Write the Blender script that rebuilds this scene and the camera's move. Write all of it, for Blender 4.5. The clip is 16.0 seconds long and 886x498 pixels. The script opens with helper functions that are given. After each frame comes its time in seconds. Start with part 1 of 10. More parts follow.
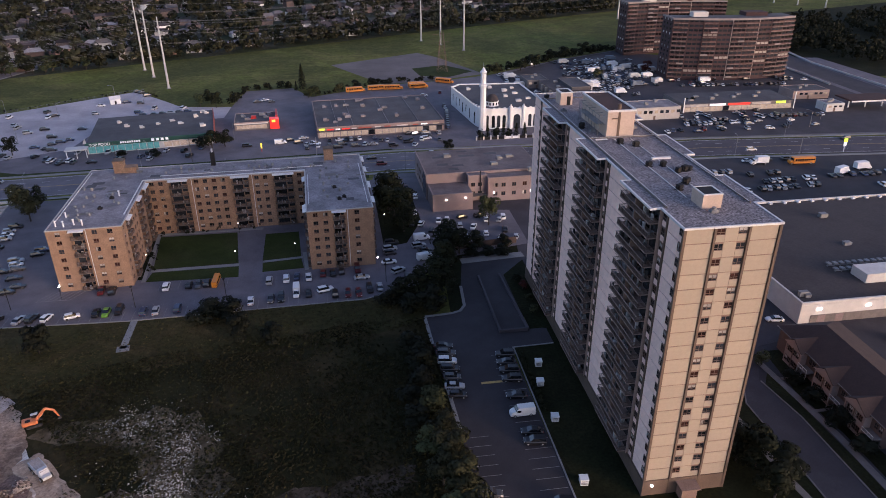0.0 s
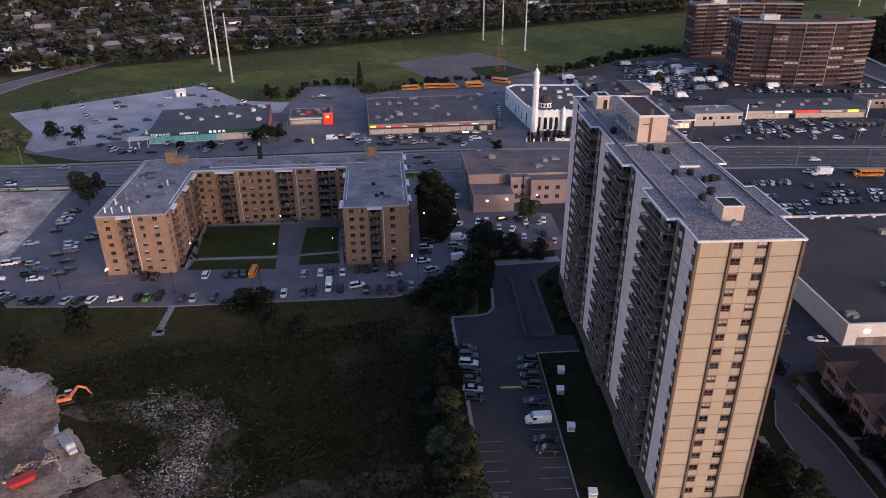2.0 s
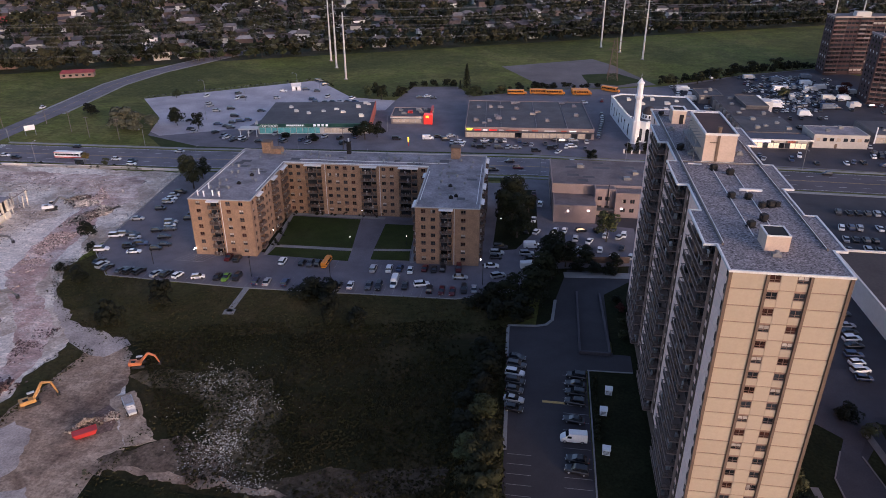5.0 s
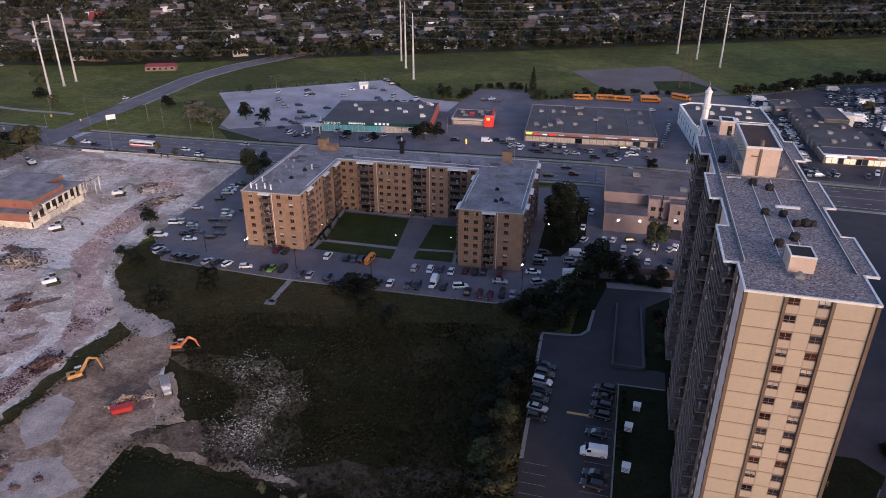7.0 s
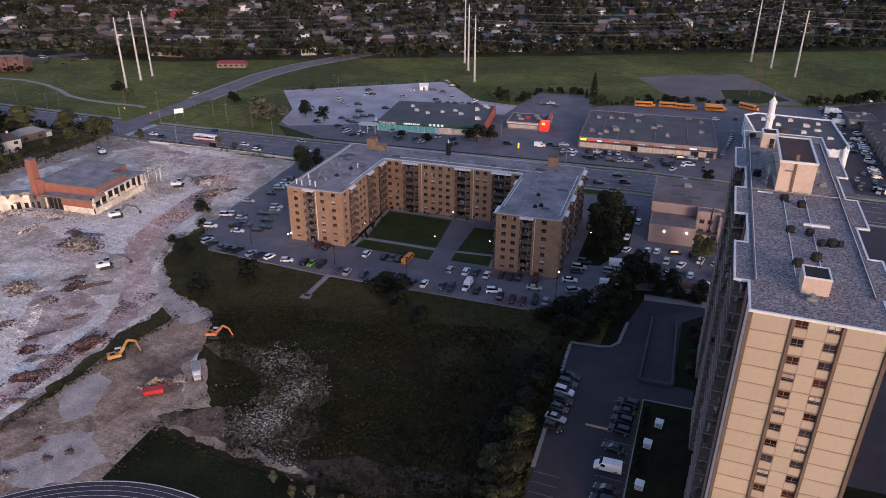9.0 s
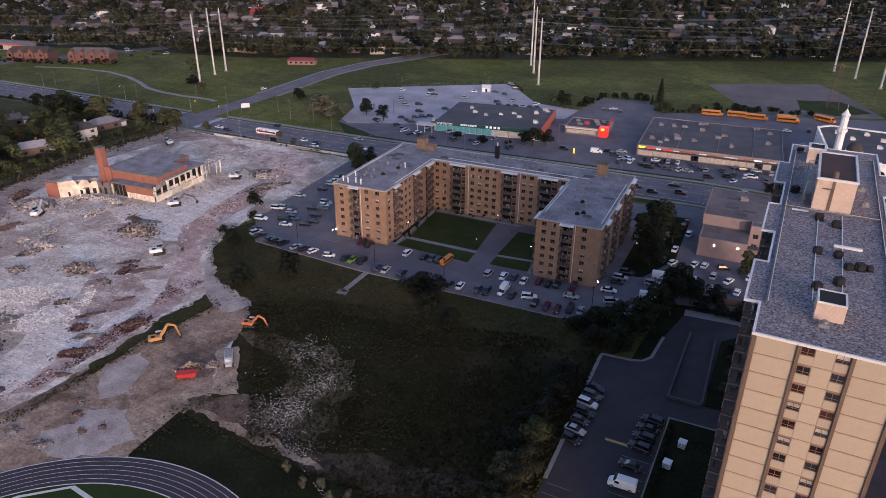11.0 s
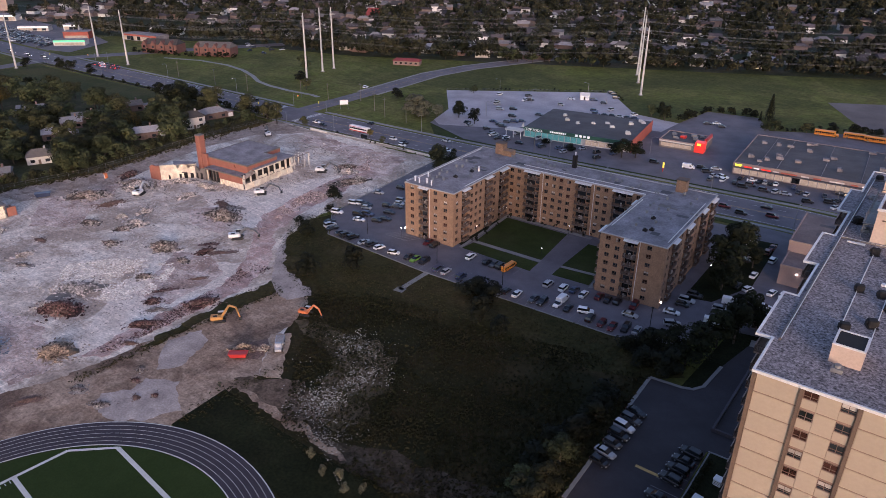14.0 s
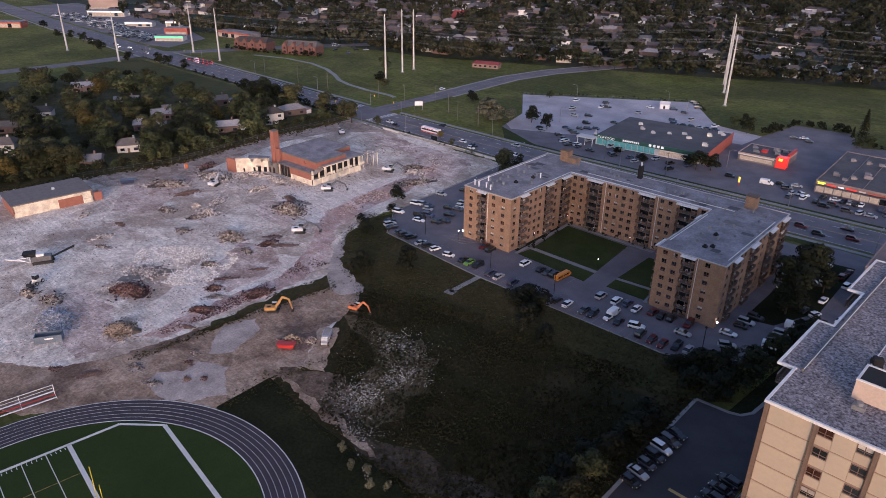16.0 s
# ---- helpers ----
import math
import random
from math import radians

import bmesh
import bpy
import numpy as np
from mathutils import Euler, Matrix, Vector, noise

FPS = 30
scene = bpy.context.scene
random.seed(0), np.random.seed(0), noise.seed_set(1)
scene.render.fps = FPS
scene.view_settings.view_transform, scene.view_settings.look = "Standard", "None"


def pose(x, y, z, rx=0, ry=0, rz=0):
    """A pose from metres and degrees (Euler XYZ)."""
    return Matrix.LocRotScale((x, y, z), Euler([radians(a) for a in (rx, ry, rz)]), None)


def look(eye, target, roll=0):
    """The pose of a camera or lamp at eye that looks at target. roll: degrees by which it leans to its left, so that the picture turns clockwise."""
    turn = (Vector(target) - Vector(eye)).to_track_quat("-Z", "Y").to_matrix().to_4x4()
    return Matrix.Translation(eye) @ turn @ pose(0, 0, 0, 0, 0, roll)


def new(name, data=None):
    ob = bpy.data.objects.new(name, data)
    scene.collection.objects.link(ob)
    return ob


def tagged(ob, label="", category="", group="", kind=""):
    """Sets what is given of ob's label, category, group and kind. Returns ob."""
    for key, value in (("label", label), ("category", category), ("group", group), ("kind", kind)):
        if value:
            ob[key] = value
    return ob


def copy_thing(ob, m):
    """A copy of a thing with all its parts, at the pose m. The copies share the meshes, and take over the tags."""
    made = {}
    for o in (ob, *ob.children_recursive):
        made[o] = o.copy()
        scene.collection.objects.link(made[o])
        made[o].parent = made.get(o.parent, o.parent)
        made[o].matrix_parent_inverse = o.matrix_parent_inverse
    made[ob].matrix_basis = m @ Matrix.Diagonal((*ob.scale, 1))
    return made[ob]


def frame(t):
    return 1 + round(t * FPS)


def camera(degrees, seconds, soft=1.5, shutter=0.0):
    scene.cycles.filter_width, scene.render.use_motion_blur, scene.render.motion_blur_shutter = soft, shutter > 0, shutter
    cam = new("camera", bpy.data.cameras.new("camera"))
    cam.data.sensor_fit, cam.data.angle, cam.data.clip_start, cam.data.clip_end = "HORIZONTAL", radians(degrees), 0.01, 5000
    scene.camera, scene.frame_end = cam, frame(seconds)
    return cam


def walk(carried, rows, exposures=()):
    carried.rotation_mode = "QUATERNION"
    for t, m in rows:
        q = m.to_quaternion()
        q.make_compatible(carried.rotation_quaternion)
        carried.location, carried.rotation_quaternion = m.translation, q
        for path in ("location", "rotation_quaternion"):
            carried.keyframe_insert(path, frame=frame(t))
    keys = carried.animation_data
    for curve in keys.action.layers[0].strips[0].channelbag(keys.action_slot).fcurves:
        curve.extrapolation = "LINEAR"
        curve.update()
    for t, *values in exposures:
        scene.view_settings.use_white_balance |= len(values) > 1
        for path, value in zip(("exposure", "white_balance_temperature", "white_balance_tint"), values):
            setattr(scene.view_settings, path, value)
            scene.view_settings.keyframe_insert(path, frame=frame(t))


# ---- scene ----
cam = camera(64.95, 16.0, 0.62)
# seconds, eye (m), yaw, pitch, roll (degrees)
PATH = [
    (0, -0.49, -4.90, 97.30, -8.29, -26.07, 0.16),
    (0.5, 1.73, -5.00, 97.30, -6.86, -26.11, 0.17),
    (1, 3.95, -5.06, 97.31, -5.25, -26.13, 0.19),
    (1.5, 6.18, -5.06, 97.34, -3.76, -26.12, 0.21),
    (2, 8.42, -4.98, 97.38, -2.48, -26.13, 0.22),
    (2.5, 10.70, -4.87, 97.45, -1.03, -26.12, 0.22),
    (3, 13.01, -4.77, 97.55, 0.78, -26.08, 0.21),
    (3.5, 15.37, -4.68, 97.63, 2.87, -26.04, 0.19),
    (4, 17.78, -4.60, 97.72, 4.72, -25.99, 0.14),
    (6.5, 29.05, -3.00, 97.84, 13.15, -25.79, -0.08),
    (7, 31.21, -2.42, 97.91, 14.80, -25.76, -0.12),
    (7.5, 33.35, -1.81, 97.98, 16.49, -25.71, -0.14),
    (8, 35.51, -1.15, 98.05, 18.02, -25.68, -0.14),
    (8.5, 37.70, -0.44, 98.12, 19.42, -25.65, -0.16),
    (9, 39.91, 0.30, 98.18, 20.92, -25.62, -0.18),
    (11.5, 50.22, 5.50, 98.60, 28.96, -25.58, -0.36),
    (12, 52.21, 6.76, 98.55, 30.65, -25.56, -0.40),
    (12.5, 54.21, 8.03, 98.54, 32.28, -25.53, -0.46),
    (13, 56.16, 9.30, 98.57, 33.79, -25.48, -0.51),
    (13.5, 58.05, 10.56, 98.67, 35.41, -25.43, -0.56),
    (14, 59.86, 11.83, 98.82, 37.17, -25.39, -0.62),
    (14.5, 61.58, 13.11, 99.01, 38.98, -25.37, -0.69),
    (15, 63.19, 14.38, 99.20, 40.74, -25.36, -0.73),
    (15.5, 64.67, 15.64, 99.37, 42.53, -25.35, -0.74),
    (16, 66.05, 16.92, 99.52, 44.48, -25.31, -0.73),
]
walk(cam, [(t, pose(x, y, z, 90 + pitch, roll, yaw)) for t, x, y, z, yaw, pitch, roll in PATH], [(0, 0.5, 5750, 32), (16, 0.5, 5750, 32)])

# ---- sky, sun ----
world = bpy.data.worlds.new("world")
scene.world = world
world.use_nodes = True
SUN_AZ, SUN_EL = 136.0, 9.0  # degrees clockwise from north (+y), and above the horizon
wn = world.node_tree
sky = wn.nodes.new("ShaderNodeTexSky")
sky.sky_type = "NISHITA"
sky.sun_disc = False
sky.sun_elevation = radians(SUN_EL)
sky.sun_rotation = radians(SUN_AZ)
sky.air_density, sky.dust_density, sky.ozone_density = 1.0, 2.5, 1.3
wn.nodes["Background"].inputs[1].default_value = 0.20
wn.links.new(sky.outputs[0], wn.nodes["Background"].inputs[0])
sun_data = bpy.data.lights.new("sun", "SUN")
sun_data.energy, sun_data.angle, sun_data.color = 0.85, radians(6), (1.0, 0.79, 0.60)
sun = new("sun", sun_data)
_d = Vector((math.sin(radians(SUN_AZ)) * math.cos(radians(SUN_EL)), math.cos(radians(SUN_AZ)) * math.cos(radians(SUN_EL)), math.sin(radians(SUN_EL))))
sun.matrix_world = look(_d * 300, (0, 0, 0))


# ---- materials ----
def mat(name, base, rough=0.85, metal=0.0, var=0.2, scale=0.3, fine=6.0, fvar=0.12, bump=0.0, rnd=0.0, second=None, sscale=0.06, smix=0.6, emit=None, power=0.0, detail=6.0, spec=0.5, island=0.0):
    """Principled material with broad stains, fine grain, optional second colour in blotches, and bump."""
    m = bpy.data.materials.new(name)
    m.use_nodes = True
    nt = m.node_tree
    b = nt.nodes["Principled BSDF"]
    b.inputs["Roughness"].default_value = rough
    b.inputs["Metallic"].default_value = metal
    b.inputs["Specular IOR Level"].default_value = spec
    co = nt.nodes.new("ShaderNodeTexCoord")

    def nz(sc, det):
        n = nt.nodes.new("ShaderNodeTexNoise")
        n.inputs["Scale"].default_value = sc
        n.inputs["Detail"].default_value = det
        n.inputs["Roughness"].default_value = 0.62
        nt.links.new(co.outputs["Object"], n.inputs["Vector"])
        return n.outputs["Fac"]

    def ramp(fac, lo, hi, a, c):
        r = nt.nodes.new("ShaderNodeMapRange")
        r.inputs["From Min"].default_value, r.inputs["From Max"].default_value = lo, hi
        r.inputs["To Min"].default_value, r.inputs["To Max"].default_value = a, c
        nt.links.new(fac, r.inputs["Value"])
        return r.outputs["Result"]

    def mul(x, y):
        k = nt.nodes.new("ShaderNodeMath")
        k.operation = "MULTIPLY"
        nt.links.new(x, k.inputs[0])
        nt.links.new(y, k.inputs[1])
        return k.outputs[0]

    big, small = nz(scale, detail), nz(fine, 3.0)
    gain = mul(ramp(big, 0.3, 0.7, 1 - var, 1 + var), ramp(small, 0.3, 0.7, 1 - fvar, 1 + fvar))
    if rnd:
        oi = nt.nodes.new("ShaderNodeObjectInfo")
        gain = mul(gain, ramp(oi.outputs["Random"], 0, 1, 1 - rnd, 1 + rnd))
    if island:
        ge = nt.nodes.new("ShaderNodeNewGeometry")
        gain = mul(gain, ramp(ge.outputs["Random Per Island"], 0, 1, 1 - island, 1 + island))
    colour = nt.nodes.new("ShaderNodeMix")
    colour.data_type = "RGBA"
    colour.inputs[6].default_value = (*base, 1)
    colour.inputs[7].default_value = (*(second or base), 1)
    colour.inputs[0].default_value = 0
    if second:
        nt.links.new(ramp(nz(sscale, 8.0), 0.44, 0.60, 0.0, smix), colour.inputs[0])
    sc = nt.nodes.new("ShaderNodeVectorMath")
    sc.operation = "SCALE"
    nt.links.new(colour.outputs[2], sc.inputs[0])
    nt.links.new(gain, sc.inputs["Scale"])
    nt.links.new(sc.outputs[0], b.inputs["Base Color"])
    if bump:
        bp = nt.nodes.new("ShaderNodeBump")
        bp.inputs["Strength"].default_value = 0.9
        bp.inputs["Distance"].default_value = bump
        nt.links.new(small, bp.inputs["Height"])
        nt.links.new(bp.outputs[0], b.inputs["Normal"])
    if emit:
        b.inputs["Emission Color"].default_value = (*emit, 1)
        b.inputs["Emission Strength"].default_value = power
    return m


def ground_mat(name, colours, scales, fine, bump, streak=0.0, grit=0.28):
    """Bare ground of three colours in ragged blotches, with fine grit and wheel streaks."""
    m = bpy.data.materials.new(name)
    m.use_nodes = True
    nt = m.node_tree
    b = nt.nodes["Principled BSDF"]
    b.inputs["Roughness"].default_value = 0.95
    b.inputs["Specular IOR Level"].default_value = 0.1
    co = nt.nodes.new("ShaderNodeTexCoord")

    def nz(sc, det, stretch=None, warp=0.0):
        n = nt.nodes.new("ShaderNodeTexNoise")
        n.inputs["Scale"].default_value, n.inputs["Detail"].default_value, n.inputs["Roughness"].default_value = sc, det, 0.68
        n.inputs["Distortion"].default_value = warp
        if stretch:
            mp = nt.nodes.new("ShaderNodeMapping")
            mp.inputs["Rotation"].default_value = (0, 0, stretch[0])
            mp.inputs["Scale"].default_value = (stretch[1], 1, 1)
            nt.links.new(co.outputs["Object"], mp.inputs["Vector"])
            nt.links.new(mp.outputs[0], n.inputs["Vector"])
        else:
            nt.links.new(co.outputs["Object"], n.inputs["Vector"])
        return n.outputs["Fac"]

    def rng_(fac, lo, hi, a, c):
        r = nt.nodes.new("ShaderNodeMapRange")
        r.inputs["From Min"].default_value, r.inputs["From Max"].default_value = lo, hi
        r.inputs["To Min"].default_value, r.inputs["To Max"].default_value = a, c
        nt.links.new(fac, r.inputs["Value"])
        return r.outputs["Result"]

    last = None
    for i, c in enumerate(colours[1:]):
        mx = nt.nodes.new("ShaderNodeMix")
        mx.data_type = "RGBA"
        if last is None:
            mx.inputs[6].default_value = (*colours[0], 1)
        else:
            nt.links.new(last, mx.inputs[6])
        mx.inputs[7].default_value = (*c, 1)
        nt.links.new(rng_(nz(scales[i], 10, None, 0.6), 0.45, 0.58, 0, 0.9), mx.inputs[0])
        last = mx.outputs[2]
    small = nz(fine, 6)
    gain = rng_(small, 0.3, 0.7, 1 - grit, 1 + grit)
    if grit > 0.3:
        k = nt.nodes.new("ShaderNodeMath")
        k.operation = "MULTIPLY"
        nt.links.new(gain, k.inputs[0])
        nt.links.new(rng_(nz(fine * 0.22, 8, None, 1.2), 0.32, 0.68, 1.22, 0.74), k.inputs[1])
        gain = k.outputs[0]
    for turn in ((0.9,), (2.3,)) if streak else ():
        k = nt.nodes.new("ShaderNodeMath")
        k.operation = "MULTIPLY"
        nt.links.new(gain, k.inputs[0])
        nt.links.new(rng_(nz(0.9, 6, (turn[0], 0.06)), 0.35, 0.7, 1 + streak, 1 - streak), k.inputs[1])
        gain = k.outputs[0]
    sc = nt.nodes.new("ShaderNodeVectorMath")
    sc.operation = "SCALE"
    nt.links.new(last, sc.inputs[0])
    nt.links.new(gain, sc.inputs["Scale"])
    nt.links.new(sc.outputs[0], b.inputs["Base Color"])
    bp = nt.nodes.new("ShaderNodeBump")
    bp.inputs["Strength"].default_value, bp.inputs["Distance"].default_value = 1.0, bump
    nt.links.new(small, bp.inputs["Height"])
    nt.links.new(bp.outputs[0], b.inputs["Normal"])
    return m


M = {}
M["grass"] = ground_mat("grass", ((0.108, 0.120, 0.027), (0.076, 0.085, 0.022), (0.138, 0.130, 0.040), (0.064, 0.069, 0.020)), (0.012, 0.03, 0.008), 0.5, 0.1, 0.15, 0.34)
M["suburb"] = mat("suburb_ground", (0.035, 0.045, 0.022), 0.95, var=0.35, scale=0.05, fine=0.5, fvar=0.3, second=(0.07, 0.065, 0.06), sscale=0.03, spec=0.1)
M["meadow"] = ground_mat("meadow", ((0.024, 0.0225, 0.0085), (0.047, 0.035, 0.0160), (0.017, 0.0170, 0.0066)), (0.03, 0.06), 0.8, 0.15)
M["roughgrass"] = ground_mat("rough_grass", ((0.044, 0.040, 0.0150), (0.070, 0.052, 0.0240), (0.031, 0.032, 0.0110)), (0.05, 0.03), 0.9, 0.12, 0, 0.4)
M["vergegrass"] = ground_mat("verge_grass", ((0.058, 0.062, 0.021), (0.045, 0.050, 0.017), (0.075, 0.069, 0.028)), (0.03, 0.06), 0.7, 0.1, 0.1, 0.3)
M["yardgrass"] = ground_mat("yard_grass", ((0.062, 0.062, 0.028), (0.045, 0.046, 0.020), (0.085, 0.075, 0.045)), (0.05, 0.08), 0.8, 0.1, 0, 0.36)
M["edgedirt"] = ground_mat("site_edge_dirt", ((0.30, 0.232, 0.19), (0.225, 0.170, 0.135), (0.40, 0.325, 0.275)), (0.1, 0.16), 1.6, 0.15, 0.1, 0.4)
M["lawn"] = mat("lawn", (0.034, 0.046, 0.0125), 0.95, var=0.25, scale=0.12, fine=3, fvar=0.2, bump=0.03, second=(0.045, 0.05, 0.02), sscale=0.08, spec=0.1)
# Near-black copy of lawn; shade by the tower and under trees is in its colour.
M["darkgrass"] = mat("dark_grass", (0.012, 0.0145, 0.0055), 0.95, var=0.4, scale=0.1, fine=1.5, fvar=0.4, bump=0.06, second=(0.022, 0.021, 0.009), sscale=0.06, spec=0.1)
M["asphalt"] = mat("asphalt", (0.138, 0.124, 0.138), 0.9, var=0.22, scale=0.12, fine=5, fvar=0.15, bump=0.01, second=(0.108, 0.097, 0.108), sscale=0.05)
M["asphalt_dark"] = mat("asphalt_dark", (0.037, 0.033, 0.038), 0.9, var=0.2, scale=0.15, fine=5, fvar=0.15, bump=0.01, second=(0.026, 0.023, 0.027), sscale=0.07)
M["asphalt_old"] = mat("asphalt_old", (0.40, 0.37, 0.39), 0.95, var=0.22, scale=0.06, fine=3, fvar=0.18, bump=0.02, second=(0.32, 0.295, 0.31), sscale=0.04)
M["bare"] = mat("bare_lot", (0.135, 0.115, 0.112), 0.95, var=0.2, scale=0.05, fine=1.5, fvar=0.2, second=(0.10, 0.082, 0.078), sscale=0.03)
M["concrete"] = mat("concrete", (0.26, 0.25, 0.24), 0.9, var=0.2, scale=0.4, fine=5, fvar=0.12, bump=0.01, second=(0.18, 0.17, 0.165), sscale=0.2)
M["pavement"] = mat("pavement", (0.24, 0.235, 0.23), 0.9, var=0.2, scale=0.2, fine=4, fvar=0.15, second=(0.17, 0.165, 0.16), sscale=0.1)
M["paint"] = mat("road_paint", (0.6, 0.6, 0.58), 0.7, var=0.25, scale=1.2, fine=8, fvar=0.2)
M["yellowpaint"] = mat("yellow_paint", (0.45, 0.30, 0.10), 0.7, var=0.25, scale=1.2, fine=8, fvar=0.2)
M["dirt"] = ground_mat("site_dirt", ((0.665, 0.587, 0.505), (0.53, 0.440, 0.36), (0.74, 0.68, 0.60), (0.36, 0.282, 0.225)), (0.035, 0.09, 0.05), 1.3, 0.2, 0.10, 0.40)
M["sand"] = ground_mat("site_sand", ((0.315, 0.222, 0.158), (0.215, 0.145, 0.101), (0.385, 0.288, 0.213), (0.145, 0.096, 0.069)), (0.06, 0.1, 0.045), 1.6, 0.15, 0.12, 0.40)
M["pad"] = ground_mat("pale_pad", ((0.365, 0.268, 0.195), (0.28, 0.20, 0.143), (0.42, 0.318, 0.236)), (0.15, 0.25), 1.8, 0.08, 0.05, 0.36)
M["gravelblue"] = mat("crushed_stone", (0.40, 0.34, 0.305), 0.95, var=0.3, scale=0.2, fine=2.5, fvar=0.25, bump=0.06, second=(0.30, 0.25, 0.22), sscale=0.12, spec=0.2)
M["redrubble"] = ground_mat("brick_dust", ((0.50, 0.36, 0.315), (0.60, 0.50, 0.45), (0.38, 0.25, 0.215)), (0.15, 0.1), 1.8, 0.2, 0.12, 0.42)
M["churned"] = ground_mat("churned_dirt", ((0.54, 0.43, 0.375), (0.42, 0.315, 0.27), (0.62, 0.53, 0.475), (0.31, 0.22, 0.185)), (0.12, 0.2, 0.09), 1.6, 0.2, 0.12, 0.42)
M["stain"] = mat("dark_soil", (0.16, 0.105, 0.085), 0.95, var=0.3, scale=0.5, fine=2, fvar=0.3, bump=0.1, spec=0.2)
M["slab"] = ground_mat("floor_slab", ((0.70, 0.635, 0.565), (0.59, 0.515, 0.445), (0.66, 0.575, 0.50)), (0.06, 0.12), 1.6, 0.06, 0.12, 0.36)
M["track"] = mat("running_track", (0.037, 0.030, 0.041), 0.9, var=0.15, scale=0.15, fine=4, fvar=0.12)
M["turf"] = mat("artificial_turf", (0.025, 0.041, 0.0105), 0.95, var=0.15, scale=0.08, fine=3, fvar=0.15, second=(0.031, 0.047, 0.013), sscale=0.05, spec=0.1)
M["turfline"] = mat("turf_paint", (0.56, 0.55, 0.52), 0.8, var=0.1, scale=0.5, fine=5, fvar=0.1)
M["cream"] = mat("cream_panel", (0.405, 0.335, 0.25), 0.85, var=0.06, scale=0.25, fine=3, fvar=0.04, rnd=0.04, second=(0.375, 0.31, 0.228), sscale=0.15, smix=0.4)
M["brownstrip"] = mat("brown_mullion", (0.13, 0.088, 0.062), 0.85, var=0.15, scale=0.4, fine=4, fvar=0.1)
# West panel colour lifted and warmed to make up for dim bluish skylight.
M["towerwall"] = mat("tower_west_panel_lifted", (0.93, 0.67, 0.565), 0.85, var=0.12, scale=0.3, fine=3, fvar=0.06, rnd=0.05)
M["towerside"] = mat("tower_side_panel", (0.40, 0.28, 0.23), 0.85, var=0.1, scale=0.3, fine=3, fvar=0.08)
M["towerdark"] = mat("tower_brown_brick", (0.25, 0.165, 0.125), 0.9, var=0.15, scale=0.5, fine=5, fvar=0.15)
M["soffit"] = mat("balcony_concrete", (0.16, 0.14, 0.13), 0.9, var=0.2, scale=0.6, fine=5, fvar=0.1)
M["balconyslab"] = mat("stained_balcony_slab", (0.27, 0.188, 0.15), 0.9, var=0.25, scale=0.5, fine=5, fvar=0.15)
M["asphalt_mid"] = mat("asphalt_patched", (0.046, 0.040, 0.046), 0.9, var=0.25, scale=0.1, fine=4, fvar=0.2, bump=0.01, second=(0.032, 0.027, 0.032), sscale=0.06)
# Dimmed copy of asphalt: east road's lower brightness painted in, also on ramp walls.
M["asphalt_dim"] = mat("asphalt_dimmed", (0.078, 0.068, 0.078), 0.9, var=0.22, scale=0.1, fine=4, fvar=0.18, bump=0.01, second=(0.058, 0.049, 0.057), sscale=0.06)
M["rail"] = mat("balcony_rail", (0.095, 0.064, 0.052), 0.8, var=0.2, scale=1.0, fine=6, fvar=0.1, rnd=0.15)
M["handrail"] = mat("brown_handrail", (0.34, 0.245, 0.205), 0.6, var=0.2, scale=1.0, fine=6, fvar=0.1, rnd=0.15)
M["gravelroof"] = mat("gravel_roof", (0.245, 0.218, 0.222), 0.95, var=0.14, scale=0.3, fine=3.2, fvar=0.85, bump=0.06, second=(0.115, 0.10, 0.104), sscale=2.4, smix=0.75)
M["roofwhite"] = mat("roof_flashing", (0.66, 0.65, 0.64), 0.6, var=0.12, scale=0.5, fine=5, fvar=0.1)
M["penthouse"] = mat("penthouse_wall", (0.52, 0.41, 0.33), 0.85, var=0.1, scale=0.4, fine=3, fvar=0.08)
M["rustroof"] = mat("rust_roof", (0.060, 0.028, 0.022), 0.9, var=0.2, scale=0.4, fine=3, fvar=0.15)
# Black metal; also painted as shade inside openings and ruined rooms.
M["black"] = mat("black_metal_and_shade", (0.012, 0.011, 0.011), 0.9, var=0.2, scale=1.0, fine=5, fvar=0.2)
M["glass"] = mat("window_glass", (0.022, 0.026, 0.032), 0.08, var=0.3, scale=0.6, fine=3, fvar=0.2, rnd=0.5, spec=0.8)
M["curtain"] = mat("curtained_window", (0.33, 0.30, 0.27), 0.3, var=0.3, scale=0.8, fine=3, fvar=0.2, rnd=0.5, spec=0.7)
M["drape"] = mat("red_brown_drape", (0.040, 0.016, 0.012), 0.25, var=0.4, scale=0.8, fine=3, fvar=0.2, rnd=0.5, spec=0.6)
M["framebrown"] = mat("brown_window_frame", (0.135, 0.085, 0.066), 0.6, var=0.1, scale=1, fine=5, fvar=0.1)
M["winframe"] = mat("window_frame", (0.42, 0.39, 0.36), 0.6, var=0.1, scale=1, fine=5, fvar=0.1)
M["brick"] = mat("tan_brick", (0.295, 0.188, 0.120), 0.9, var=0.16, scale=0.35, fine=4, fvar=0.34, second=(0.215, 0.135, 0.088), sscale=0.5, smix=0.6)
M["brickdark"] = mat("brown_brick", (0.21, 0.135, 0.085), 0.9, var=0.12, scale=0.35, fine=7, fvar=0.16)
M["roofgrey"] = mat("grey_roof", (0.25, 0.228, 0.238), 0.95, var=0.28, scale=0.2, fine=2, fvar=0.24, second=(0.14, 0.125, 0.132), sscale=0.16)
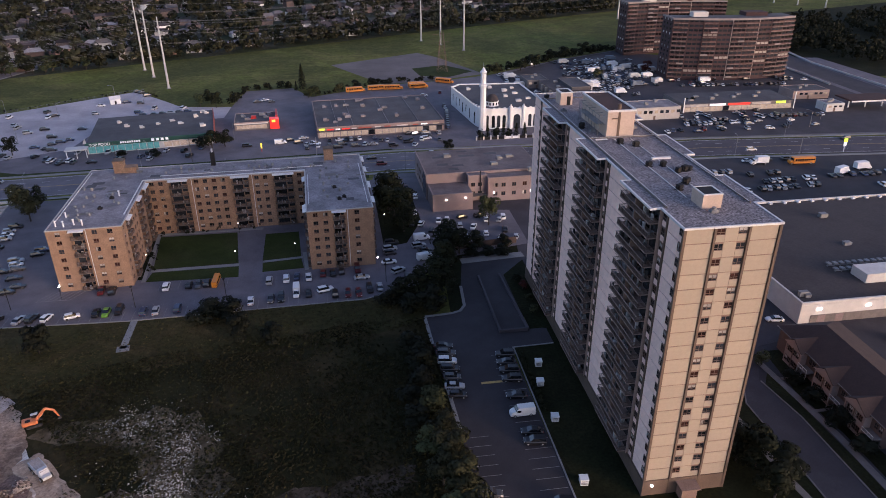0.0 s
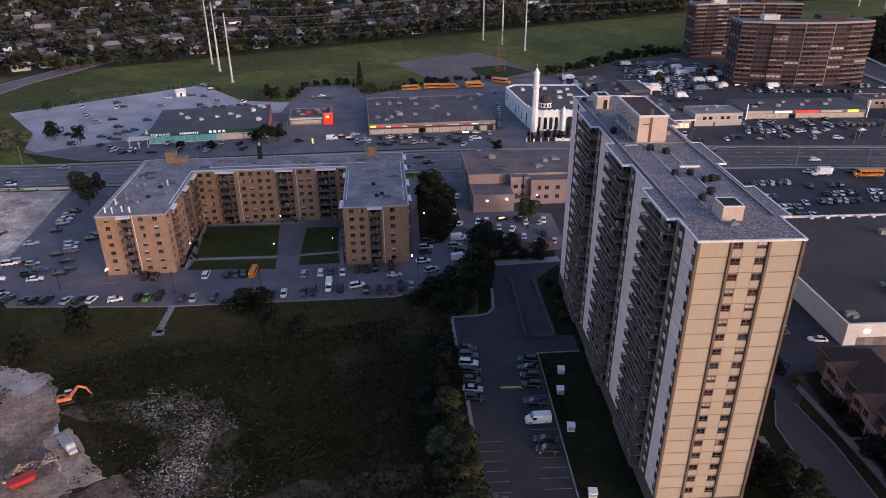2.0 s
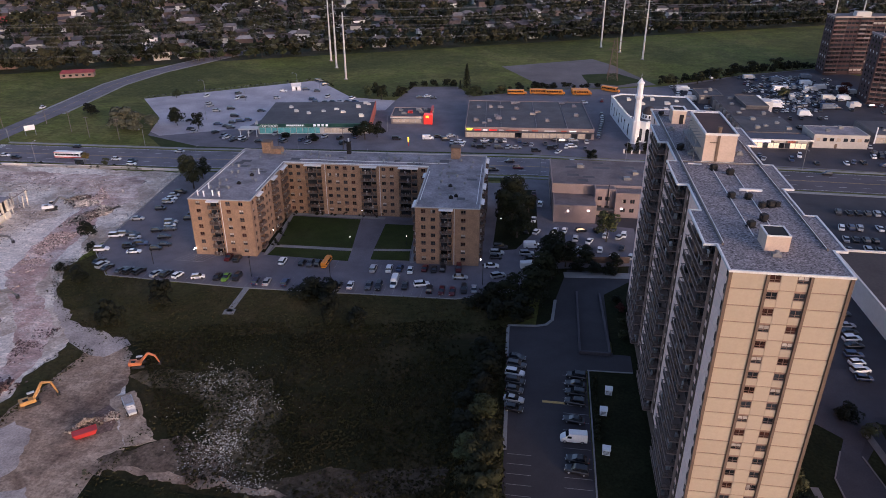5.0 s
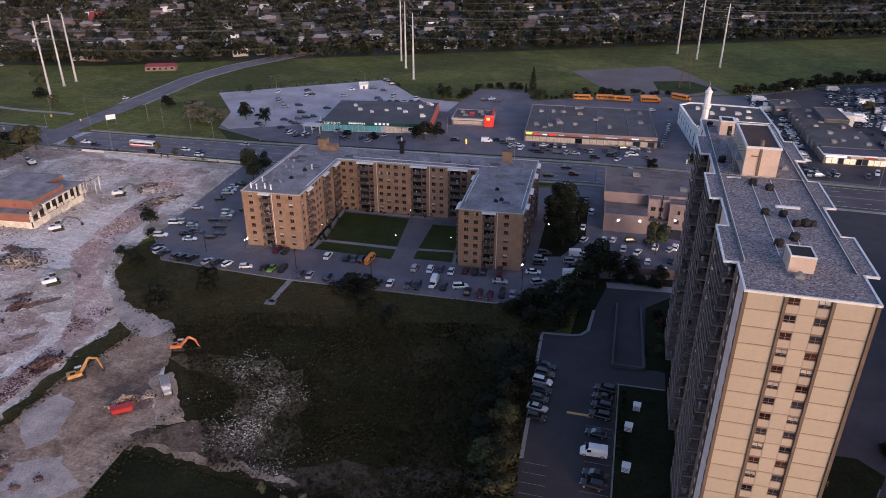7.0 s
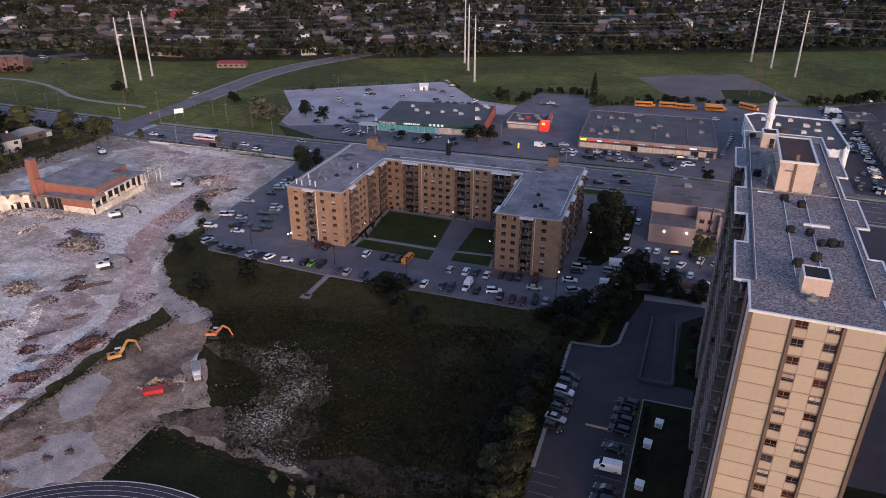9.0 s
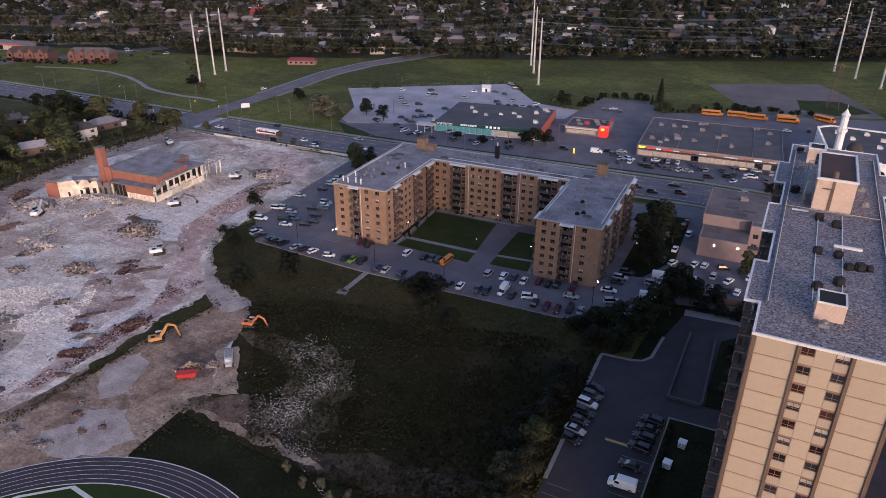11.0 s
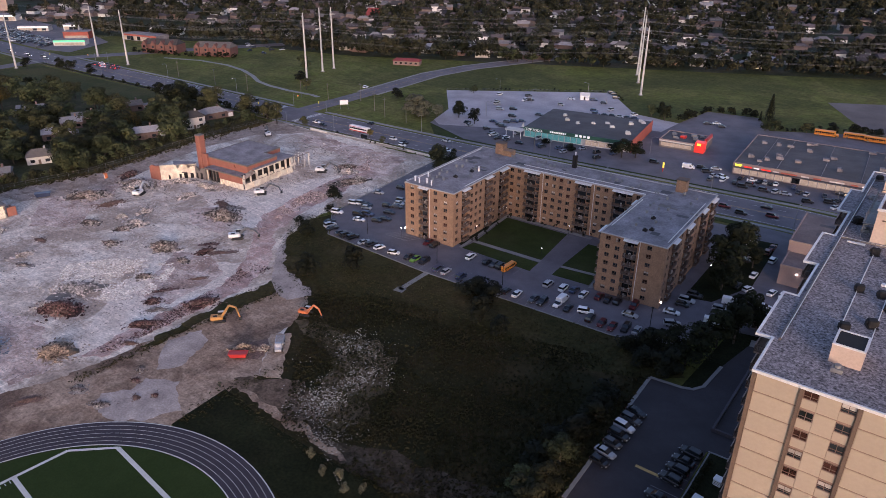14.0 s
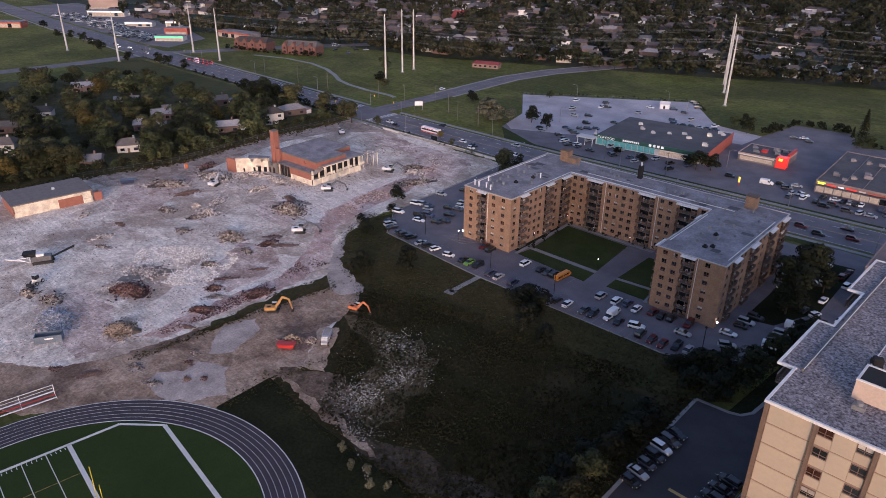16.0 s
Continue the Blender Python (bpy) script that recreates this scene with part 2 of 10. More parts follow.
M["roofblue"] = mat("blue_grey_roof", (0.06, 0.062, 0.085), 0.8, var=0.2, scale=0.2, fine=2, fvar=0.15)
M["rearroof"] = mat("brown_black_roof", (0.058, 0.046, 0.046), 0.95, var=0.3, scale=0.15, fine=2, fvar=0.2, second=(0.10, 0.085, 0.085), sscale=0.1)
M["roofdark"] = mat("dark_roof", (0.088, 0.085, 0.09), 0.95, var=0.22, scale=0.12, fine=2, fvar=0.15, second=(0.055, 0.05, 0.052), sscale=0.07)
M["white"] = mat("white_paint", (0.74, 0.74, 0.73), 0.6, var=0.06, scale=0.5, fine=4, fvar=0.05)
M["offwhite"] = mat("offwhite_stucco", (0.56, 0.54, 0.51), 0.85, var=0.08, scale=0.4, fine=4, fvar=0.06)
M["pinkstucco"] = mat("pink_stucco", (0.36, 0.27, 0.235), 0.9, var=0.12, scale=0.3, fine=4, fvar=0.1, second=(0.30, 0.225, 0.2), sscale=0.15)
M["green"] = mat("green_fascia", (0.022, 0.085, 0.06), 0.6, var=0.1, scale=0.5, fine=4, fvar=0.05)
M["teal"] = mat("teal_glazing", (0.10, 0.30, 0.29), 0.25, var=0.3, scale=0.7, fine=3, fvar=0.2, emit=(0.25, 0.75, 0.7), power=0.10)
M["redwall"] = mat("red_wall", (0.34, 0.085, 0.055), 0.8, var=0.15, scale=0.3, fine=4, fvar=0.1)
M["redroof"] = mat("red_roof", (0.22, 0.042, 0.042), 0.85, var=0.15, scale=0.4, fine=4, fvar=0.15)
M["red"] = mat("red_paint", (0.42, 0.028, 0.022), 0.5, var=0.1, scale=0.6, fine=5, fvar=0.05)
M["redsign"] = mat("red_sign", (0.6, 0.03, 0.02), 0.4, emit=(1.0, 0.06, 0.03), power=0.35)
M["yellowsign"] = mat("yellow_sign", (0.7, 0.55, 0.05), 0.4, emit=(1.0, 0.75, 0.08), power=0.6)
M["limesign"] = mat("lime_sign", (0.5, 0.7, 0.05), 0.4, emit=(0.75, 1.0, 0.05), power=0.7)
M["whitesign"] = mat("white_sign", (0.7, 0.7, 0.68), 0.4, emit=(1.0, 0.95, 0.85), power=0.35)
M["shop"] = mat("lit_shop_window", (0.2, 0.17, 0.13), 0.2, var=0.5, scale=0.5, fine=2, fvar=0.3, emit=(1.0, 0.75, 0.5), power=0.22)
M["shopbright"] = mat("bright_shop_window", (0.35, 0.28, 0.18), 0.2, var=0.6, scale=0.8, fine=2, fvar=0.4, emit=(1.0, 0.72, 0.42), power=0.7)
M["bluesign"] = mat("blue_white_sign", (0.6, 0.62, 0.7), 0.4, emit=(0.72, 0.76, 1.0), power=0.8)
M["lamp"] = mat("lamp_glow", (0.9, 0.85, 0.75), 0.4, emit=(1.0, 0.86, 0.66), power=9.0)
M["steel"] = mat("galvanised_steel", (0.50, 0.50, 0.49), 0.5, metal=0.3, var=0.08, scale=0.4, fine=3, fvar=0.05)
M["yellow"] = mat("yellow_paint_gloss", (0.62, 0.52, 0.04), 0.5, var=0.1, scale=1)
M["wire"] = mat("cable", (0.24, 0.24, 0.24), 0.5, metal=0.5)
M["pole"] = mat("grey_pole", (0.22, 0.22, 0.22), 0.6, metal=0.3)
M["timber"] = mat("weathered_timber", (0.13, 0.11, 0.095), 0.9, var=0.2, scale=1, fine=6, fvar=0.2)
M["orangebrick"] = mat("orange_brick", (0.29, 0.115, 0.08), 0.9, var=0.15, scale=0.3, fine=6, fvar=0.15)
M["redbrick"] = mat("red_brick", (0.060, 0.032, 0.031), 0.9, var=0.15, scale=0.3, fine=6, fvar=0.15)
M["slabbrick"] = mat("slab_rail_brick", (0.105, 0.060, 0.055), 0.9, var=0.2, scale=0.3, fine=5, fvar=0.2, rnd=0.3)
M["slabedge"] = mat("pale_slab_edge", (0.30, 0.25, 0.235), 0.9, var=0.2, scale=0.3, fine=4, fvar=0.15)
M["bigroof"] = mat("stained_store_roof", (0.058, 0.048, 0.047), 0.95, var=0.3, scale=0.05, fine=1.5, fvar=0.15, second=(0.033, 0.026, 0.026), sscale=0.05, smix=0.85)
M["plazaroof"] = mat("plaza_roof", (0.145, 0.118, 0.118), 0.95, var=0.25, scale=0.12, fine=2, fvar=0.15, second=(0.085, 0.064, 0.064), sscale=0.09)
M["plazawall"] = mat("plaza_brick", (0.25, 0.195, 0.188), 0.9, var=0.16, scale=0.3, fine=4, fvar=0.15, second=(0.19, 0.14, 0.13), sscale=0.15)
M["terracebrick"] = mat("dark_orange_brick", (0.15, 0.072, 0.058), 0.9, var=0.15, scale=0.3, fine=6, fvar=0.15)
M["creamwall"] = mat("peeling_cream_wall", (0.74, 0.68, 0.56), 0.9, var=0.2, scale=0.4, fine=3, fvar=0.15, second=(0.40, 0.32, 0.25), sscale=0.3)
M["rubble"] = mat("rubble", (0.40, 0.355, 0.32), 0.95, var=0.2, scale=0.6, fine=4, fvar=0.25, island=0.75, spec=0.2)
M["palebrick"] = mat("pale_brick_rubble", (0.36, 0.255, 0.225), 0.95, var=0.2, scale=0.6, fine=4, fvar=0.25, island=0.8, second=(0.44, 0.37, 0.33), sscale=0.9, spec=0.2)
M["brickrubble"] = mat("brick_rubble", (0.105, 0.056, 0.050), 0.95, var=0.2, scale=0.6, fine=4, fvar=0.25, island=0.9, second=(0.17, 0.13, 0.11), sscale=0.9, spec=0.2)
M["woodrubble"] = mat("timber_rubble", (0.34, 0.26, 0.19), 0.95, var=0.2, scale=0.6, fine=4, fvar=0.25, island=0.8, second=(0.10, 0.08, 0.07), sscale=0.5, spec=0.2)
M["metalrubble"] = mat("scrap_metal", (0.32, 0.34, 0.38), 0.6, metal=0.3, var=0.2, scale=0.6, fine=4, fvar=0.25, island=0.5)
M["darkrubble"] = mat("dark_rubble", (0.17, 0.135, 0.12), 0.95, var=0.2, scale=0.6, fine=4, fvar=0.25, island=0.92, second=(0.353, 0.328, 0.286), sscale=0.5, spec=0.2)
M["stone"] = mat("pale_stones", (0.66, 0.62, 0.57), 0.95, var=0.2, scale=0.6, fine=4, fvar=0.2, island=0.35, spec=0.2)
M["fieldstone"] = mat("field_stones", (0.42, 0.39, 0.34), 0.95, var=0.2, scale=0.6, fine=4, fvar=0.2, island=0.5, spec=0.2)
M["leafdeep"] = mat("deep_green_leaf", (0.0105, 0.0125, 0.0055), 0.8, var=0.25, scale=0.35, fine=2, fvar=0.25, second=(0.016, 0.017, 0.008), sscale=0.3, rnd=0.2, island=0.35, spec=0.2)
M["leafdim"] = mat("dim_olive_leaf", (0.030, 0.031, 0.0125), 0.8, var=0.25, scale=0.35, fine=2, fvar=0.25, second=(0.022, 0.024, 0.010), sscale=0.3, rnd=0.25, island=0.35, spec=0.2)
M["dryground"] = ground_mat("dry_stony_grass", ((0.100, 0.076, 0.045), (0.060, 0.052, 0.026), (0.14, 0.108, 0.070)), (0.12, 0.2), 1.2, 0.15, 0, 0.42)
M["lowsoil"] = ground_mat("weedy_soil", ((0.118, 0.083, 0.060), (0.062, 0.047, 0.030), (0.17, 0.124, 0.09)), (0.25, 0.35), 1.4, 0.12, 0, 0.42)
M["traildirt"] = ground_mat("trail_dirt", ((0.060, 0.044, 0.030), (0.036, 0.029, 0.017), (0.085, 0.066, 0.047)), (0.2, 0.3), 1.4, 0.1, 0, 0.4)
M["digger"] = mat("digger_yellow", (0.46, 0.24, 0.07), 0.5, var=0.15, scale=0.8, fine=5, fvar=0.15)
M["diggerorange"] = mat("digger_orange", (0.55, 0.17, 0.06), 0.5, var=0.15, scale=0.8, fine=5, fvar=0.15)
M["diggergrey"] = mat("digger_grey", (0.42, 0.43, 0.45), 0.5, var=0.15, scale=0.8, fine=5, fvar=0.15)
M["diggerdark"] = mat("digger_dark_grey", (0.10, 0.10, 0.105), 0.5, var=0.4, scale=0.8, fine=5, fvar=0.15)
M["rubber"] = mat("rubber", (0.022, 0.022, 0.023), 0.85, var=0.2, scale=2, fine=8, fvar=0.2)
M["orange"] = mat("school_bus_orange", (0.62, 0.22, 0.02), 0.4, var=0.06, scale=0.8, fine=5, fvar=0.05)
M["bluebin"] = mat("blue_grey_steel", (0.10, 0.13, 0.17), 0.6, var=0.2, scale=0.6, fine=4, fvar=0.15)
M["trunk"] = mat("bark", (0.055, 0.042, 0.032), 0.95, var=0.2, scale=1, fine=6, fvar=0.3)
for key, colour, alt in (("leaf", (0.048, 0.057, 0.024), (0.056, 0.060, 0.028)), ("leafdark", (0.017, 0.020, 0.0085), (0.026, 0.026, 0.012)), ("leafolive", (0.062, 0.063, 0.027), (0.046, 0.048, 0.021)), ("leafgold", (0.125, 0.092, 0.024), (0.08, 0.07, 0.02)), ("leafred", (0.075, 0.022, 0.018), (0.04, 0.02, 0.014)), ("leafgrey", (0.12, 0.12, 0.078), (0.085, 0.09, 0.055))):
    M[key] = mat(key, colour, 0.8, var=0.25, scale=0.35, fine=2, fvar=0.25, second=alt, sscale=0.3, rnd=0.35, island=0.22, spec=0.15)
for key, colour in (("carwhite", (0.72, 0.72, 0.72)), ("carsilver", (0.36, 0.365, 0.375)), ("carblack", (0.012, 0.012, 0.014)), ("cargrey", (0.062, 0.063, 0.067)), ("carblue", (0.035, 0.05, 0.10)), ("carred", (0.10, 0.012, 0.013)), ("cargreen", (0.12, 0.26, 0.03)), ("carbeige", (0.30, 0.27, 0.23))):
    M[key] = mat(key, colour, 0.3, metal=0.1, var=0.04, scale=1, fine=5, fvar=0.03, rnd=0.12, spec=0.6)
M["carglass"] = mat("car_glass", (0.012, 0.014, 0.017), 0.06, spec=0.8)
M["headlight"] = mat("headlight_lens", (0.5, 0.5, 0.5), 0.2)
M["taillight"] = mat("taillight_lens", (0.30, 0.012, 0.012), 0.3)
M["braking"] = mat("lit_taillight", (0.6, 0.02, 0.02), 0.3, emit=(1.0, 0.05, 0.04), power=6.0)
M["beam"] = mat("lit_headlight", (0.8, 0.8, 0.75), 0.3, emit=(1.0, 0.9, 0.75), power=8.0)
M["shingle"] = mat("roof_shingle", (0.10, 0.088, 0.08), 0.95, var=0.15, scale=0.5, fine=4, fvar=0.2, rnd=0.45)
M["shingle_grey"] = mat("grey_shingle", (0.27, 0.26, 0.265), 0.95, var=0.15, scale=0.5, fine=4, fvar=0.15, rnd=0.35)
M["shingle_brown"] = mat("brown_shingle", (0.045, 0.028, 0.024), 0.95, var=0.15, scale=0.5, fine=4, fvar=0.2)
M["house_brick"] = mat("house_brick", (0.17, 0.115, 0.098), 0.9, var=0.12, scale=0.5, fine=5, fvar=0.15, rnd=0.35)
M["house_pale"] = mat("house_siding", (0.50, 0.48, 0.45), 0.85, var=0.08, scale=0.5, fine=5, fvar=0.08, rnd=0.2)


# ---- mesh tools ----
class Form:
    """Collects corners and faces of one mesh."""

    def __init__(self):
        self.v, self.f = [], []

    def add(self, vs, fs):
        n = len(self.v)
        self.v += [tuple(p) for p in vs]
        self.f += [tuple(i + n for i in q) for q in fs]
        return self

    def box(self, x0, x1, y0, y1, z0, z1):
        return self.add([(x0, y0, z0), (x1, y0, z0), (x1, y1, z0), (x0, y1, z0), (x0, y0, z1), (x1, y0, z1), (x1, y1, z1), (x0, y1, z1)],
                        [(3, 2, 1, 0), (4, 5, 6, 7), (0, 1, 5, 4), (1, 2, 6, 5), (2, 3, 7, 6), (3, 0, 4, 7)])

    def soft(self, x0, x1, y0, y1, z0, z1, r):
        """A block with chamfered upright edges and top."""
        ring = lambda d, z: [(x0 + r, y0 + d, z), (x1 - r, y0 + d, z), (x1 - d, y0 + r, z), (x1 - d, y1 - r, z), (x1 - r, y1 - d, z), (x0 + r, y1 - d, z), (x0 + d, y1 - r, z), (x0 + d, y0 + r, z)]
        return self.loft([ring(0, z0), ring(0, z1 - r), ring(r * 0.9, z1)])

    def loft(self, rings, cap=True):
        n = len(rings[0])
        vs = [p for r in rings for p in r]
        fs = [(k * n + i, k * n + (i + 1) % n, (k + 1) * n + (i + 1) % n, (k + 1) * n + i) for k in range(len(rings) - 1) for i in range(n)]
        if cap:
            fs += [tuple(reversed(range(n))), tuple((len(rings) - 1) * n + i for i in range(n))]
        return self.add(vs, fs)

    def prism(self, poly, z0, z1):
        return self.loft([[(x, y, z0) for x, y in poly], [(x, y, z1) for x, y in poly]])

    def cyl(self, x, y, z0, z1, r0, r1=None, n=10):
        r1 = r0 if r1 is None else r1
        ring = lambda r, z: [(x + r * math.cos(2 * math.pi * i / n), y + r * math.sin(2 * math.pi * i / n), z) for i in range(n)]
        return self.loft([ring(r0, z0), ring(r1, z1)])

    def tube(self, a, b, r, n=6, r2=None):
        a, b = Vector(a), Vector(b)
        d = (b - a).normalized()
        s = d.cross(Vector((0, 0, 1)) if abs(d.z) < 0.9 else Vector((1, 0, 0))).normalized()
        u = d.cross(s)
        ring = lambda c, q: [c + (s * math.cos(2 * math.pi * i / n) + u * math.sin(2 * math.pi * i / n)) * q for i in range(n)]
        return self.loft([ring(a, r), ring(b, r if r2 is None else r2)])

    def gable(self, x0, x1, y0, y1, z0, z1, over=0.4, hip=0.0):
        """A pitched roof with its ridge along x; hip pulls the ridge ends in."""
        x0, x1, y0, y1 = x0 - over, x1 + over, y0 - over, y1 + over
        ym = (y0 + y1) / 2
        return self.add([(x0, y0, z0), (x1, y0, z0), (x1, y1, z0), (x0, y1, z0), (x0 + hip, ym, z1), (x1 - hip, ym, z1)],
                        [(0, 1, 5, 4), (1, 2, 5), (2, 3, 4, 5), (3, 0, 4), (3, 2, 1, 0)])

    def lattice(self, us, zs, holes, y0, y1):
        """A flat frame in the x-z plane made of one piece: a grid with some cells left open."""
        nu, nz = len(us), len(zs)
        base = [(u, y0, z) for z in zs for u in us] + [(u, y1, z) for z in zs for u in us]
        k = nu * nz
        solid = {(i, j) for i in range(nu - 1) for j in range(nz - 1)} - set(holes)
        fs = []
        for i, j in solid:
            a, b, c, d = j * nu + i, j * nu + i + 1, (j + 1) * nu + i + 1, (j + 1) * nu + i
            fs += [(a, b, c, d), (k + d, k + c, k + b, k + a)]
            for (ii, jj), (p, q) in (((i, j - 1), (b, a)), ((i + 1, j), (c, b)), ((i, j + 1), (d, c)), ((i - 1, j), (a, d))):
                if (ii, jj) not in solid:
                    fs.append((p, q, k + q, k + p))
        return self.add(base, fs)

    def rim(self, poly, out, inn, z0, z1):
        """A band that follows a right-angled outline, reaching out and in from it."""
        n = len(poly)
        def push(dist):
            res = []
            for i in range(n):
                (xa, ya), (xb, yb), (xc, yc) = poly[i - 1], poly[i], poly[(i + 1) % n]
                l1, l2 = math.hypot(xb - xa, yb - ya), math.hypot(xc - xb, yc - yb)
                n1, n2 = ((yb - ya) / l1, -(xb - xa) / l1), ((yc - yb) / l2, -(xc - xb) / l2)
                res.append((xb + dist * (n1[0] + n2[0]), yb + dist * (n1[1] + n2[1])) if abs(n1[0] * n2[0] + n1[1] * n2[1]) < 0.5 else (xb + dist * n1[0], yb + dist * n1[1]))
            return res
        a, b = push(out), push(-inn)
        vs = [(x, y, z) for z in (z0, z1) for x, y in a] + [(x, y, z) for z in (z0, z1) for x, y in b]
        fs = []
        for i in range(n):
            j = (i + 1) % n
            fs += [(i, j, n + j, n + i), (n + i, n + j, 3 * n + j, 3 * n + i), (3 * n + i, 3 * n + j, 2 * n + j, 2 * n + i), (2 * n + i, 2 * n + j, j, i)]
        return self.add(vs, fs)

    def mesh(self, name, material):
        me = bpy.data.meshes.new(name)
        me.from_pydata(self.v, [], self.f)
        me.materials.append(material)
        me.update()
        return me


def cord(form, pts, r, n=3):
    """A thin cable through a row of points."""
    rows = []
    for p in pts:
        rows.append([(p[0] + r * math.cos(2 * math.pi * k / n), p[1], p[2] + r * math.sin(2 * math.pi * k / n)) for k in range(n)])
    return form.loft(rows)


def part(name, form, material, parent=None, label=""):
    """Links a form as one mesh object, under a thing or a part where one is given."""
    ob = new(name, form.mesh(name, M[material] if isinstance(material, str) else material))
    if parent:
        ob.parent = parent
    return tagged(ob, label=label)


def again(name, data, parent, m):
    """One more object on a mesh that is already there."""
    ob = new(name, data)
    ob.parent = parent
    ob.matrix_basis = m
    return ob


def thing(name, label, category, m=None, group="", kind=""):
    """An Empty at the base of a thing, to parent its parts."""
    ob = tagged(new(name), label, category, group, kind)
    ob.empty_display_size = 0.5
    if m is not None:
        ob.matrix_basis = m
    return ob


RAGGED = {"traildirt", "lowsoil", "dryground", "churned", "sand", "slab", "pad", "redrubble", "gravelblue", "meadow", "roughgrass", "dirt"}


def ragged(poly, amp=1.5, step=1.0):
    """The outline with its edges frayed by noise, the same wherever two outlines share an edge."""
    out = []
    n = len(poly)
    for i in range(n):
        (x0, y0), (x1, y1) = poly[i], poly[(i + 1) % n]
        k = max(1, int(math.hypot(x1 - x0, y1 - y0) / step))
        for q in range(k):
            x, y = x0 + (x1 - x0) * q / k, y0 + (y1 - y0) * q / k
            v = Vector((x * 0.16, y * 0.16, 3.0))
            d = noise.noise_vector(v) + 0.6 * noise.noise_vector(v * 3.1)
            d += 0.22 * noise.noise_vector(v * 8.0)
            out.append((x + d.x * amp, y + d.y * amp))
    return out


def sheet(name, poly, z, material, label, category, depth=0.12, parent=None):
    """A slab of ground of a given outline, its top at z."""
    if material in RAGGED:
        poly = ragged(poly)
    f = Form()
    n = len(poly)
    f.add([(x, y, z) for x, y in poly] + [(x, y, z - depth) for x, y in poly], [tuple(range(n))] + [((i + 1) % n, i, n + i, n + (i + 1) % n) for i in range(n)])
    ob = part(name, f, material, parent)
    return ob if parent else tagged(ob, label, category, kind="structure")


def ribbon(form, line, width, z, thick=0.1, shift=0.0):
    """A flat band along a line of points."""
    pts = [Vector((x, y, 0)) for x, y in line]
    rows = []
    for i, p in enumerate(pts):
        d = (pts[min(i + 1, len(pts) - 1)] - pts[max(i - 1, 0)]).normalized()
        s = Vector((-d.y, d.x, 0))
        a, b = p + s * (shift - width / 2), p + s * (shift + width / 2)
        rows.append([(a.x, a.y, z - thick), (b.x, b.y, z - thick), (b.x, b.y, z), (a.x, a.y, z)])
    return form.loft([[Vector(q) for q in r] for r in rows])


def along(line, step, start=0.0):
    """Points at even steps along a line, with the heading in degrees."""
    out, left = [], start
    for (x0, y0), (x1, y1) in zip(line, line[1:]):
        ln = math.hypot(x1 - x0, y1 - y0)
        while left < ln:
            k = left / ln
            out.append((x0 + (x1 - x0) * k, y0 + (y1 - y0) * k, math.degrees(math.atan2(y1 - y0, x1 - x0))))
            left += step
        left -= ln
    return out


def inside(x, y, poly):
    hit, n = False, len(poly)
    for i in range(n):
        (x0, y0), (x1, y1) = poly[i], poly[i - 1]
        if (y0 > y) != (y1 > y) and x < (x1 - x0) * (y - y0) / (y1 - y0) + x0:
            hit = not hit
    return hit


def rect(cx, cy, w, d, turn=0.0):
    c, s = math.cos(radians(turn)), math.sin(radians(turn))
    return [(cx + x * c - y * s, cy + x * s + y * c) for x, y in ((-w / 2, -d / 2), (w / 2, -d / 2), (w / 2, d / 2), (-w / 2, d / 2))]


# ---- ground, roads, lots ----
sheet("ground", [(-3200, -2000), (3200, -2000), (3200, 4200), (-3200, 4200)], 0.0, "grass", "mown green grass of the corridor and open land", "grass", depth=2.0)
SUBURB = [(-3000, 330), (-620, 330), (-470, 388), (-334, 418), (-224, 474), (-68, 550), (170, 672), (700, 930), (2500, 1700), (2500, 4000), (-3000, 4000)]
sheet("ground_suburb", SUBURB, 0.03, "suburb", "dark gardens and yards of the house district", "ground")
WESTYARDS = [(-700, -300), (-240, -300), (-236, 100), (-226, 146), (-232, 200), (-231, 246), (-300, 249), (-400, 235), (-452, 160), (-500, 40), (-700, 20)]
sheet("ground_west", WESTYARDS, 0.03, "yardgrass", "dark gardens beside the demolition site", "ground")
sheet("lawn_west", [(-484, 190), (-420, 204), (-376, 216), (-326, 209), (-286, 216), (-252, 236), (-252, 248), (-300, 250), (-403, 246), (-484, 244)], 0.05, "vergegrass", "dull mown grass between road and gardens", "grass")
EASTLAND = [(66, -300), (1500, -300), (1500, 262), (280, 258), (160, 264), (66, 268)]
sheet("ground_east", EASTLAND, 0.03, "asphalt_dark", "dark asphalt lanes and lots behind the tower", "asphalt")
for poly, nm, lb in (([(66, 40), (82, 40), (82.2, 106), (88, 118), (84, 122), (66, 121)], "lawn_east_side", "dark lawn at the back of the tower"), ([(91.6, 40), (94.2, 40), (94.4, 88), (93.8, 104), (93.2, 116), (90.4, 112)], "lawn_kerb_side", "dark grass strip between kerb and footway"), ([(96.2, 40), (101, 40), (101, 124), (97, 124), (95.4, 108), (97, 94)], "lawn_fronts", "small dark front gardens")):
    sheet(nm, poly, 0.06, "darkgrass", lb, "lawn")
sheet("road_east", [(82.2, 40), (91.4, 40), (91.4, 100), (89.6, 113.4), (97, 126), (130, 134), (128, 148), (70, 140), (68, 122), (84, 122), (88, 118), (82.4, 106)], 0.07, "asphalt_mid", "worn purple-grey asphalt lane by the townhouses", "road")
f = Form()
ribbon(f, [(93.4, 120), (94.6, 106), (95.4, 94), (95.2, 40)], 1.6, 0.12, 0.1)
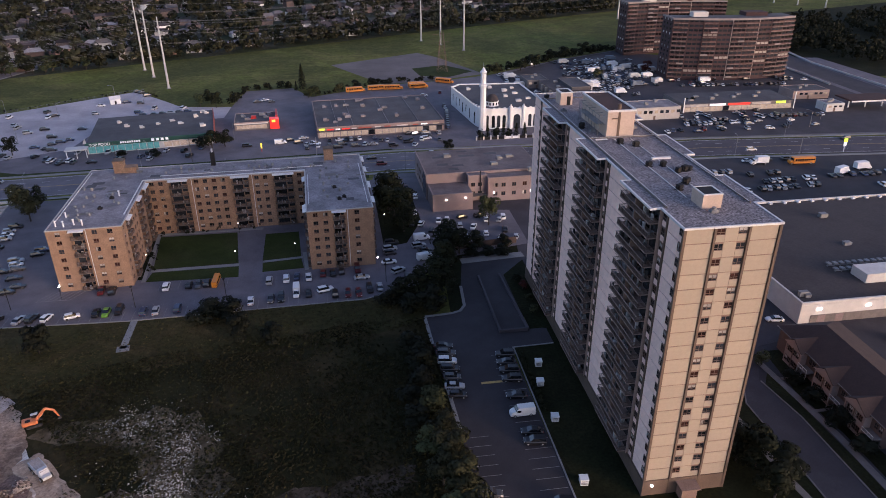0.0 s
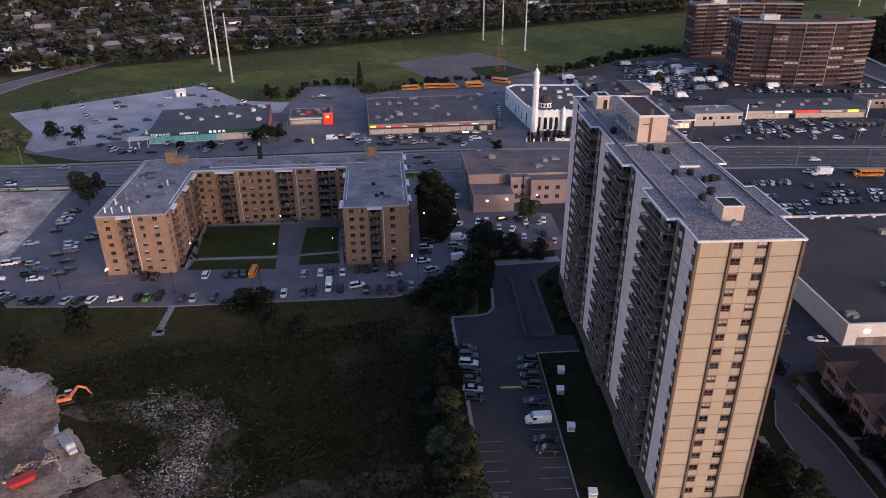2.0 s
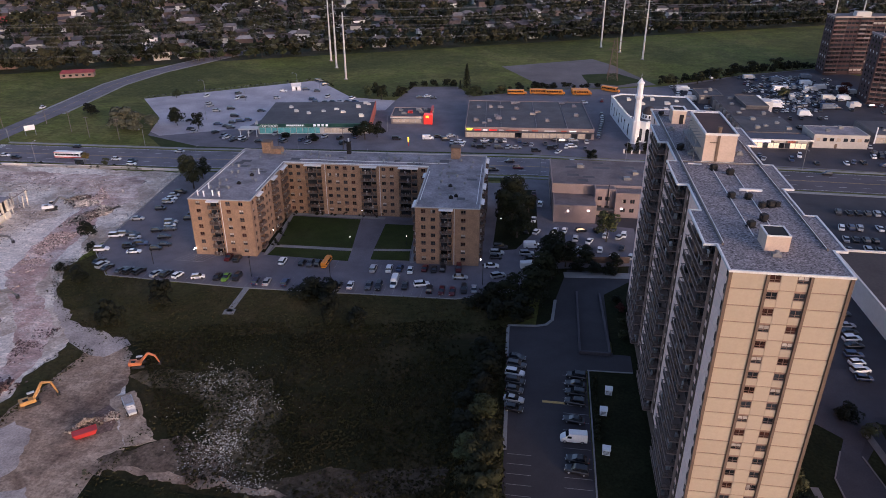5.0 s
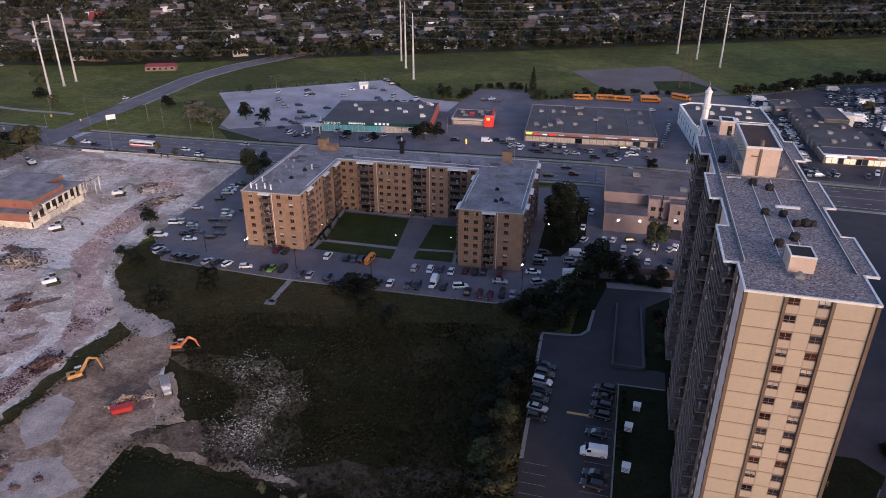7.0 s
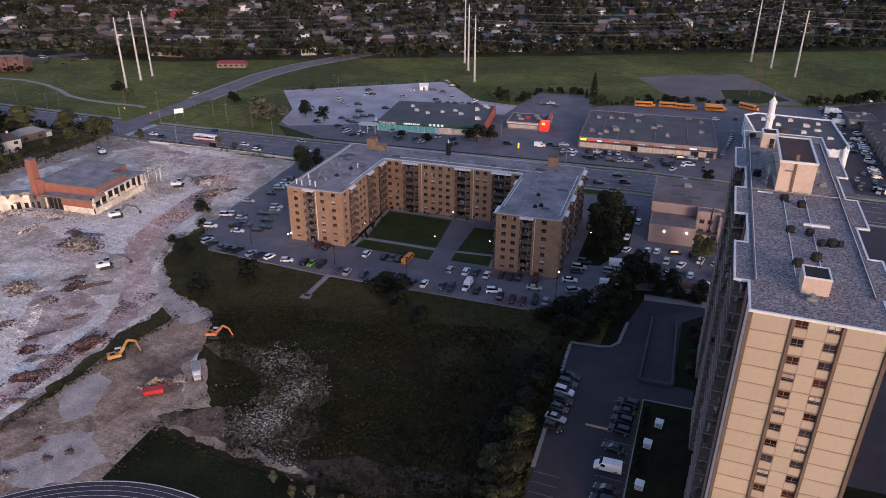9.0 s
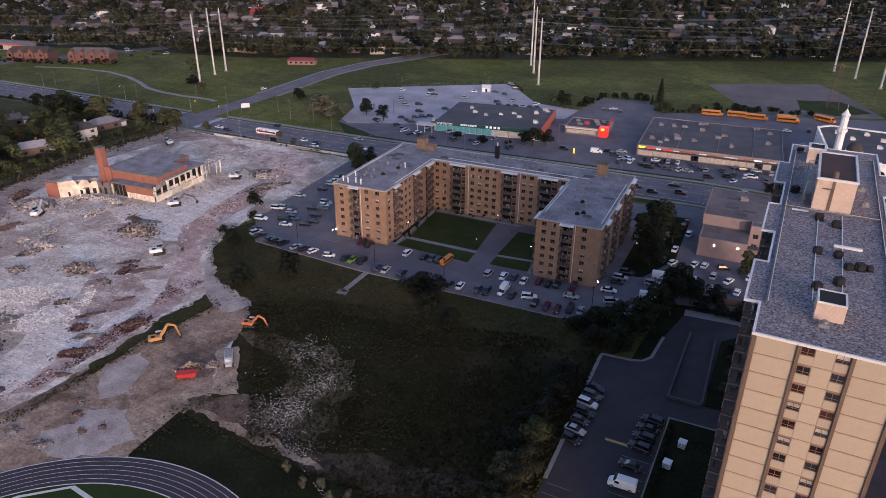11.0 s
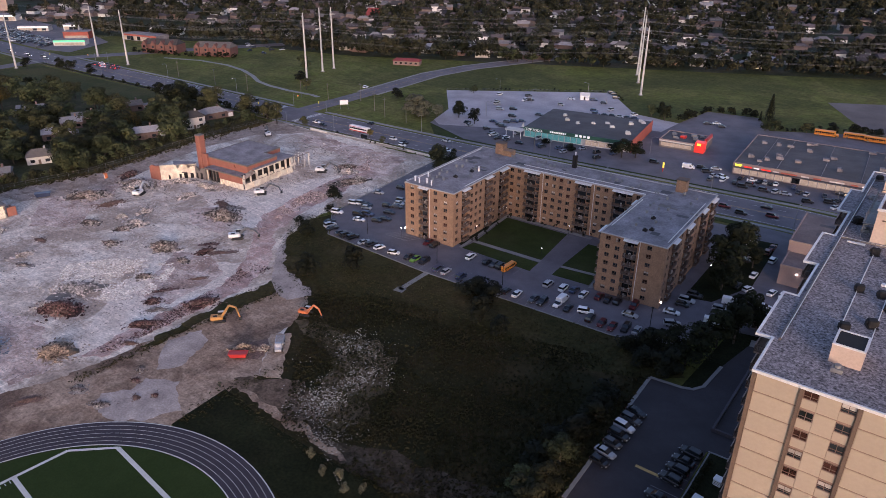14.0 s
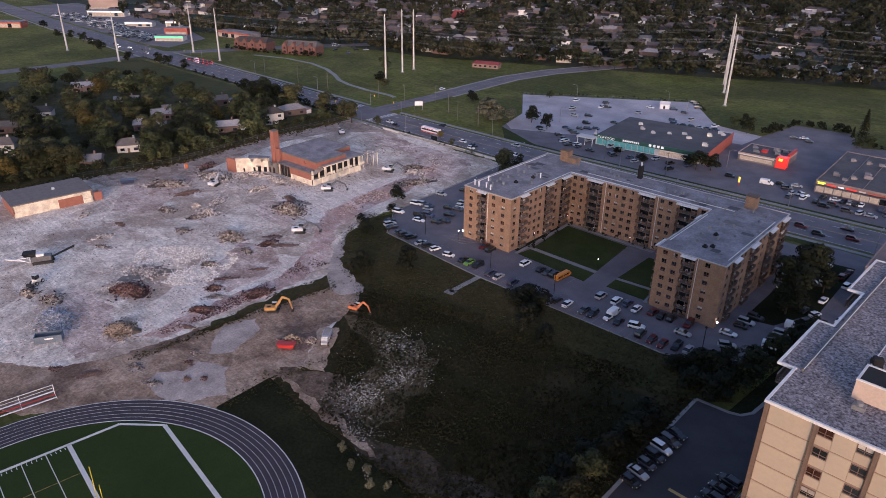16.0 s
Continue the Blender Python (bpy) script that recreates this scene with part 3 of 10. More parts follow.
ribbon(f, [(77.6, 103), (78, 95), (78.2, 86), (79.2, 78), (79.4, 40)], 1.5, 0.12, 0.1)
ribbon(f, [(82.1, 40), (82.3, 106), (86, 114)], 0.3, 0.2, 0.16)
ribbon(f, [(91.5, 40), (91.5, 100), (89.8, 113)], 0.3, 0.2, 0.16)
tagged(part("pavement_east", f, "soffit"), "grey concrete footways and kerbs", "pavement", kind="structure")
sheet("lot_shops", [(100, 297), (294, 285), (296, 480), (240, 480), (205, 510), (150, 480), (100, 440)], 0.062, "asphalt_mid", "dark patched asphalt of the workshop yards", "parking lot")
sheet("woodland_floor", [(325, 400), (760, 400), (760, 800), (325, 640)], 0.04, "darkgrass", "rough brown grass under the far wood", "grass")
f = Form()
ribbon(f, [(308, 270), (309, 360), (311, 440), (330, 560), (360, 700)], 20, 0.085)
tagged(part("road_east_street", f, "asphalt_mid"), "dark street beside the apartment slabs", "road", kind="structure")
f = Form()
ribbon(f, [(323, 368), (323.6, 444), (340, 540)], 0.5, 1.1, 1.1)
ribbon(f, [(294, 382), (296, 430)], 0.5, 1.1, 1.1)
tagged(part("street_wall", f, "offwhite"), "low pale wall along the street", "wall", kind="structure")
sheet("ground_stone_pile", [(-86.6, 90), (-86.2, 96), (-84.3, 98.8), (-79.3, 97.0), (-77, 90), (-75.4, 84.8), (-78.9, 81.5), (-83, 86)], 0.105, "gravelblue", "blue-grey crushed stone by the ditch", "gravel")
sheet("ground_stony", [(-69, 117.5), (-66, 121), (-58.8, 121.5), (-49, 121), (-45, 124), (-40, 120), (-36, 121), (-33, 114), (-28, 111), (-30, 104), (-25, 99), (-28, 93), (-36, 90), (-42, 93), (-40, 99), (-45, 103), (-45, 108), (-50, 111), (-55, 114.2), (-62, 114)], 0.045, "dryground", "thin brown grass with stones", "grass")
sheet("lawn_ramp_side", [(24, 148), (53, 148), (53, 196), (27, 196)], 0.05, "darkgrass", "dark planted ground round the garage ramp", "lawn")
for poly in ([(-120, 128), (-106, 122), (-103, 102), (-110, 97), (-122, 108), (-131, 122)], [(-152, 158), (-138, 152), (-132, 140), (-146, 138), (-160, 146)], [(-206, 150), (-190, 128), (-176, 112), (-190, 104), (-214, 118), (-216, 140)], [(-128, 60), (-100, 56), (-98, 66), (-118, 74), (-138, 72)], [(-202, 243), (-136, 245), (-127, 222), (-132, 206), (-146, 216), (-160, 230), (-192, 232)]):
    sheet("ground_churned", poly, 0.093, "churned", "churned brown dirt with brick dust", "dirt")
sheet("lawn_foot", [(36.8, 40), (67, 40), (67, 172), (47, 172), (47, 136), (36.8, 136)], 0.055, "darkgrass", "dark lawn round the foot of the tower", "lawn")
sheet("lot_plaza", [(27.5, 224), (56, 220), (51, 186), (51, 172), (68, 172), (68, 268), (27.5, 266)], 0.055, "asphalt_mid", "dark asphalt round the office plaza", "parking lot")
FIELD = [(-114, 178), (-103, 163), (-60, 161.5), (2, 164), (17, 170), (24, 156), (17, 152), (19, 104), (21, 40), (-20, 40), (-40, 70), (-57, 74), (-60, 88), (-62, 100), (-72, 114), (-78, 131), (-97, 138), (-112, 152), (-120, 166)]
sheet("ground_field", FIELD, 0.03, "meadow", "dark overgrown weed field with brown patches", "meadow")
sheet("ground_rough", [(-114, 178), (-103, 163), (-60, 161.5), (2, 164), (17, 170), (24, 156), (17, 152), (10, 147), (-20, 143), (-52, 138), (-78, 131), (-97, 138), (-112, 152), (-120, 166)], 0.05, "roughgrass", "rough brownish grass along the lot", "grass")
SITE = [(-57, 72), (-85, 40), (-140, 8), (-232, 8), (-244, 60), (-234, 108), (-225, 146), (-229, 173), (-233, 200), (-232, 250), (-122, 252), (-116.5, 192), (-119, 166), (-112, 152), (-97, 138), (-78, 131), (-72, 122.5), (-68.6, 113), (-62, 104), (-56.4, 95.5), (-58, 88)]
sheet("ground_site", SITE, 0.06, "dirt", "pale trampled dirt of the demolition site", "dirt")
sheet("ground_sand", [(-57, 72), (-85, 40), (-140, 8), (-150, 14), (-98, 52), (-92, 68), (-90, 102), (-90, 124), (-82, 132), (-78, 131), (-72, 122.5), (-69.2, 118), (-68.6, 113), (-68.2, 108.6), (-62, 101), (-56.4, 95.5), (-52, 91), (-44, 90), (-36, 89.6), (-26, 88), (-20, 87.2), (-22, 86), (-58, 88)], 0.085, "sand", "tan sandy haul road across the site", "sand")
sheet("ground_site_edge", [(-234, 108), (-225, 146), (-229, 173), (-233, 200), (-232, 250), (-200, 249), (-206, 240), (-219, 226), (-221, 200), (-217, 178), (-211, 160), (-206, 146), (-208, 128), (-216, 112)], 0.094, "edgedirt", "brown trampled track along the garden fence", "dirt")
sheet("ground_slab", [(-97, 112), (-96, 80), (-103, 74), (-119, 92), (-128, 106), (-121, 120), (-108, 132), (-100, 130)], 0.09, "slab", "pale exposed floor slab of the demolished building", "slab")
sheet("ground_slab_north", [(-128, 150), (-150, 150), (-172, 160), (-158, 172), (-150, 196), (-140, 215), (-128, 200), (-122, 178)], 0.088, "slab", "pale dusty floor slab beside the ruined school", "slab")
sheet("ground_brick_dust", [(-93, 76), (-98, 72), (-100, 90), (-101, 118), (-112, 136), (-126, 150), (-134, 160), (-139, 184), (-142, 209), (-148, 232), (-136, 222), (-129, 197), (-125, 173), (-119, 153), (-102, 137), (-95, 122), (-94, 98)], 0.10, "redrubble", "reddish strip of crushed brick", "brick dust")
sheet("ground_stone", [(-60, 75), (-66, 66), (-74, 64), (-80, 68), (-76, 73), (-77, 79), (-70, 82), (-66, 79)], 0.105, "gravelblue", "blue-grey crushed stone beside the track", "gravel")
sheet("ground_stone_ramp", [(-76, 130), (-78.6, 124.6), (-82, 124), (-90.3, 127.8), (-95, 132.4), (-108, 145), (-116, 158), (-112, 152), (-97, 138.5)], 0.14, "gravelblue", "blue-grey crushed stone haul ramp", "gravel")
sheet("ground_ditch", [(-87.2, 87), (-88.3, 95), (-88.2, 104), (-86.2, 115), (-84.5, 126), (-89.9, 130), (-92.5, 121), (-93, 112.7), (-92, 101), (-91.2, 91), (-89.6, 84)], 0.13, "roughgrass", "dark weedy strip along the site fence", "grass")
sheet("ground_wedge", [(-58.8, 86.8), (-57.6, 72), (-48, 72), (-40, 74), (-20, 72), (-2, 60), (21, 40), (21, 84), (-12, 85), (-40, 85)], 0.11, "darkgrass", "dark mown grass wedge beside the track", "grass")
sheet("ground_pad", [(-68.7, 108.8), (-64.6, 112.4), (-58, 105), (-51.8, 97.6), (-56.4, 95.5), (-62, 102)], 0.11, "pad", "pale sandy parking pad for machines", "sand")
sheet("ground_soil", [(-70, 103), (-67.4, 107.5), (-65, 106.4), (-63.2, 102.4), (-62.6, 99.2), (-64.8, 97.6), (-67.4, 100)], 0.105, "stain", "dark churned soil round the parked machines", "dirt")
sheet("ground_soil_low", [(-60.5, 91.3), (-58.5, 94.2), (-55, 95.0), (-51.2, 98), (-46, 99.5), (-42.0, 97.3), (-36, 95), (-32.0, 91.6), (-36.4, 89.4), (-43, 89.2), (-50.3, 89.2), (-56, 88.8)], 0.1, "lowsoil", "brown weedy soil beside the trail", "dirt")
sheet("ground_bare", [(-7, 490), (57, 526), (70, 505), (92, 446), (60, 432), (25, 426)], 0.04, "bare", "bare pinkish gravel lot in the grass", "gravel")
sheet("ground_island", [(47, 470), (70, 478), (86, 455), (68, 440), (50, 446)], 0.07, "lawn", "grass patch round the lattice pylon", "grass")

ROAD = [(-1400, 296), (-880, 271), (-695, 263), (-490, 262), (-350, 265), (-238, 265), (-133, 269), (20, 280), (160, 277), (280, 268), (520, 240), (1200, 140)]
f = Form()
ribbon(f, ROAD[:8] + [(60, 279.2)], 22.5, 0.06)
tagged(part("road", f, "asphalt"), "wide grey asphalt arterial road", "road", kind="structure")
# Same road surface eastward; its dimmer light is put into a darker colour.
f = Form()
ribbon(f, [(60, 279.2)] + ROAD[8:], 22.5, 0.06)
tagged(part("road_east_end", f, "asphalt_dim"), "east stretch of the arterial road, colour darkened for dimmer light", "road", kind="structure")
SIDE = [(-237, 276), (-239, 330), (-244, 400), (-238, 440), (-216, 500), (-170, 600), (-120, 700)]
f = Form()
ribbon(f, SIDE, 12.5, 0.075)
tagged(part("road_side", f, "asphalt"), "grey asphalt side street", "road", kind="structure")
CROSS = [(-512, 20), (-495, 150), (-493, 216), (-498, 262), (-462, 340), (-420, 420)]
sheet("lot_crossroads", [(-900, 286), (-700, 278), (-545, 277), (-516, 284), (-540, 330), (-620, 350), (-900, 352)], 0.05, "asphalt", "busy asphalt lots by the crossroads", "parking lot")
f = Form()
ribbon(f, CROSS, 14, 0.075)
tagged(part("road_cross", f, "asphalt"), "grey asphalt cross street", "road", kind="structure")
f = Form()
for line, sh in ((ROAD[3:], -14.0), (ROAD[:6], -14.0), ([(-490, 262), (-350, 265), (-250, 265)], 14.0), ([(-224, 266), (-133, 269), (20, 280), (160, 277), (280, 268)], 14.0)):
    ribbon(f, line, 2.0, 0.16, 0.16, sh)
for sh in (-7.6, 7.6):
    ribbon(f, SIDE[1:], 1.6, 0.15, 0.15, sh)
tagged(part("pavement_road", f, "pavement"), "pale concrete footway beside the road", "pavement", kind="structure")
f = Form()
for line, step, dash in ((ROAD[2:10], 9.0, 3.0),):
    for sh in (-5.6, 5.6):
        for x, y, h in along(line, step):
            if abs(x + 238) < 16:
                continue
            c, s = math.cos(radians(h)), math.sin(radians(h))
            ox, oy = x - s * sh, y + c * sh
            f.prism([(ox - c * dash / 2 + s * 0.08, oy - s * dash / 2 - c * 0.08), (ox + c * dash / 2 + s * 0.08, oy + s * dash / 2 - c * 0.08), (ox + c * dash / 2 - s * 0.08, oy + s * dash / 2 + c * 0.08), (ox - c * dash / 2 - s * 0.08, oy - s * dash / 2 + c * 0.08)], 0.05, 0.068)
for line in ([(-470, 262), (-350, 265), (-252, 265)], [(-224, 266), (-133, 269), (20, 280), (160, 277), (280, 268)]):
    for sh in (-10.4, 10.4):
        ribbon(f, line, 0.16, 0.068, 0.02, sh)
for k in range(-10, 11):
    f.box(-226 - 0.0, -222.5, 266 + k * 1.0, 266.45 + k * 1.0, 0.05, 0.069)
    f.box(-254, -250.5, 265 + k * 1.0, 265.45 + k * 1.0, 0.05, 0.069)
tagged(part("road_marking", f, "paint"), "worn white lane lines and crossing bars", "road marking", kind="structure")
f = Form()
for line in ([(-470, 262), (-350, 265), (-256, 265)], [(-220, 266), (-133, 269), (20, 280), (160, 277), (280, 268)]):
    ribbon(f, line, 0.14, 0.068, 0.02, 0.25)
    ribbon(f, line, 0.14, 0.068, 0.02, -0.25)
ribbon(f, SIDE, 0.14, 0.083, 0.02)
tagged(part("road_marking_yellow", f, "yellowpaint"), "worn yellow centre lines", "road marking", kind="structure")

ULOT = [(-124, 254), (-118, 192), (-115, 177), (-103, 163.5), (-60, 161.8), (2, 164), (18, 170.5), (24, 185), (56, 192), (56, 220), (29, 224), (27.5, 264), (10, 264), (9, 258), (-60, 255)]
sheet("lot_courtyard", ULOT, 0.07, "asphalt", "grey asphalt parking lot round the brick apartment block", "parking lot")
TLOT = [(17.2, 151.8), (17.6, 139), (19, 107), (20.5, 60), (37, 60), (36.5, 134.5), (47.5, 135), (47.5, 142), (43, 143), (43, 172), (51, 181), (51, 186), (33, 186), (29.4, 167), (28.6, 156), (27, 153.4), (24.6, 152.5)]
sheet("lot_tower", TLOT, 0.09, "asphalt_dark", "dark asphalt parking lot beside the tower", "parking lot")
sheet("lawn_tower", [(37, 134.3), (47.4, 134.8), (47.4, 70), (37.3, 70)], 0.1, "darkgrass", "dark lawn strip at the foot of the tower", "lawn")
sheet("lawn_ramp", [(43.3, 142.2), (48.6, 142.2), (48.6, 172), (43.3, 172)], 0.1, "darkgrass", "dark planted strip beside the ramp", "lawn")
MALL = [(-206, 368), (-163, 399), (-121, 429), (-104, 408), (-88, 388), (-61, 384), (-57, 420), (-30, 424), (-18, 400), (25, 424), (62, 430), (95, 442), (150, 482), (205, 512), (240, 480), (340, 462), (340, 282), (290, 283), (162, 293), (20, 296), (-110, 287), (-134, 286), (-166, 300), (-176, 330)]
sheet("lot_mall", MALL, 0.05, "asphalt", "grey asphalt lots of the shopping strip", "parking lot")
sheet("lot_north", [(-206, 368), (-163, 399), (-121, 429), (-104, 408), (-88, 388), (-61, 384), (-62, 362), (-120, 350), (-124, 318), (-160, 300), (-168, 306), (-176, 330)], 0.08, "asphalt_old", "pale worn asphalt of the half-empty lot", "parking lot")
sheet("lawn_verge", [(-166, 300), (-134, 286.5), (-110, 287.5), (20, 297), (20, 293.5), (-110, 284.6), (-150, 283)], 0.12, "lawn", "narrow grass verge by the shops", "verge")
sheet("lawn_verge_south", [(-121, 254.6), (8, 260.5), (8, 266), (-60, 260), (-121, 257.5)], 0.12, "lawn", "narrow grass verge behind the apartment block", "verge")
for poly in ([(-60.6, 183.0), (-60.0, 188.8), (-35.0, 189.2), (-34.3, 182.3)], [(-60.2, 190.9), (-62.8, 214.3), (-38.3, 214.5), (-35.3, 191.4)]):
    sheet("lawn_court", poly, 0.12, "lawn", "green courtyard lawn", "lawn")
for poly in ([(-27.6, 184.4), (-28.0, 190.4), (-16.4, 191.8), (-15.4, 185.2)], [(-28.2, 192.0), (-28.8, 211.8), (-18.0, 212.2), (-16.5, 193.4)]):
    sheet("lawn_court_small", poly, 0.12, "lawn", "small dark courtyard lawn", "lawn")
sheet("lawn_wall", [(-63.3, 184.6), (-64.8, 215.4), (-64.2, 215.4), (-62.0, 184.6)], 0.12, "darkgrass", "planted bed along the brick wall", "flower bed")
# The shade of the trees is carried by the dark grass colour here.
sheet("lawn_east", [(9.5, 196), (8.6, 250), (22, 252), (23.5, 215), (17, 198)], 0.12, "darkgrass", "lawn under the trees with shade put into its dark colour", "lawn")
f = Form()
for line, w in (([(-61.3, 183), (-63.5, 215.4)], 1.1), ([(-60.6, 189.8), (-35, 190.3)], 1.4), ([(-64, 216.2), (-30, 216.6)], 1.6), ([(-28, 191.2), (-16, 192.6)], 1.2), ([(-15.6, 196), (-14.4, 184)], 1.2), ([(-58.6, 162), (-58.2, 148.2)], 1.7), ([(-59.6, 148.0), (-56.6, 148.4)], 2.6)):
    ribbon(f, line, w, 0.15, 0.12)
tagged(part("pavement_court", f, "pavement"), "pale concrete garden paths", "path", kind="structure")
f = Form()
ribbon(f, [(-255, 303), (-262, 304.5), (-282, 303.5), (-302, 305), (-318, 309), (-335, 318), (-355, 326), (-380, 331), (-410, 329), (-440, 318)], 3.0, 0.05)
tagged(part("pavement_park", f, "pavement"), "pale winding park path in the grass", "path", kind="structure")
f = Form()
for line in ([(17.2, 151.8), (17.6, 139)], [(18.6, 121), (19.2, 105)], [(17.2, 152), (24.6, 152.7), (27, 153.6), (28.6, 156.2), (29.4, 167)], [(37.1, 134.4), (36.9, 70)], [(36.8, 134.6), (47.4, 135)]):
    ribbon(f, line, 0.3 if line[0][0] > 20 else 0.8, 0.22, 0.2)
for x, y, h in along([(35.2, 132), (35.2, 80)], 2.75):
    f.box(31.0, 36.4, y - 0.05, y + 0.05, 0.06, 0.1)
for x, y, h in along([(20, 104), (20.6, 80)], 2.75):
    f.box(x - 0.2, x + 4.6, y - 0.05, y + 0.05, 0.06, 0.1)
tagged(part("kerb_tower", f, "pavement"), "worn concrete kerbs and bay lines of the lot", "kerb", kind="structure")
f = Form()
f.box(26.5, 31.5, 121.2, 121.9, 0.06, 0.16)
tagged(part("speed_bump", f, "yellowpaint"), "faded yellow speed bump across the lot", "speed bump", kind="structure")
f = Form()
ribbon(f, [(-103.4, 163.2), (-60, 161.4), (2, 163.6), (18.3, 170.2)], 0.3, 0.24, 0.2)
ribbon(f, [(-103.4, 163.2), (-115.3, 177), (-118.3, 192), (-124.2, 254)], 0.3, 0.24, 0.2)
for x, y, h in along([(-100, 164.5), (-60, 163), (2, 165.2)], 2.7):
    f.box(x - 0.05, x + 0.05, y - 1, y + 3.6, 0.03, 0.08)
for x, y, h in along([(-56, 182), (-35, 181.8)], 2.7):
    f.box(x - 0.05, x + 0.05, y - 4.6, y, 0.03, 0.08)
for x, y, h in along([(-26, 181), (-14, 181.6)], 2.7):
    f.box(x - 0.05, x + 0.05, y - 4.6, y, 0.03, 0.08)
for k in range(7):
    ribbon(f, [(-88 + k * 1.5, 175.5), (-85 + k * 1.5, 180.5)], 0.14, 0.082, 0.02)
ribbon(f, [(-88, 175.5), (-79, 175.5)], 0.14, 0.084, 0.02)
for x, y, h in along([(-96, 170.4), (-60, 169.4), (0, 171.6)], 2.7):
    f.box(x - 0.05, x + 0.05, y - 0.6, y, 0.03, 0.08)
tagged(part("kerb_courtyard", f, "pavement"), "concrete kerb and bay lines of the courtyard lot", "kerb", kind="structure")

# sunken ramp to the garage under the tower
f = Form()
f.add([(35.6, 142, 0.12), (42.4, 142.6, 0.12), (41.4, 171.5, 0.12), (35.6, 171.5, 0.12), (35.6, 142, 0.0), (42.4, 142.6, 0.0), (41.4, 171.5, 0.0), (35.6, 171.5, 0.0)], [(0, 1, 2, 3), (0, 4, 5, 1), (1, 5, 6, 2), (2, 6, 7, 3), (3, 7, 4, 0)])
ramp_slab = tagged(part("garage_ramp", f, "asphalt_dark"), "worn asphalt garage ramp with low concrete walls", "ramp", kind="structure")
f = Form()
f.prism([(35.1, 141.4), (35.6, 141.4), (35.6, 171.5), (35.1, 171.5)], 0, 0.9)
f.prism([(42.4, 142), (42.9, 142), (41.9, 171.5), (41.4, 171.5)], 0, 0.9)
f.prism([(35.6, 141.4), (42.5, 141.4), (42.5, 141.9), (35.6, 141.9)], 0, 0.9)
part("ramp_wall", f, "asphalt_dim", ramp_slab)

# running track and football field
CX, CY, TA = -40.4, 31.7, -5.0


def oval(r, n=44, leg=60.0):
    c, s = math.cos(radians(TA)), math.sin(radians(TA))
    pts = [(-r, -leg)] + [(-r * math.cos(math.pi * i / n), r * math.sin(math.pi * i / n)) for i in range(n + 1)] + [(r, -leg)]
    return [(CX + x * c - y * s, CY + x * s + y * c) for x, y in pts]


def field_pt(x, y):
    c, s = math.cos(radians(TA)), math.sin(radians(TA))
    return (CX + x * c - y * s, CY + x * s + y * c)


sheet("track", oval(43.3), 0.15, "track", "dark purple rubber running track", "running track")
sheet("turf", oval(35.7), 0.17, "turf", "deep green artificial turf football field", "sports field")
f = Form()
for k in range(7):
    ribbon(f, oval(35.9 + k * 1.2), 0.07 if 0 < k < 6 else 0.2, 0.165 if k else 0.185, 0.03)
tagged(part("track_lines", f, "turfline"), "white lane lines of the track", "lane line", kind="structure")
f = Form()
for a, b, w in (((-28.3, -60), (-28.3, 20.2), 0.7), ((-28.3, 20.2), (-21.8, 27.5), 0.6), ((-21.8, 27.5), (21.8, 27.5), 0.9), ((21.8, 27.5), (28.3, 20.2), 0.6), ((28.3, 20.2), (28.3, -60), 0.7), ((-28.3, 10.0), (28.3, 10.0), 0.9)):
    ribbon(f, [field_pt(*a), field_pt(*b)], w, 0.19, 0.04)
for k in range(1, 16):
    y = 10.0 - 4.45 * k
    ribbon(f, [field_pt(-28, y), field_pt(28, y)], 0.16, 0.185, 0.03)
for k in range(1, 70):
    y = 10.0 - 0.89 * k
    ribbon(f, [field_pt(-27.7, y), field_pt(-26.9, y)], 0.14, 0.186, 0.03)
tagged(part("field_lines", f, "turfline"), "white yard lines on the turf", "field line", kind="structure")
f = Form()
for x in (-18.0, -9.0, 0.0):
    ribbon(f, [field_pt(x, 9.4), field_pt(x, -60)], 0.08, 0.18, 0.02)
tagged(part("field_lines_yellow", f, "yellowpaint"), "thin yellow training lines on the turf", "field line", kind="structure")


# ---- apartment tower ----
FLOORS, STOREY, BASE = 19, 2.655, 3.5
TX0, TX1, TY0, TY1, TTOP = 49.0, 65.0, 84.0, 170.0, 54.0
BAYS = ((92.2, 105.2), (117.2, 130.2), (142.6, 155.6))
tower = thing("apartment_tower", "cream and brown panelled apartment tower with stacked balconies", "apartment tower", pose(TX0, TY0, 0))


def rel(x, y):
    return x - TX0, y - TY0


f = Form()
f.box(0.25, 15.75, 0.25, 85.75, 0, TTOP - 0.3)
part("core_wall", f, "towerdark", tower, "dark brown brick core wall")
part("plinth", Form().box(0, 16, 0, 0.3, 0, BASE).box(0, 0.3, 0.3, 86, 0, BASE - 0.4), "brownstrip", tower, "brown plinth")
for x0, x1, y1 in ((4.9, 5.3, 0.24), (10.55, 10.95, 0.24), (-0.04, 0.42, 0.42), (15.58, 16.04, 0.42)):
    part("pilaster", Form().box(x0, x1, -0.06, y1, 0, TTOP - 0.3), "brownstrip", tower)
f = Form()
f.box(6.7, 9.6, -2.2, 0, 0, 2.7)
f.box(6.3, 10.0, -2.7, 0.0, 2.7, 2.95)
part("entrance_porch", f, "towerdark", tower, "small brown entrance porch")
f = Form()
f.box(1.5, 1.9, -0.35, -0.05, 2.3, 2.6)
part("wall_lamp", f, "lamp", tower, "lit wall lamp by the entrance")

panel_meshes = {}


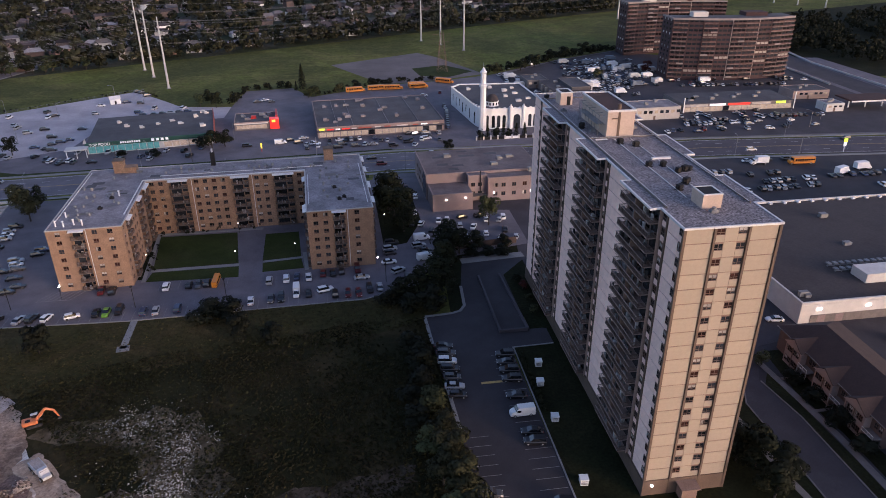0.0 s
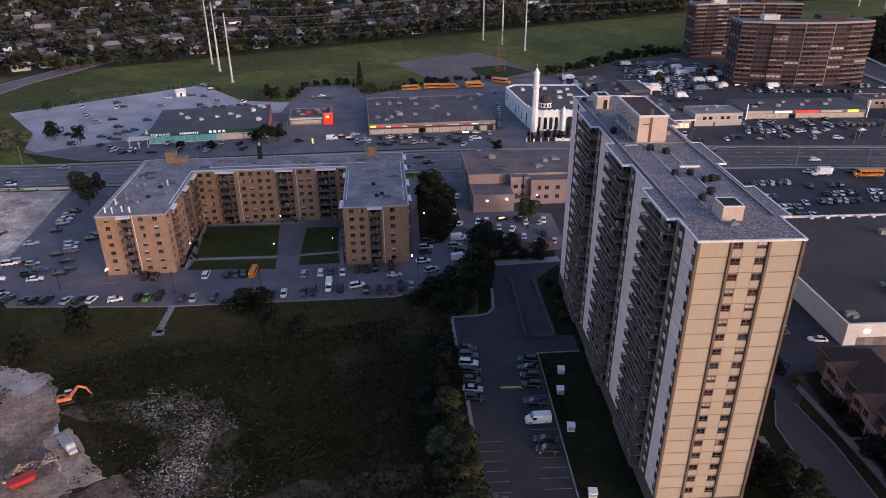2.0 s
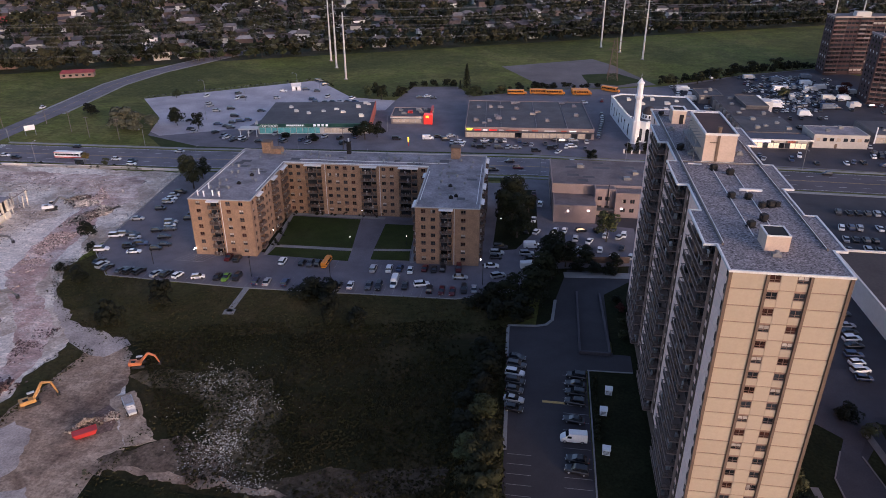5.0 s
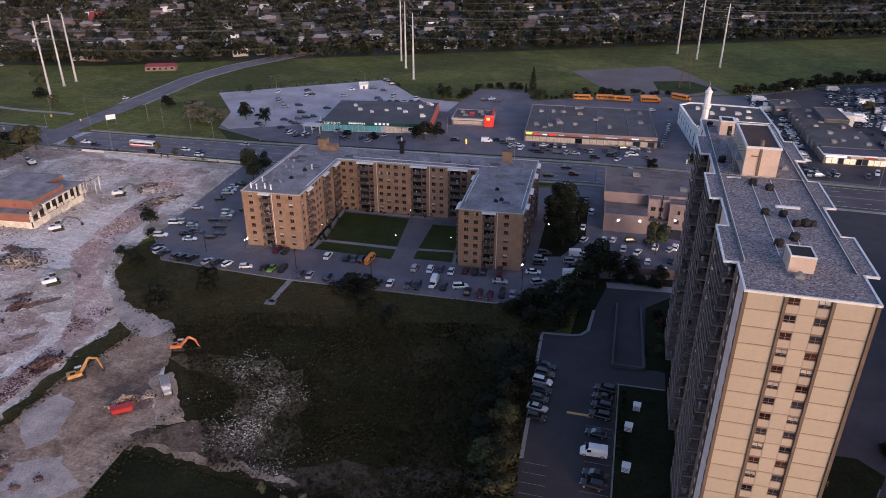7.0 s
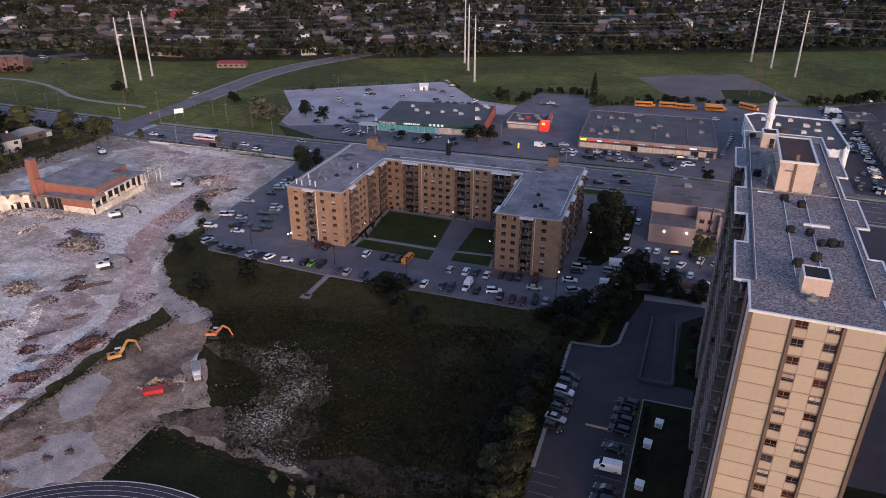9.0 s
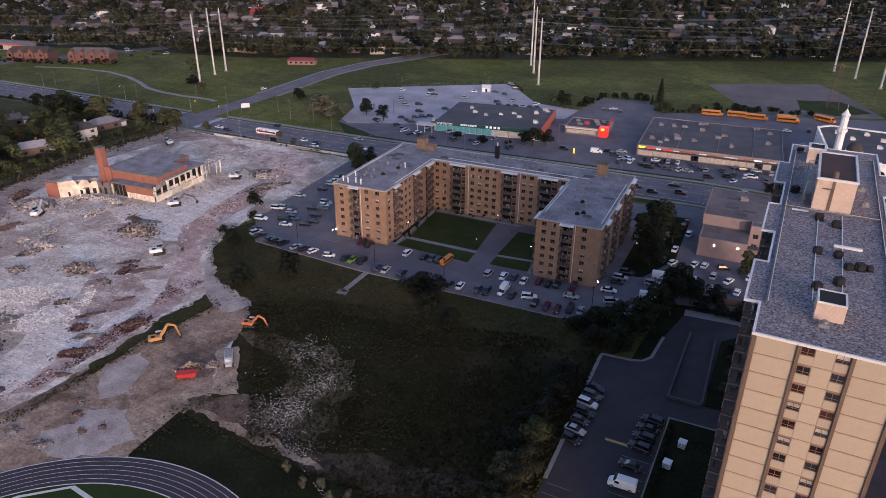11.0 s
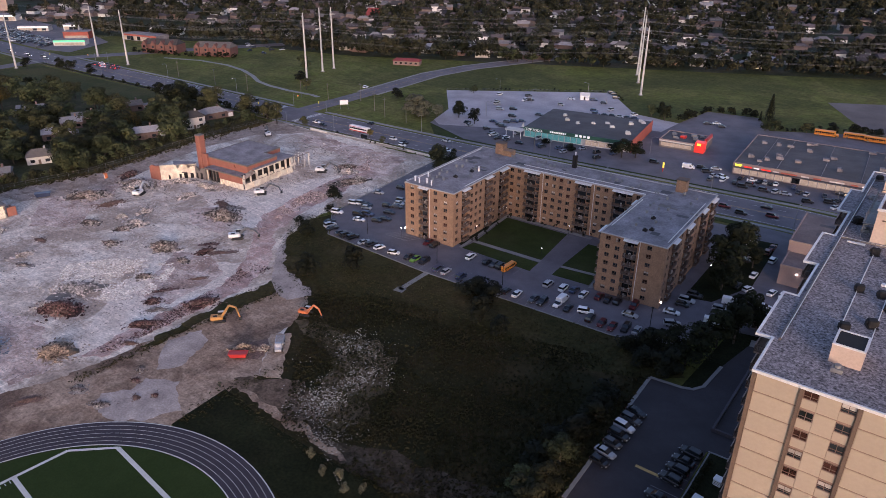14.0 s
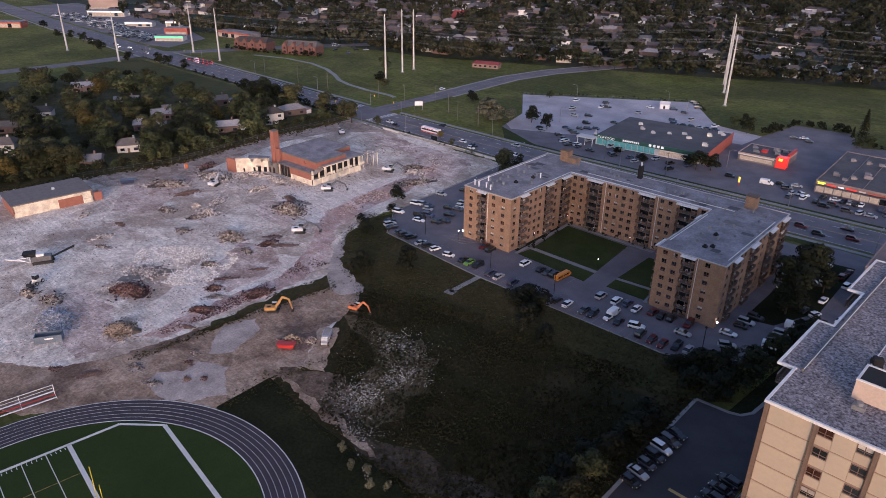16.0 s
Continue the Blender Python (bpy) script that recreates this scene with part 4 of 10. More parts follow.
def panel(w, h, material, t=0.14):
    key = (round(w, 2), round(h, 2), material)
    if key not in panel_meshes:
        p = Form()
        r = 0.04
        p.loft([[(0, 0, 0), (w, 0, 0), (w, 0, h), (0, 0, h)], [(0, -t + r, 0), (w, -t + r, 0), (w, -t + r, h), (0, -t + r, h)], [(r, -t, r), (w - r, -t, r), (w - r, -t, h - r), (r, -t, h - r)]])
        panel_meshes[key] = p.mesh("panel", M[material])
    return panel_meshes[key]


def window_meshes(w, h, bars=(0.5,), cross=None):
    t = 0.07
    us, zs = [0, t], [0, t]
    for b in bars:
        us += [w * b - t / 2, w * b + t / 2]
    us += [w - t, w]
    if cross:
        zs += [h * cross - t / 2, h * cross + t / 2]
    zs += [h - t, h]
    fr = Form().lattice(us, zs, [(i, j) for i in range(1, len(us) - 1, 2) for j in range(1, len(zs) - 1, 2)], -0.09, 0.0)
    pn = Form().box(t, w - t, -0.035, -0.005, t, h - t)
    cut = t + (h - 2 * t) * 0.45
    low, top = Form().box(t, w - t, -0.035, -0.005, t, cut), Form().box(t, w - t, -0.035, -0.005, cut, h - t)
    side, rest = Form().box(t, w * 0.4, -0.035, -0.005, t, h - t), Form().box(w * 0.4, w - t, -0.035, -0.005, t, h - t)
    return fr.mesh("window", M["framebrown"]), (pn.mesh("pane", M["glass"]), two_tone(low, top, "glass", "curtain"), two_tone(side, rest, "curtain", "glass"), pn.mesh("pane", M["drape"]))


def two_tone(first, second, m0, m1):
    """A pane of two parts: clear glass, and glass with a blind behind it."""
    me = bpy.data.meshes.new("pane")
    n = len(first.v)
    me.from_pydata(first.v + second.v, [], first.f + [tuple(i + n for i in q) for q in second.f])
    me.materials.append(M[m0])
    me.materials.append(M[m1])
    for i, p in enumerate(me.polygons):
        p.material_index = int(i >= len(first.f))
    return me


def put_window(parent, meshes, m, rng):
    w = again("window", meshes[0], parent, m)
    again("pane", meshes[1][rng.choice((0, 0, 0, 0, 0, 1, 1, 2, 3, 3))], w, Matrix())
    return w


rng = random.Random(5)
south_win = window_meshes(1.5, 1.14, (0.5,), 0.34)
west_win = window_meshes(1.2, 1.35, (0.5,), 0.38)
SOUTH = pose(0, 0, 0)
WEST = pose(0, 0, 0, 0, 0, -90)
for k in range(FLOORS):
    z = BASE + k * STOREY
    for u, w in ((0.44, 4.44), (10.97, 4.59)):
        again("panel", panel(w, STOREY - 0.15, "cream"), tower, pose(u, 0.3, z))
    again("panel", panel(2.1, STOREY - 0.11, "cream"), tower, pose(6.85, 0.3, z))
    for u in (5.32, 8.97):
        again("panel", panel(1.52, 1.16, "cream"), tower, pose(u, 0.3, z))
        put_window(tower, south_win, pose(u + 0.01, 0.27, z + 1.22), rng)
    # long west side, seen between the balcony stacks
    for y0, y1, cols in ((0.45, 5.55, ((0.05, 1),)), (6.05, 7.9, ((0.3, 1),)), (21.5, 31.2, ()), (31.58, 32.9, ((0.03, 1),)), (46.5, 56.6, ()), (56.98, 58.3, ((0.03, 1),)), (71.9, 78.95, ()), (79.35, 85.6, ((0.05, 1),))):
        edges = [y0]
        for c, _ in cols:
            edges += [y0 + c, y0 + c + 1.26]
        edges.append(y1)
        for i in range(0, len(edges), 2):
            w = edges[i + 1] - edges[i] - 0.05
            if w > 0.25:
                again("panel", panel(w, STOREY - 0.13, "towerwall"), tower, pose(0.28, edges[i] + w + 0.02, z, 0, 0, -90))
        for c, _ in cols:
            again("panel", panel(1.2, 0.95, "towerwall"), tower, pose(0.28, y0 + c + 1.23, z, 0, 0, -90))
            put_window(tower, west_win, pose(0.25, y0 + c + 1.23, z + 1.05, 0, 0, -90), rng)
for y in (5.62, 31.22, 56.62, 79.0):
    part("pilaster", Form().box(-0.02, 0.27, y, y + 0.34, 0, TTOP - 0.3), "brownstrip", tower)
for b0, b1 in BAYS:
    f = Form()
    f.box(-0.12, 0.28, b0 - TY0 - 0.05, b0 - TY0 + 0.15, BASE - 0.6, TTOP - 0.3)
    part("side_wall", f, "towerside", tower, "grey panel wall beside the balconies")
    f = Form()
    for k in range(FLOORS):
        z = BASE + k * STOREY
        for j in range(4):
            y = b0 - TY0 + 0.7 + j * 3.1
            f.box(0.12, 0.27, y, y + 2.3, z + 0.12, z + 2.2)
    part("balcony_door", f, "glass", tower, "dark sliding balcony doors")

# balconies: slab, railing, partition, and the clutter that stands on them
bal_len = 12.7
f = Form()
f.box(-1.75, 0.26, 0.0, bal_len, -0.2, 0.0)
slab_mesh = f.mesh("balcony", M["balconyslab"])
f = Form()
f.box(-1.72, -1.66, 0.02, bal_len - 0.02, 0.06, 0.14)
f.box(-1.72, -1.66, 0.02, bal_len - 0.02, 0.88, 0.96)
for i in range(62):
    f.box(-1.71, -1.67, 0.1 + i * 0.203, 0.17 + i * 0.203, 0.1, 0.92)
for y in (0.02, bal_len - 0.08):
    f.box(-1.7, 0.2, y, y + 0.06, 0.06, 0.14).box(-1.7, 0.2, y, y + 0.06, 0.9, 0.98)
    for i in range(8):
        f.box(-1.5 + i * 0.22, -1.44 + i * 0.22, y + 0.01, y + 0.05, 0.1, 0.94)
for i in range(9):
    f.box(-1.755, -1.70, i * bal_len / 8.2, i * bal_len / 8.2 + 0.08, -0.18, 1.0)
rail_mesh = f.mesh("railing", M["rail"])
top_mesh = Form().box(-1.77, -1.63, 0.0, bal_len, 0.94, 1.03).mesh("handrail", M["handrail"])
f = Form()
f.box(-1.6, 0.2, 6.25, 6.45, 0, STOREY - 0.21)
div_mesh = f.mesh("partition", M["towerdark"])
for b0, b1 in BAYS:
    for k in range(FLOORS):
        z = BASE + k * STOREY
        b = again("balcony", slab_mesh, tower, pose(0, b0 - TY0 + 0.16, z + 0.02))
        again("railing", rail_mesh, b, Matrix())
        again("handrail", top_mesh, b, Matrix())
        again("partition", div_mesh, b, Matrix())
clutter, pale_clutter = Form(), Form()
for b0, b1 in BAYS:
    for k in range(FLOORS):
        for _ in range(rng.randint(5, 11)):
            y = b0 + 0.6 + rng.random() * 11.8
            x = TX0 - 1.5 + rng.random() * 1.0
            h = 0.4 + rng.random() * 1.1
            z = BASE + k * STOREY + 0.02
            (pale_clutter if rng.random() < 0.2 else clutter).soft(x, x + 0.25 + rng.random() * 0.35, y, y + 0.25 + rng.random() * 0.6, z, z + h, 0.05)
CLUT = mat("balcony_clutter", (0.16, 0.15, 0.14), 0.8, var=0.2, scale=0.8, fine=5, fvar=0.2, island=0.9)
CLUT_PALE = mat("pale_balcony_clutter", (0.40, 0.38, 0.36), 0.7, var=0.2, scale=0.8, fine=5, fvar=0.2, island=0.6)
tagged(part("balcony_clutter", pale_clutter, CLUT_PALE), "pale laundry, chairs and boxes on the balconies", "clutter", kind="stuff")
tagged(part("balcony_clutter", clutter, CLUT), "chairs, boxes and bins stored on the balconies", "clutter", kind="stuff")

# roof with stepped outline, white flashing and plant
OUT = [(49, 84), (65, 84), (65, 92)]
for b0, b1 in BAYS:
    OUT += [(65, b0), (66.8, b0), (66.8, b1), (65, b1)]
OUT += [(65, 170), (49, 170)]
for b0, b1 in reversed(BAYS):
    OUT += [(49, b1), (47.2, b1), (47.2, b0), (49, b0)]
OUT = [p for i, p in enumerate(OUT) if p != OUT[i - 1]]
out_rel = [rel(*p) for p in OUT]
f = Form()
n = len(out_rel)
f.add([(x, y, TTOP - 0.02) for x, y in out_rel] + [(x, y, TTOP - 0.3) for x, y in out_rel], [tuple(range(n)), tuple(reversed(range(n, 2 * n)))] + [((i + 1) % n, i, n + i, n + (i + 1) % n) for i in range(n)])
roof = part("roof", f, "gravelroof", tower, "grey gravel roof")
f = Form().rim(out_rel, 0.14, 0.16, TTOP - 0.24, TTOP + 0.1)
part("flashing", f, "roofwhite", roof, "white metal roof edge")
f = Form()
for a, b in (((0.75, 8.3), (0.75, 80)), ((15.2, 8.3), (15.2, 80)), ((0.75, 45.9), (15.2, 45.9)), ((0.75, 80), (15.2, 80))):
    f.box(a[0] - 0.13, b[0] + 0.13, a[1] - 0.13, b[1] + 0.13, TTOP - 0.02, TTOP + 0.28)
part("roof_kerb", f, "soffit", roof, "low kerb along the roof")
f = Form()
for a, b in (((0.88, 8.4), (0.88, 80)), ((15.06, 8.4), (15.06, 80)), ((0.75, 45.75), (15.2, 45.75))):
    f.box(a[0] - 0.05, b[0] + 0.05, a[1] - 0.05, b[1] + 0.05, TTOP + 0.28, TTOP + 0.31)
for x in (5.9, 9.4):
    f.box(x, x + 0.12, 12, 45, TTOP, TTOP + 0.1)
part("roof_pipe", f, "roofwhite", roof, "pale conduit along the roof")

ph = part("penthouse", Form().box(4.7, 10.6, 46.4, 62.5, TTOP - 0.02, TTOP + 5.5), "penthouse", tower, "pink-beige lift penthouse on the roof")
part("penthouse_roof", Form().box(5.0, 10.3, 46.7, 62.2, TTOP + 5.5, TTOP + 5.56), "rustroof", ph, "dark rust-brown roof")
f = Form()
f.box(4.55, 10.75, 46.25, 46.6, TTOP + 5.35, TTOP + 5.75).box(4.55, 10.75, 62.3, 62.65, TTOP + 5.35, TTOP + 5.75).box(4.55, 4.9, 46.6, 62.3, TTOP + 5.35, TTOP + 5.75).box(10.4, 10.75, 46.6, 62.3, TTOP + 5.35, TTOP + 5.75)
part("penthouse_edge", f, "roofwhite", ph)
f = Form()
f.box(6.95, 7.45, 46.28, 46.4, TTOP, TTOP + 5.3)
f.cyl(7.2, 46.9, TTOP + 5.5, TTOP + 6.9, 0.42, n=12)
f.box(5.6, 7.4, 46.1, 46.3, TTOP + 3.9, TTOP + 4.05)
part("flue", f, "brownstrip", ph, "brown flue and streaked duct")
f = Form()
for i in range(7):
    y = 47.5 + i * 2.1
    f.box(3.2, 3.28, y, y + 0.08, TTOP, TTOP + 4.5)
    f.box(3.2, 4.7, y, y + 0.06, TTOP + 4.4, TTOP + 4.48)
    f.box(3.2, 4.7, y, y + 0.06, TTOP + 2.4, TTOP + 2.46)
f.box(3.2, 3.28, 47.5, 60.2, TTOP + 4.4, TTOP + 4.5).box(3.2, 3.28, 47.5, 60.2, TTOP + 2.4, TTOP + 2.5)
f.box(3.0, 4.6, 48, 60, TTOP + 2.44, TTOP + 2.52)
part("stair_gantry", f, "pole", ph, "steel gantry beside the penthouse")
hut = part("roof_hut", Form().box(6.2, 9.5, 7.0, 10.8, TTOP - 0.02, TTOP + 2.3), "penthouse", tower, "pink-beige vent hut with a dark open top")
# Thin black plate on the closed box paints the shade inside an open top.
part("opening", Form().box(6.42, 9.28, 7.22, 10.58, TTOP + 2.3, TTOP + 2.33), "black", hut)
f = Form()
f.box(6.17, 9.53, 6.97, 7.2, TTOP + 2.24, TTOP + 2.42).box(6.17, 9.53, 10.6, 10.83, TTOP + 2.24, TTOP + 2.42).box(6.17, 6.4, 7.2, 10.6, TTOP + 2.24, TTOP + 2.42).box(9.3, 9.53, 7.2, 10.6, TTOP + 2.24, TTOP + 2.42)
part("rim", f, "roofwhite", hut, "white rim")
hut = part("roof_hut", Form().box(3.0, 6.0, 73.5, 77.5, TTOP - 0.02, TTOP + 3.0), "penthouse", tower, "small stair hut at the far end of the roof")
# Black plate again in place of the shade within the hut.
part("opening", Form().box(3.3, 5.7, 73.8, 77.2, TTOP + 3.0, TTOP + 3.03), "black", hut)
f = Form()
f.box(2.88, 6.12, 73.4, 73.8, TTOP + 2.9, TTOP + 3.15).box(2.88, 6.12, 77.2, 77.6, TTOP + 2.9, TTOP + 3.15).box(2.88, 3.3, 73.8, 77.2, TTOP + 2.9, TTOP + 3.15).box(5.7, 6.12, 73.8, 77.2, TTOP + 2.9, TTOP + 3.15)
part("rim", f, "roofwhite", hut)
part("hut_door", Form().box(4.6, 5.5, 73.42, 73.5, TTOP, TTOP + 2.1), "black", hut)
f = Form()
f.box(-0.75, 0.75, -0.75, 0.75, 0, 0.14).box(-0.45, 0.45, -0.45, 0.45, 0.14, 0.4).soft(-0.7, 0.7, -0.6, 0.6, 0.4, 1.3, 0.16).soft(-0.95, -0.7, -0.3, 0.3, 0.5, 1.1, 0.08)
vent_mesh = f.mesh("roof_vent", M["black"])
for x, y, s in ((55.1, 126, 0.82), (57.6, 123.8, 0.82), (55.2, 111.8, 0.76), (57.9, 111.6, 0.76), (59.2, 108.0, 0.7), (60.6, 108.4, 0.85), (61.8, 108.8, 0.6), (55.4, 99.5, 0.8), (58.0, 102.3, 0.85), (50.6, 164.5, 0.8), (50.9, 138.0, 0.9)):
    again("roof_vent", vent_mesh, tower, pose(x - TX0, y - TY0, TTOP - 0.02, 0, 0, (x * 47) % 60) @ Matrix.Scale(s, 4))
part("skylight_curb", Form().box(8.3, 12.1, 31.2, 31.7, TTOP, TTOP + 0.35), "roofwhite", roof)
part("skylight_curb", Form().box(1.9, 4.4, 44.6, 45.0, TTOP, TTOP + 0.2), "roofwhite", roof)
for x, y in ((7.4, 5.4), (3.4, 51), (13.0, 52), (12.6, 60), (2.2, 68)):
    f = Form()
    f.box(x - 0.6, x + 0.6, y - 0.5, y + 0.5, TTOP, TTOP + 0.5).cyl(x, y, TTOP + 0.5, TTOP + 0.85, 0.35, n=8)
    part("roof_fan", f, "pole", roof)


# ---- brick apartment block round a courtyard ----
block = thing("brick_apartment_block", "seven-storey tan brick apartment block round a courtyard", "apartment block", pose(-38.4, 182.6, 0, 0, 0, 2.6))
UF, US, UTOP = 7, 2.6, 18.8


def holed_wall(form, m, length, height, holes, depth=0.22):
    """A wall face in the x-z plane of m, facing -y, with real reveals at its openings."""
    us = sorted({0.0, length, *(round(h[0], 3) for h in holes), *(round(h[1], 3) for h in holes)})
    zs = sorted({0.0, height, *(round(h[2], 3) for h in holes), *(round(h[3], 3) for h in holes)})
    hs = [(round(a, 3), round(b, 3), round(c, 3), round(d, 3)) for a, b, c, d in (h[:4] for h in holes)]
    for u0, u1 in zip(us, us[1:]):
        for z0, z1 in zip(zs, zs[1:]):
            if any(h[0] <= u0 and u1 <= h[1] and h[2] <= z0 and z1 <= h[3] for h in hs):
                continue
            form.add([m @ Vector(p) for p in ((u0, 0, z0), (u1, 0, z0), (u1, 0, z1), (u0, 0, z1))], [(0, 1, 2, 3)])
    for (a, b, c, d), deep in zip(hs, [h[4] if len(h) > 4 else depth for h in holes]):
        p = [m @ Vector(q) for q in ((a, 0, c), (b, 0, c), (b, 0, d), (a, 0, d), (a, deep, c), (b, deep, c), (b, deep, d), (a, deep, d))]
        form.add(p, [(0, 4, 5, 1), (1, 5, 6, 2), (2, 6, 7, 3), (3, 7, 4, 0), (4, 7, 6, 5)])


u_win = window_meshes(1.4, 1.28, (0.55,), 0.3)
f = Form()
f.box(0, 1, -1.15, 0.9, -0.18, 0)
ubal_cache = {}


def u_balcony(w):
    w = round(w, 2)
    if w not in ubal_cache:
        s, r, d = Form(), Form(), Form()
        s.box(0.0, w, -0.9, 1.1, -0.18, 0.0)
        r.box(0.0, w, -0.88, -0.82, 0.06, 0.14).box(-0.02, w + 0.02, -0.92, -0.78, 0.97, 1.04)
        for x in (0.0, w - 0.06):
            r.box(x, x + 0.06, -0.82, 0.0, 0.1, 1.0)
        for i in range(int(w / 0.24)):
            r.box(0.08 + i * 0.24, 0.16 + i * 0.24, -0.87, -0.83, 0.1, 1.0)
        for i in range(6):
            r.box(i * (w - 0.06) / 5, i * (w - 0.06) / 5 + 0.06, -0.91, -0.86, -0.15, 1.0)
        d.box(0.3, w * 0.62, 1.02, 1.08, 0.02, 2.05).box(w * 0.68, w - 0.3, 1.02, 1.08, 0.8, 2.05)
        ubal_cache[w] = (s.mesh("balcony", M["soffit"]), r.mesh("railing", M["rail"]), d.mesh("balcony_door", M["glass"]))
    return ubal_cache[w]


uclut, upale = Form(), Form()
ublock_m = block.matrix_basis.copy()


def u_face(m, length, wins, bals, pipes=(), first_solid=False):
    """One face: window columns, balcony stacks with white canopies, downpipes."""
    holes = []
    for u in wins:
        for k in range(UF):
            z = 0.35 + k * US
            holes.append((u - 0.7, u + 0.7, z + 1.0, z + 2.28, 0.2))
    for a, b in bals:
        for k in range(UF):
            z = 0.35 + k * US
            holes.append((a, b, z + 0.02, z + 2.4, 1.1))
    fm = Form()
    holed_wall(fm, m, length, UTOP, holes)
    part("wall", fm, "brick", block)
    for u in wins:
        for k in range(UF):
            z = 0.35 + k * US
            put_window(block, u_win, m @ pose(u - 0.7, 0.16, z + 1.0), rng)
    for a, b in bals:
        s, r, d = u_balcony(b - a)
        for k in range(UF):
            z = 0.35 + k * US
            q = m @ pose(a, 0, z)
            bo = again("balcony", s, block, q)
            again("railing", r, bo, Matrix())
            again("balcony_door", d, bo, Matrix())
            for _ in range(rng.randint(3, 8)):
                x, y, h = rng.random() * (b - a - 0.7), -0.7 + rng.random() * 0.8, 0.4 + rng.random() * 0.9
                t = Form().soft(x, x + 0.3 + rng.random() * 0.3, y, y + 0.35, 0.0, h, 0.04)
                (upale if rng.random() < 0.3 else uclut).add([ublock_m @ q @ Vector(p) for p in t.v], t.f)
        fm = Form()
        c = [m @ Vector(p) for p in ((a - 0.3, -1.15, UTOP - 0.55), (b + 0.3, -1.15, UTOP - 0.55), (b + 0.3, 0.02, UTOP - 0.25), (a - 0.3, 0.02, UTOP - 0.25), (a - 0.3, -1.15, UTOP - 0.35), (b + 0.3, -1.15, UTOP - 0.35), (b + 0.3, 0.02, UTOP - 0.08), (a - 0.3, 0.02, UTOP - 0.08))]
        fm.add(c, [(3, 2, 1, 0), (4, 5, 6, 7), (0, 1, 5, 4), (1, 2, 6, 5), (3, 0, 4, 7)])
        part("canopy", fm, "roofwhite", block, "white canopy over the top balcony")
    for u in pipes:
        fm = Form()
        p0, p1 = m @ Vector((u, -0.1, 0.2)), m @ Vector((u, -0.1, UTOP))
        fm.tube(p0, p1, 0.1, 6)
        part("downpipe", fm, "roofwhite", block)


XA, XB, XC, XD, YB, YD = -44.6, -25.0, 25.4, 44.6, 35.6, 49.8
u_face(pose(XA, 0, 0), XB - XA, (2.9, 12.4, 16.4), ((6.2, 9.6),), (10.2,))
u_face(pose(XC, 0, 0), XD - XC, (2.4, 5.3, 14.4), ((7.4, 11.0),), (11.7,))
u_face(pose(XB, 0, 0, 0, 0, 90), YB, (2.2, 11.2, 14.0, 16.8, 26.2), ((5.0, 8.8), (19.6, 23.6), (29.4, 34.6)))
u_face(pose(XB, YB, 0), XC - XB, (1.6, 4.4, 15.4, 18.2, 21.0, 23.8, 34.6, 37.4, 48.4), ((7.0, 12.6), (26.6, 32.0), (40.0, 46.4)), (14.0, 33.2))
u_face(pose(XD, 0, 0, 0, 0, 90), YD, (2.2, 11.0, 14.0, 25.6, 28.6, 39.8), ((5.0, 9.0), (17.6, 22.4), (32.4, 36.8), (43.0, 47.8)))
u_face(pose(XC, YB, 0, 0, 0, -90), YB, (2.2, 11.2, 14.0, 26.2), ((5.0, 8.8), (29.4, 34.6)))
fm = Form()
holed_wall(fm, pose(XA, YD, 0, 0, 0, -90), YD, UTOP, [])
holed_wall(fm, pose(XD, YD, 0, 0, 0, 180), XD - XA, UTOP, [])
part("wall", fm, "brickdark", block, "plain rear brick walls")
outline = [(XA, 0), (XB, 0), (XB, YB), (XC, YB), (XC, 0), (XD, 0), (XD, YD), (XA, YD)]
fm = Form()
n = len(outline)
fm.add([(x, y, UTOP + 0.0) for x, y in outline] + [(x, y, UTOP - 0.25) for x, y in outline], [tuple(range(n)), tuple(reversed(range(n, 2 * n)))])
roof = part("roof", fm, "roofgrey", block, "flat grey membrane roof")
fm = Form().rim(outline, 0.18, 0.2, UTOP - 0.1, UTOP + 0.14)
part("roof_edge", fm, "winframe", roof, "pale metal roof edge")
fm = Form()
fm.box(XB - 1.1, XB - 0.7, 8, YB + 0.6, UTOP + 0.14, UTOP + 0.22).box(XC + 0.7, XC + 0.9, 6, YB - 4, UTOP, UTOP + 0.2).box(XB - 0.9, XC, YB + 0.7, YB + 1.15, UTOP, UTOP + 0.22)
fm.box(XB + 4, XC + 6, YB + 4.2, YB + 4.35, UTOP, UTOP + 0.18).box(XD - 1.2, XD - 1.0, 4, YD - 10, UTOP, UTOP + 0.2).box(XA + 0.8, XA + 1.0, 6, YD - 3, UTOP, UTOP + 0.2)
part("roof_conduit", fm, "roofwhite", roof, "white pipe runs on the roof")
for x, y in ((-36.4, 45.4), (32.2, 45.2)):
    h = part("roof_hut", Form().box(x, x + 3.2, y, y + 3.2, UTOP, UTOP + 4.0), "brick", block, "brown brick stair hut on the roof")
    part("hut_roof", Form().box(x - 0.2, x + 3.4, y - 0.2, y + 3.4, UTOP + 4.0, UTOP + 4.2), "brownstrip", h)
    part("hut_wing", Form().box(x + (0 if x > 0 else 3.2), x + (0.0 if x > 0 else 7.0), y - 0.4, y + 3.0, UTOP, UTOP + 1.9), "brick", h) if x < 0 else None
ch = part("chimney", Form().box(-5.7, -4.3, 47.2, 48.6, UTOP, UTOP + 4.6), "black", block, "dark brick chimney")
part("chimney_pot", Form().cyl(-5.0, 47.9, UTOP + 4.6, UTOP + 5.8, 0.3, n=8), "roofwhite", ch)
fm = Form()
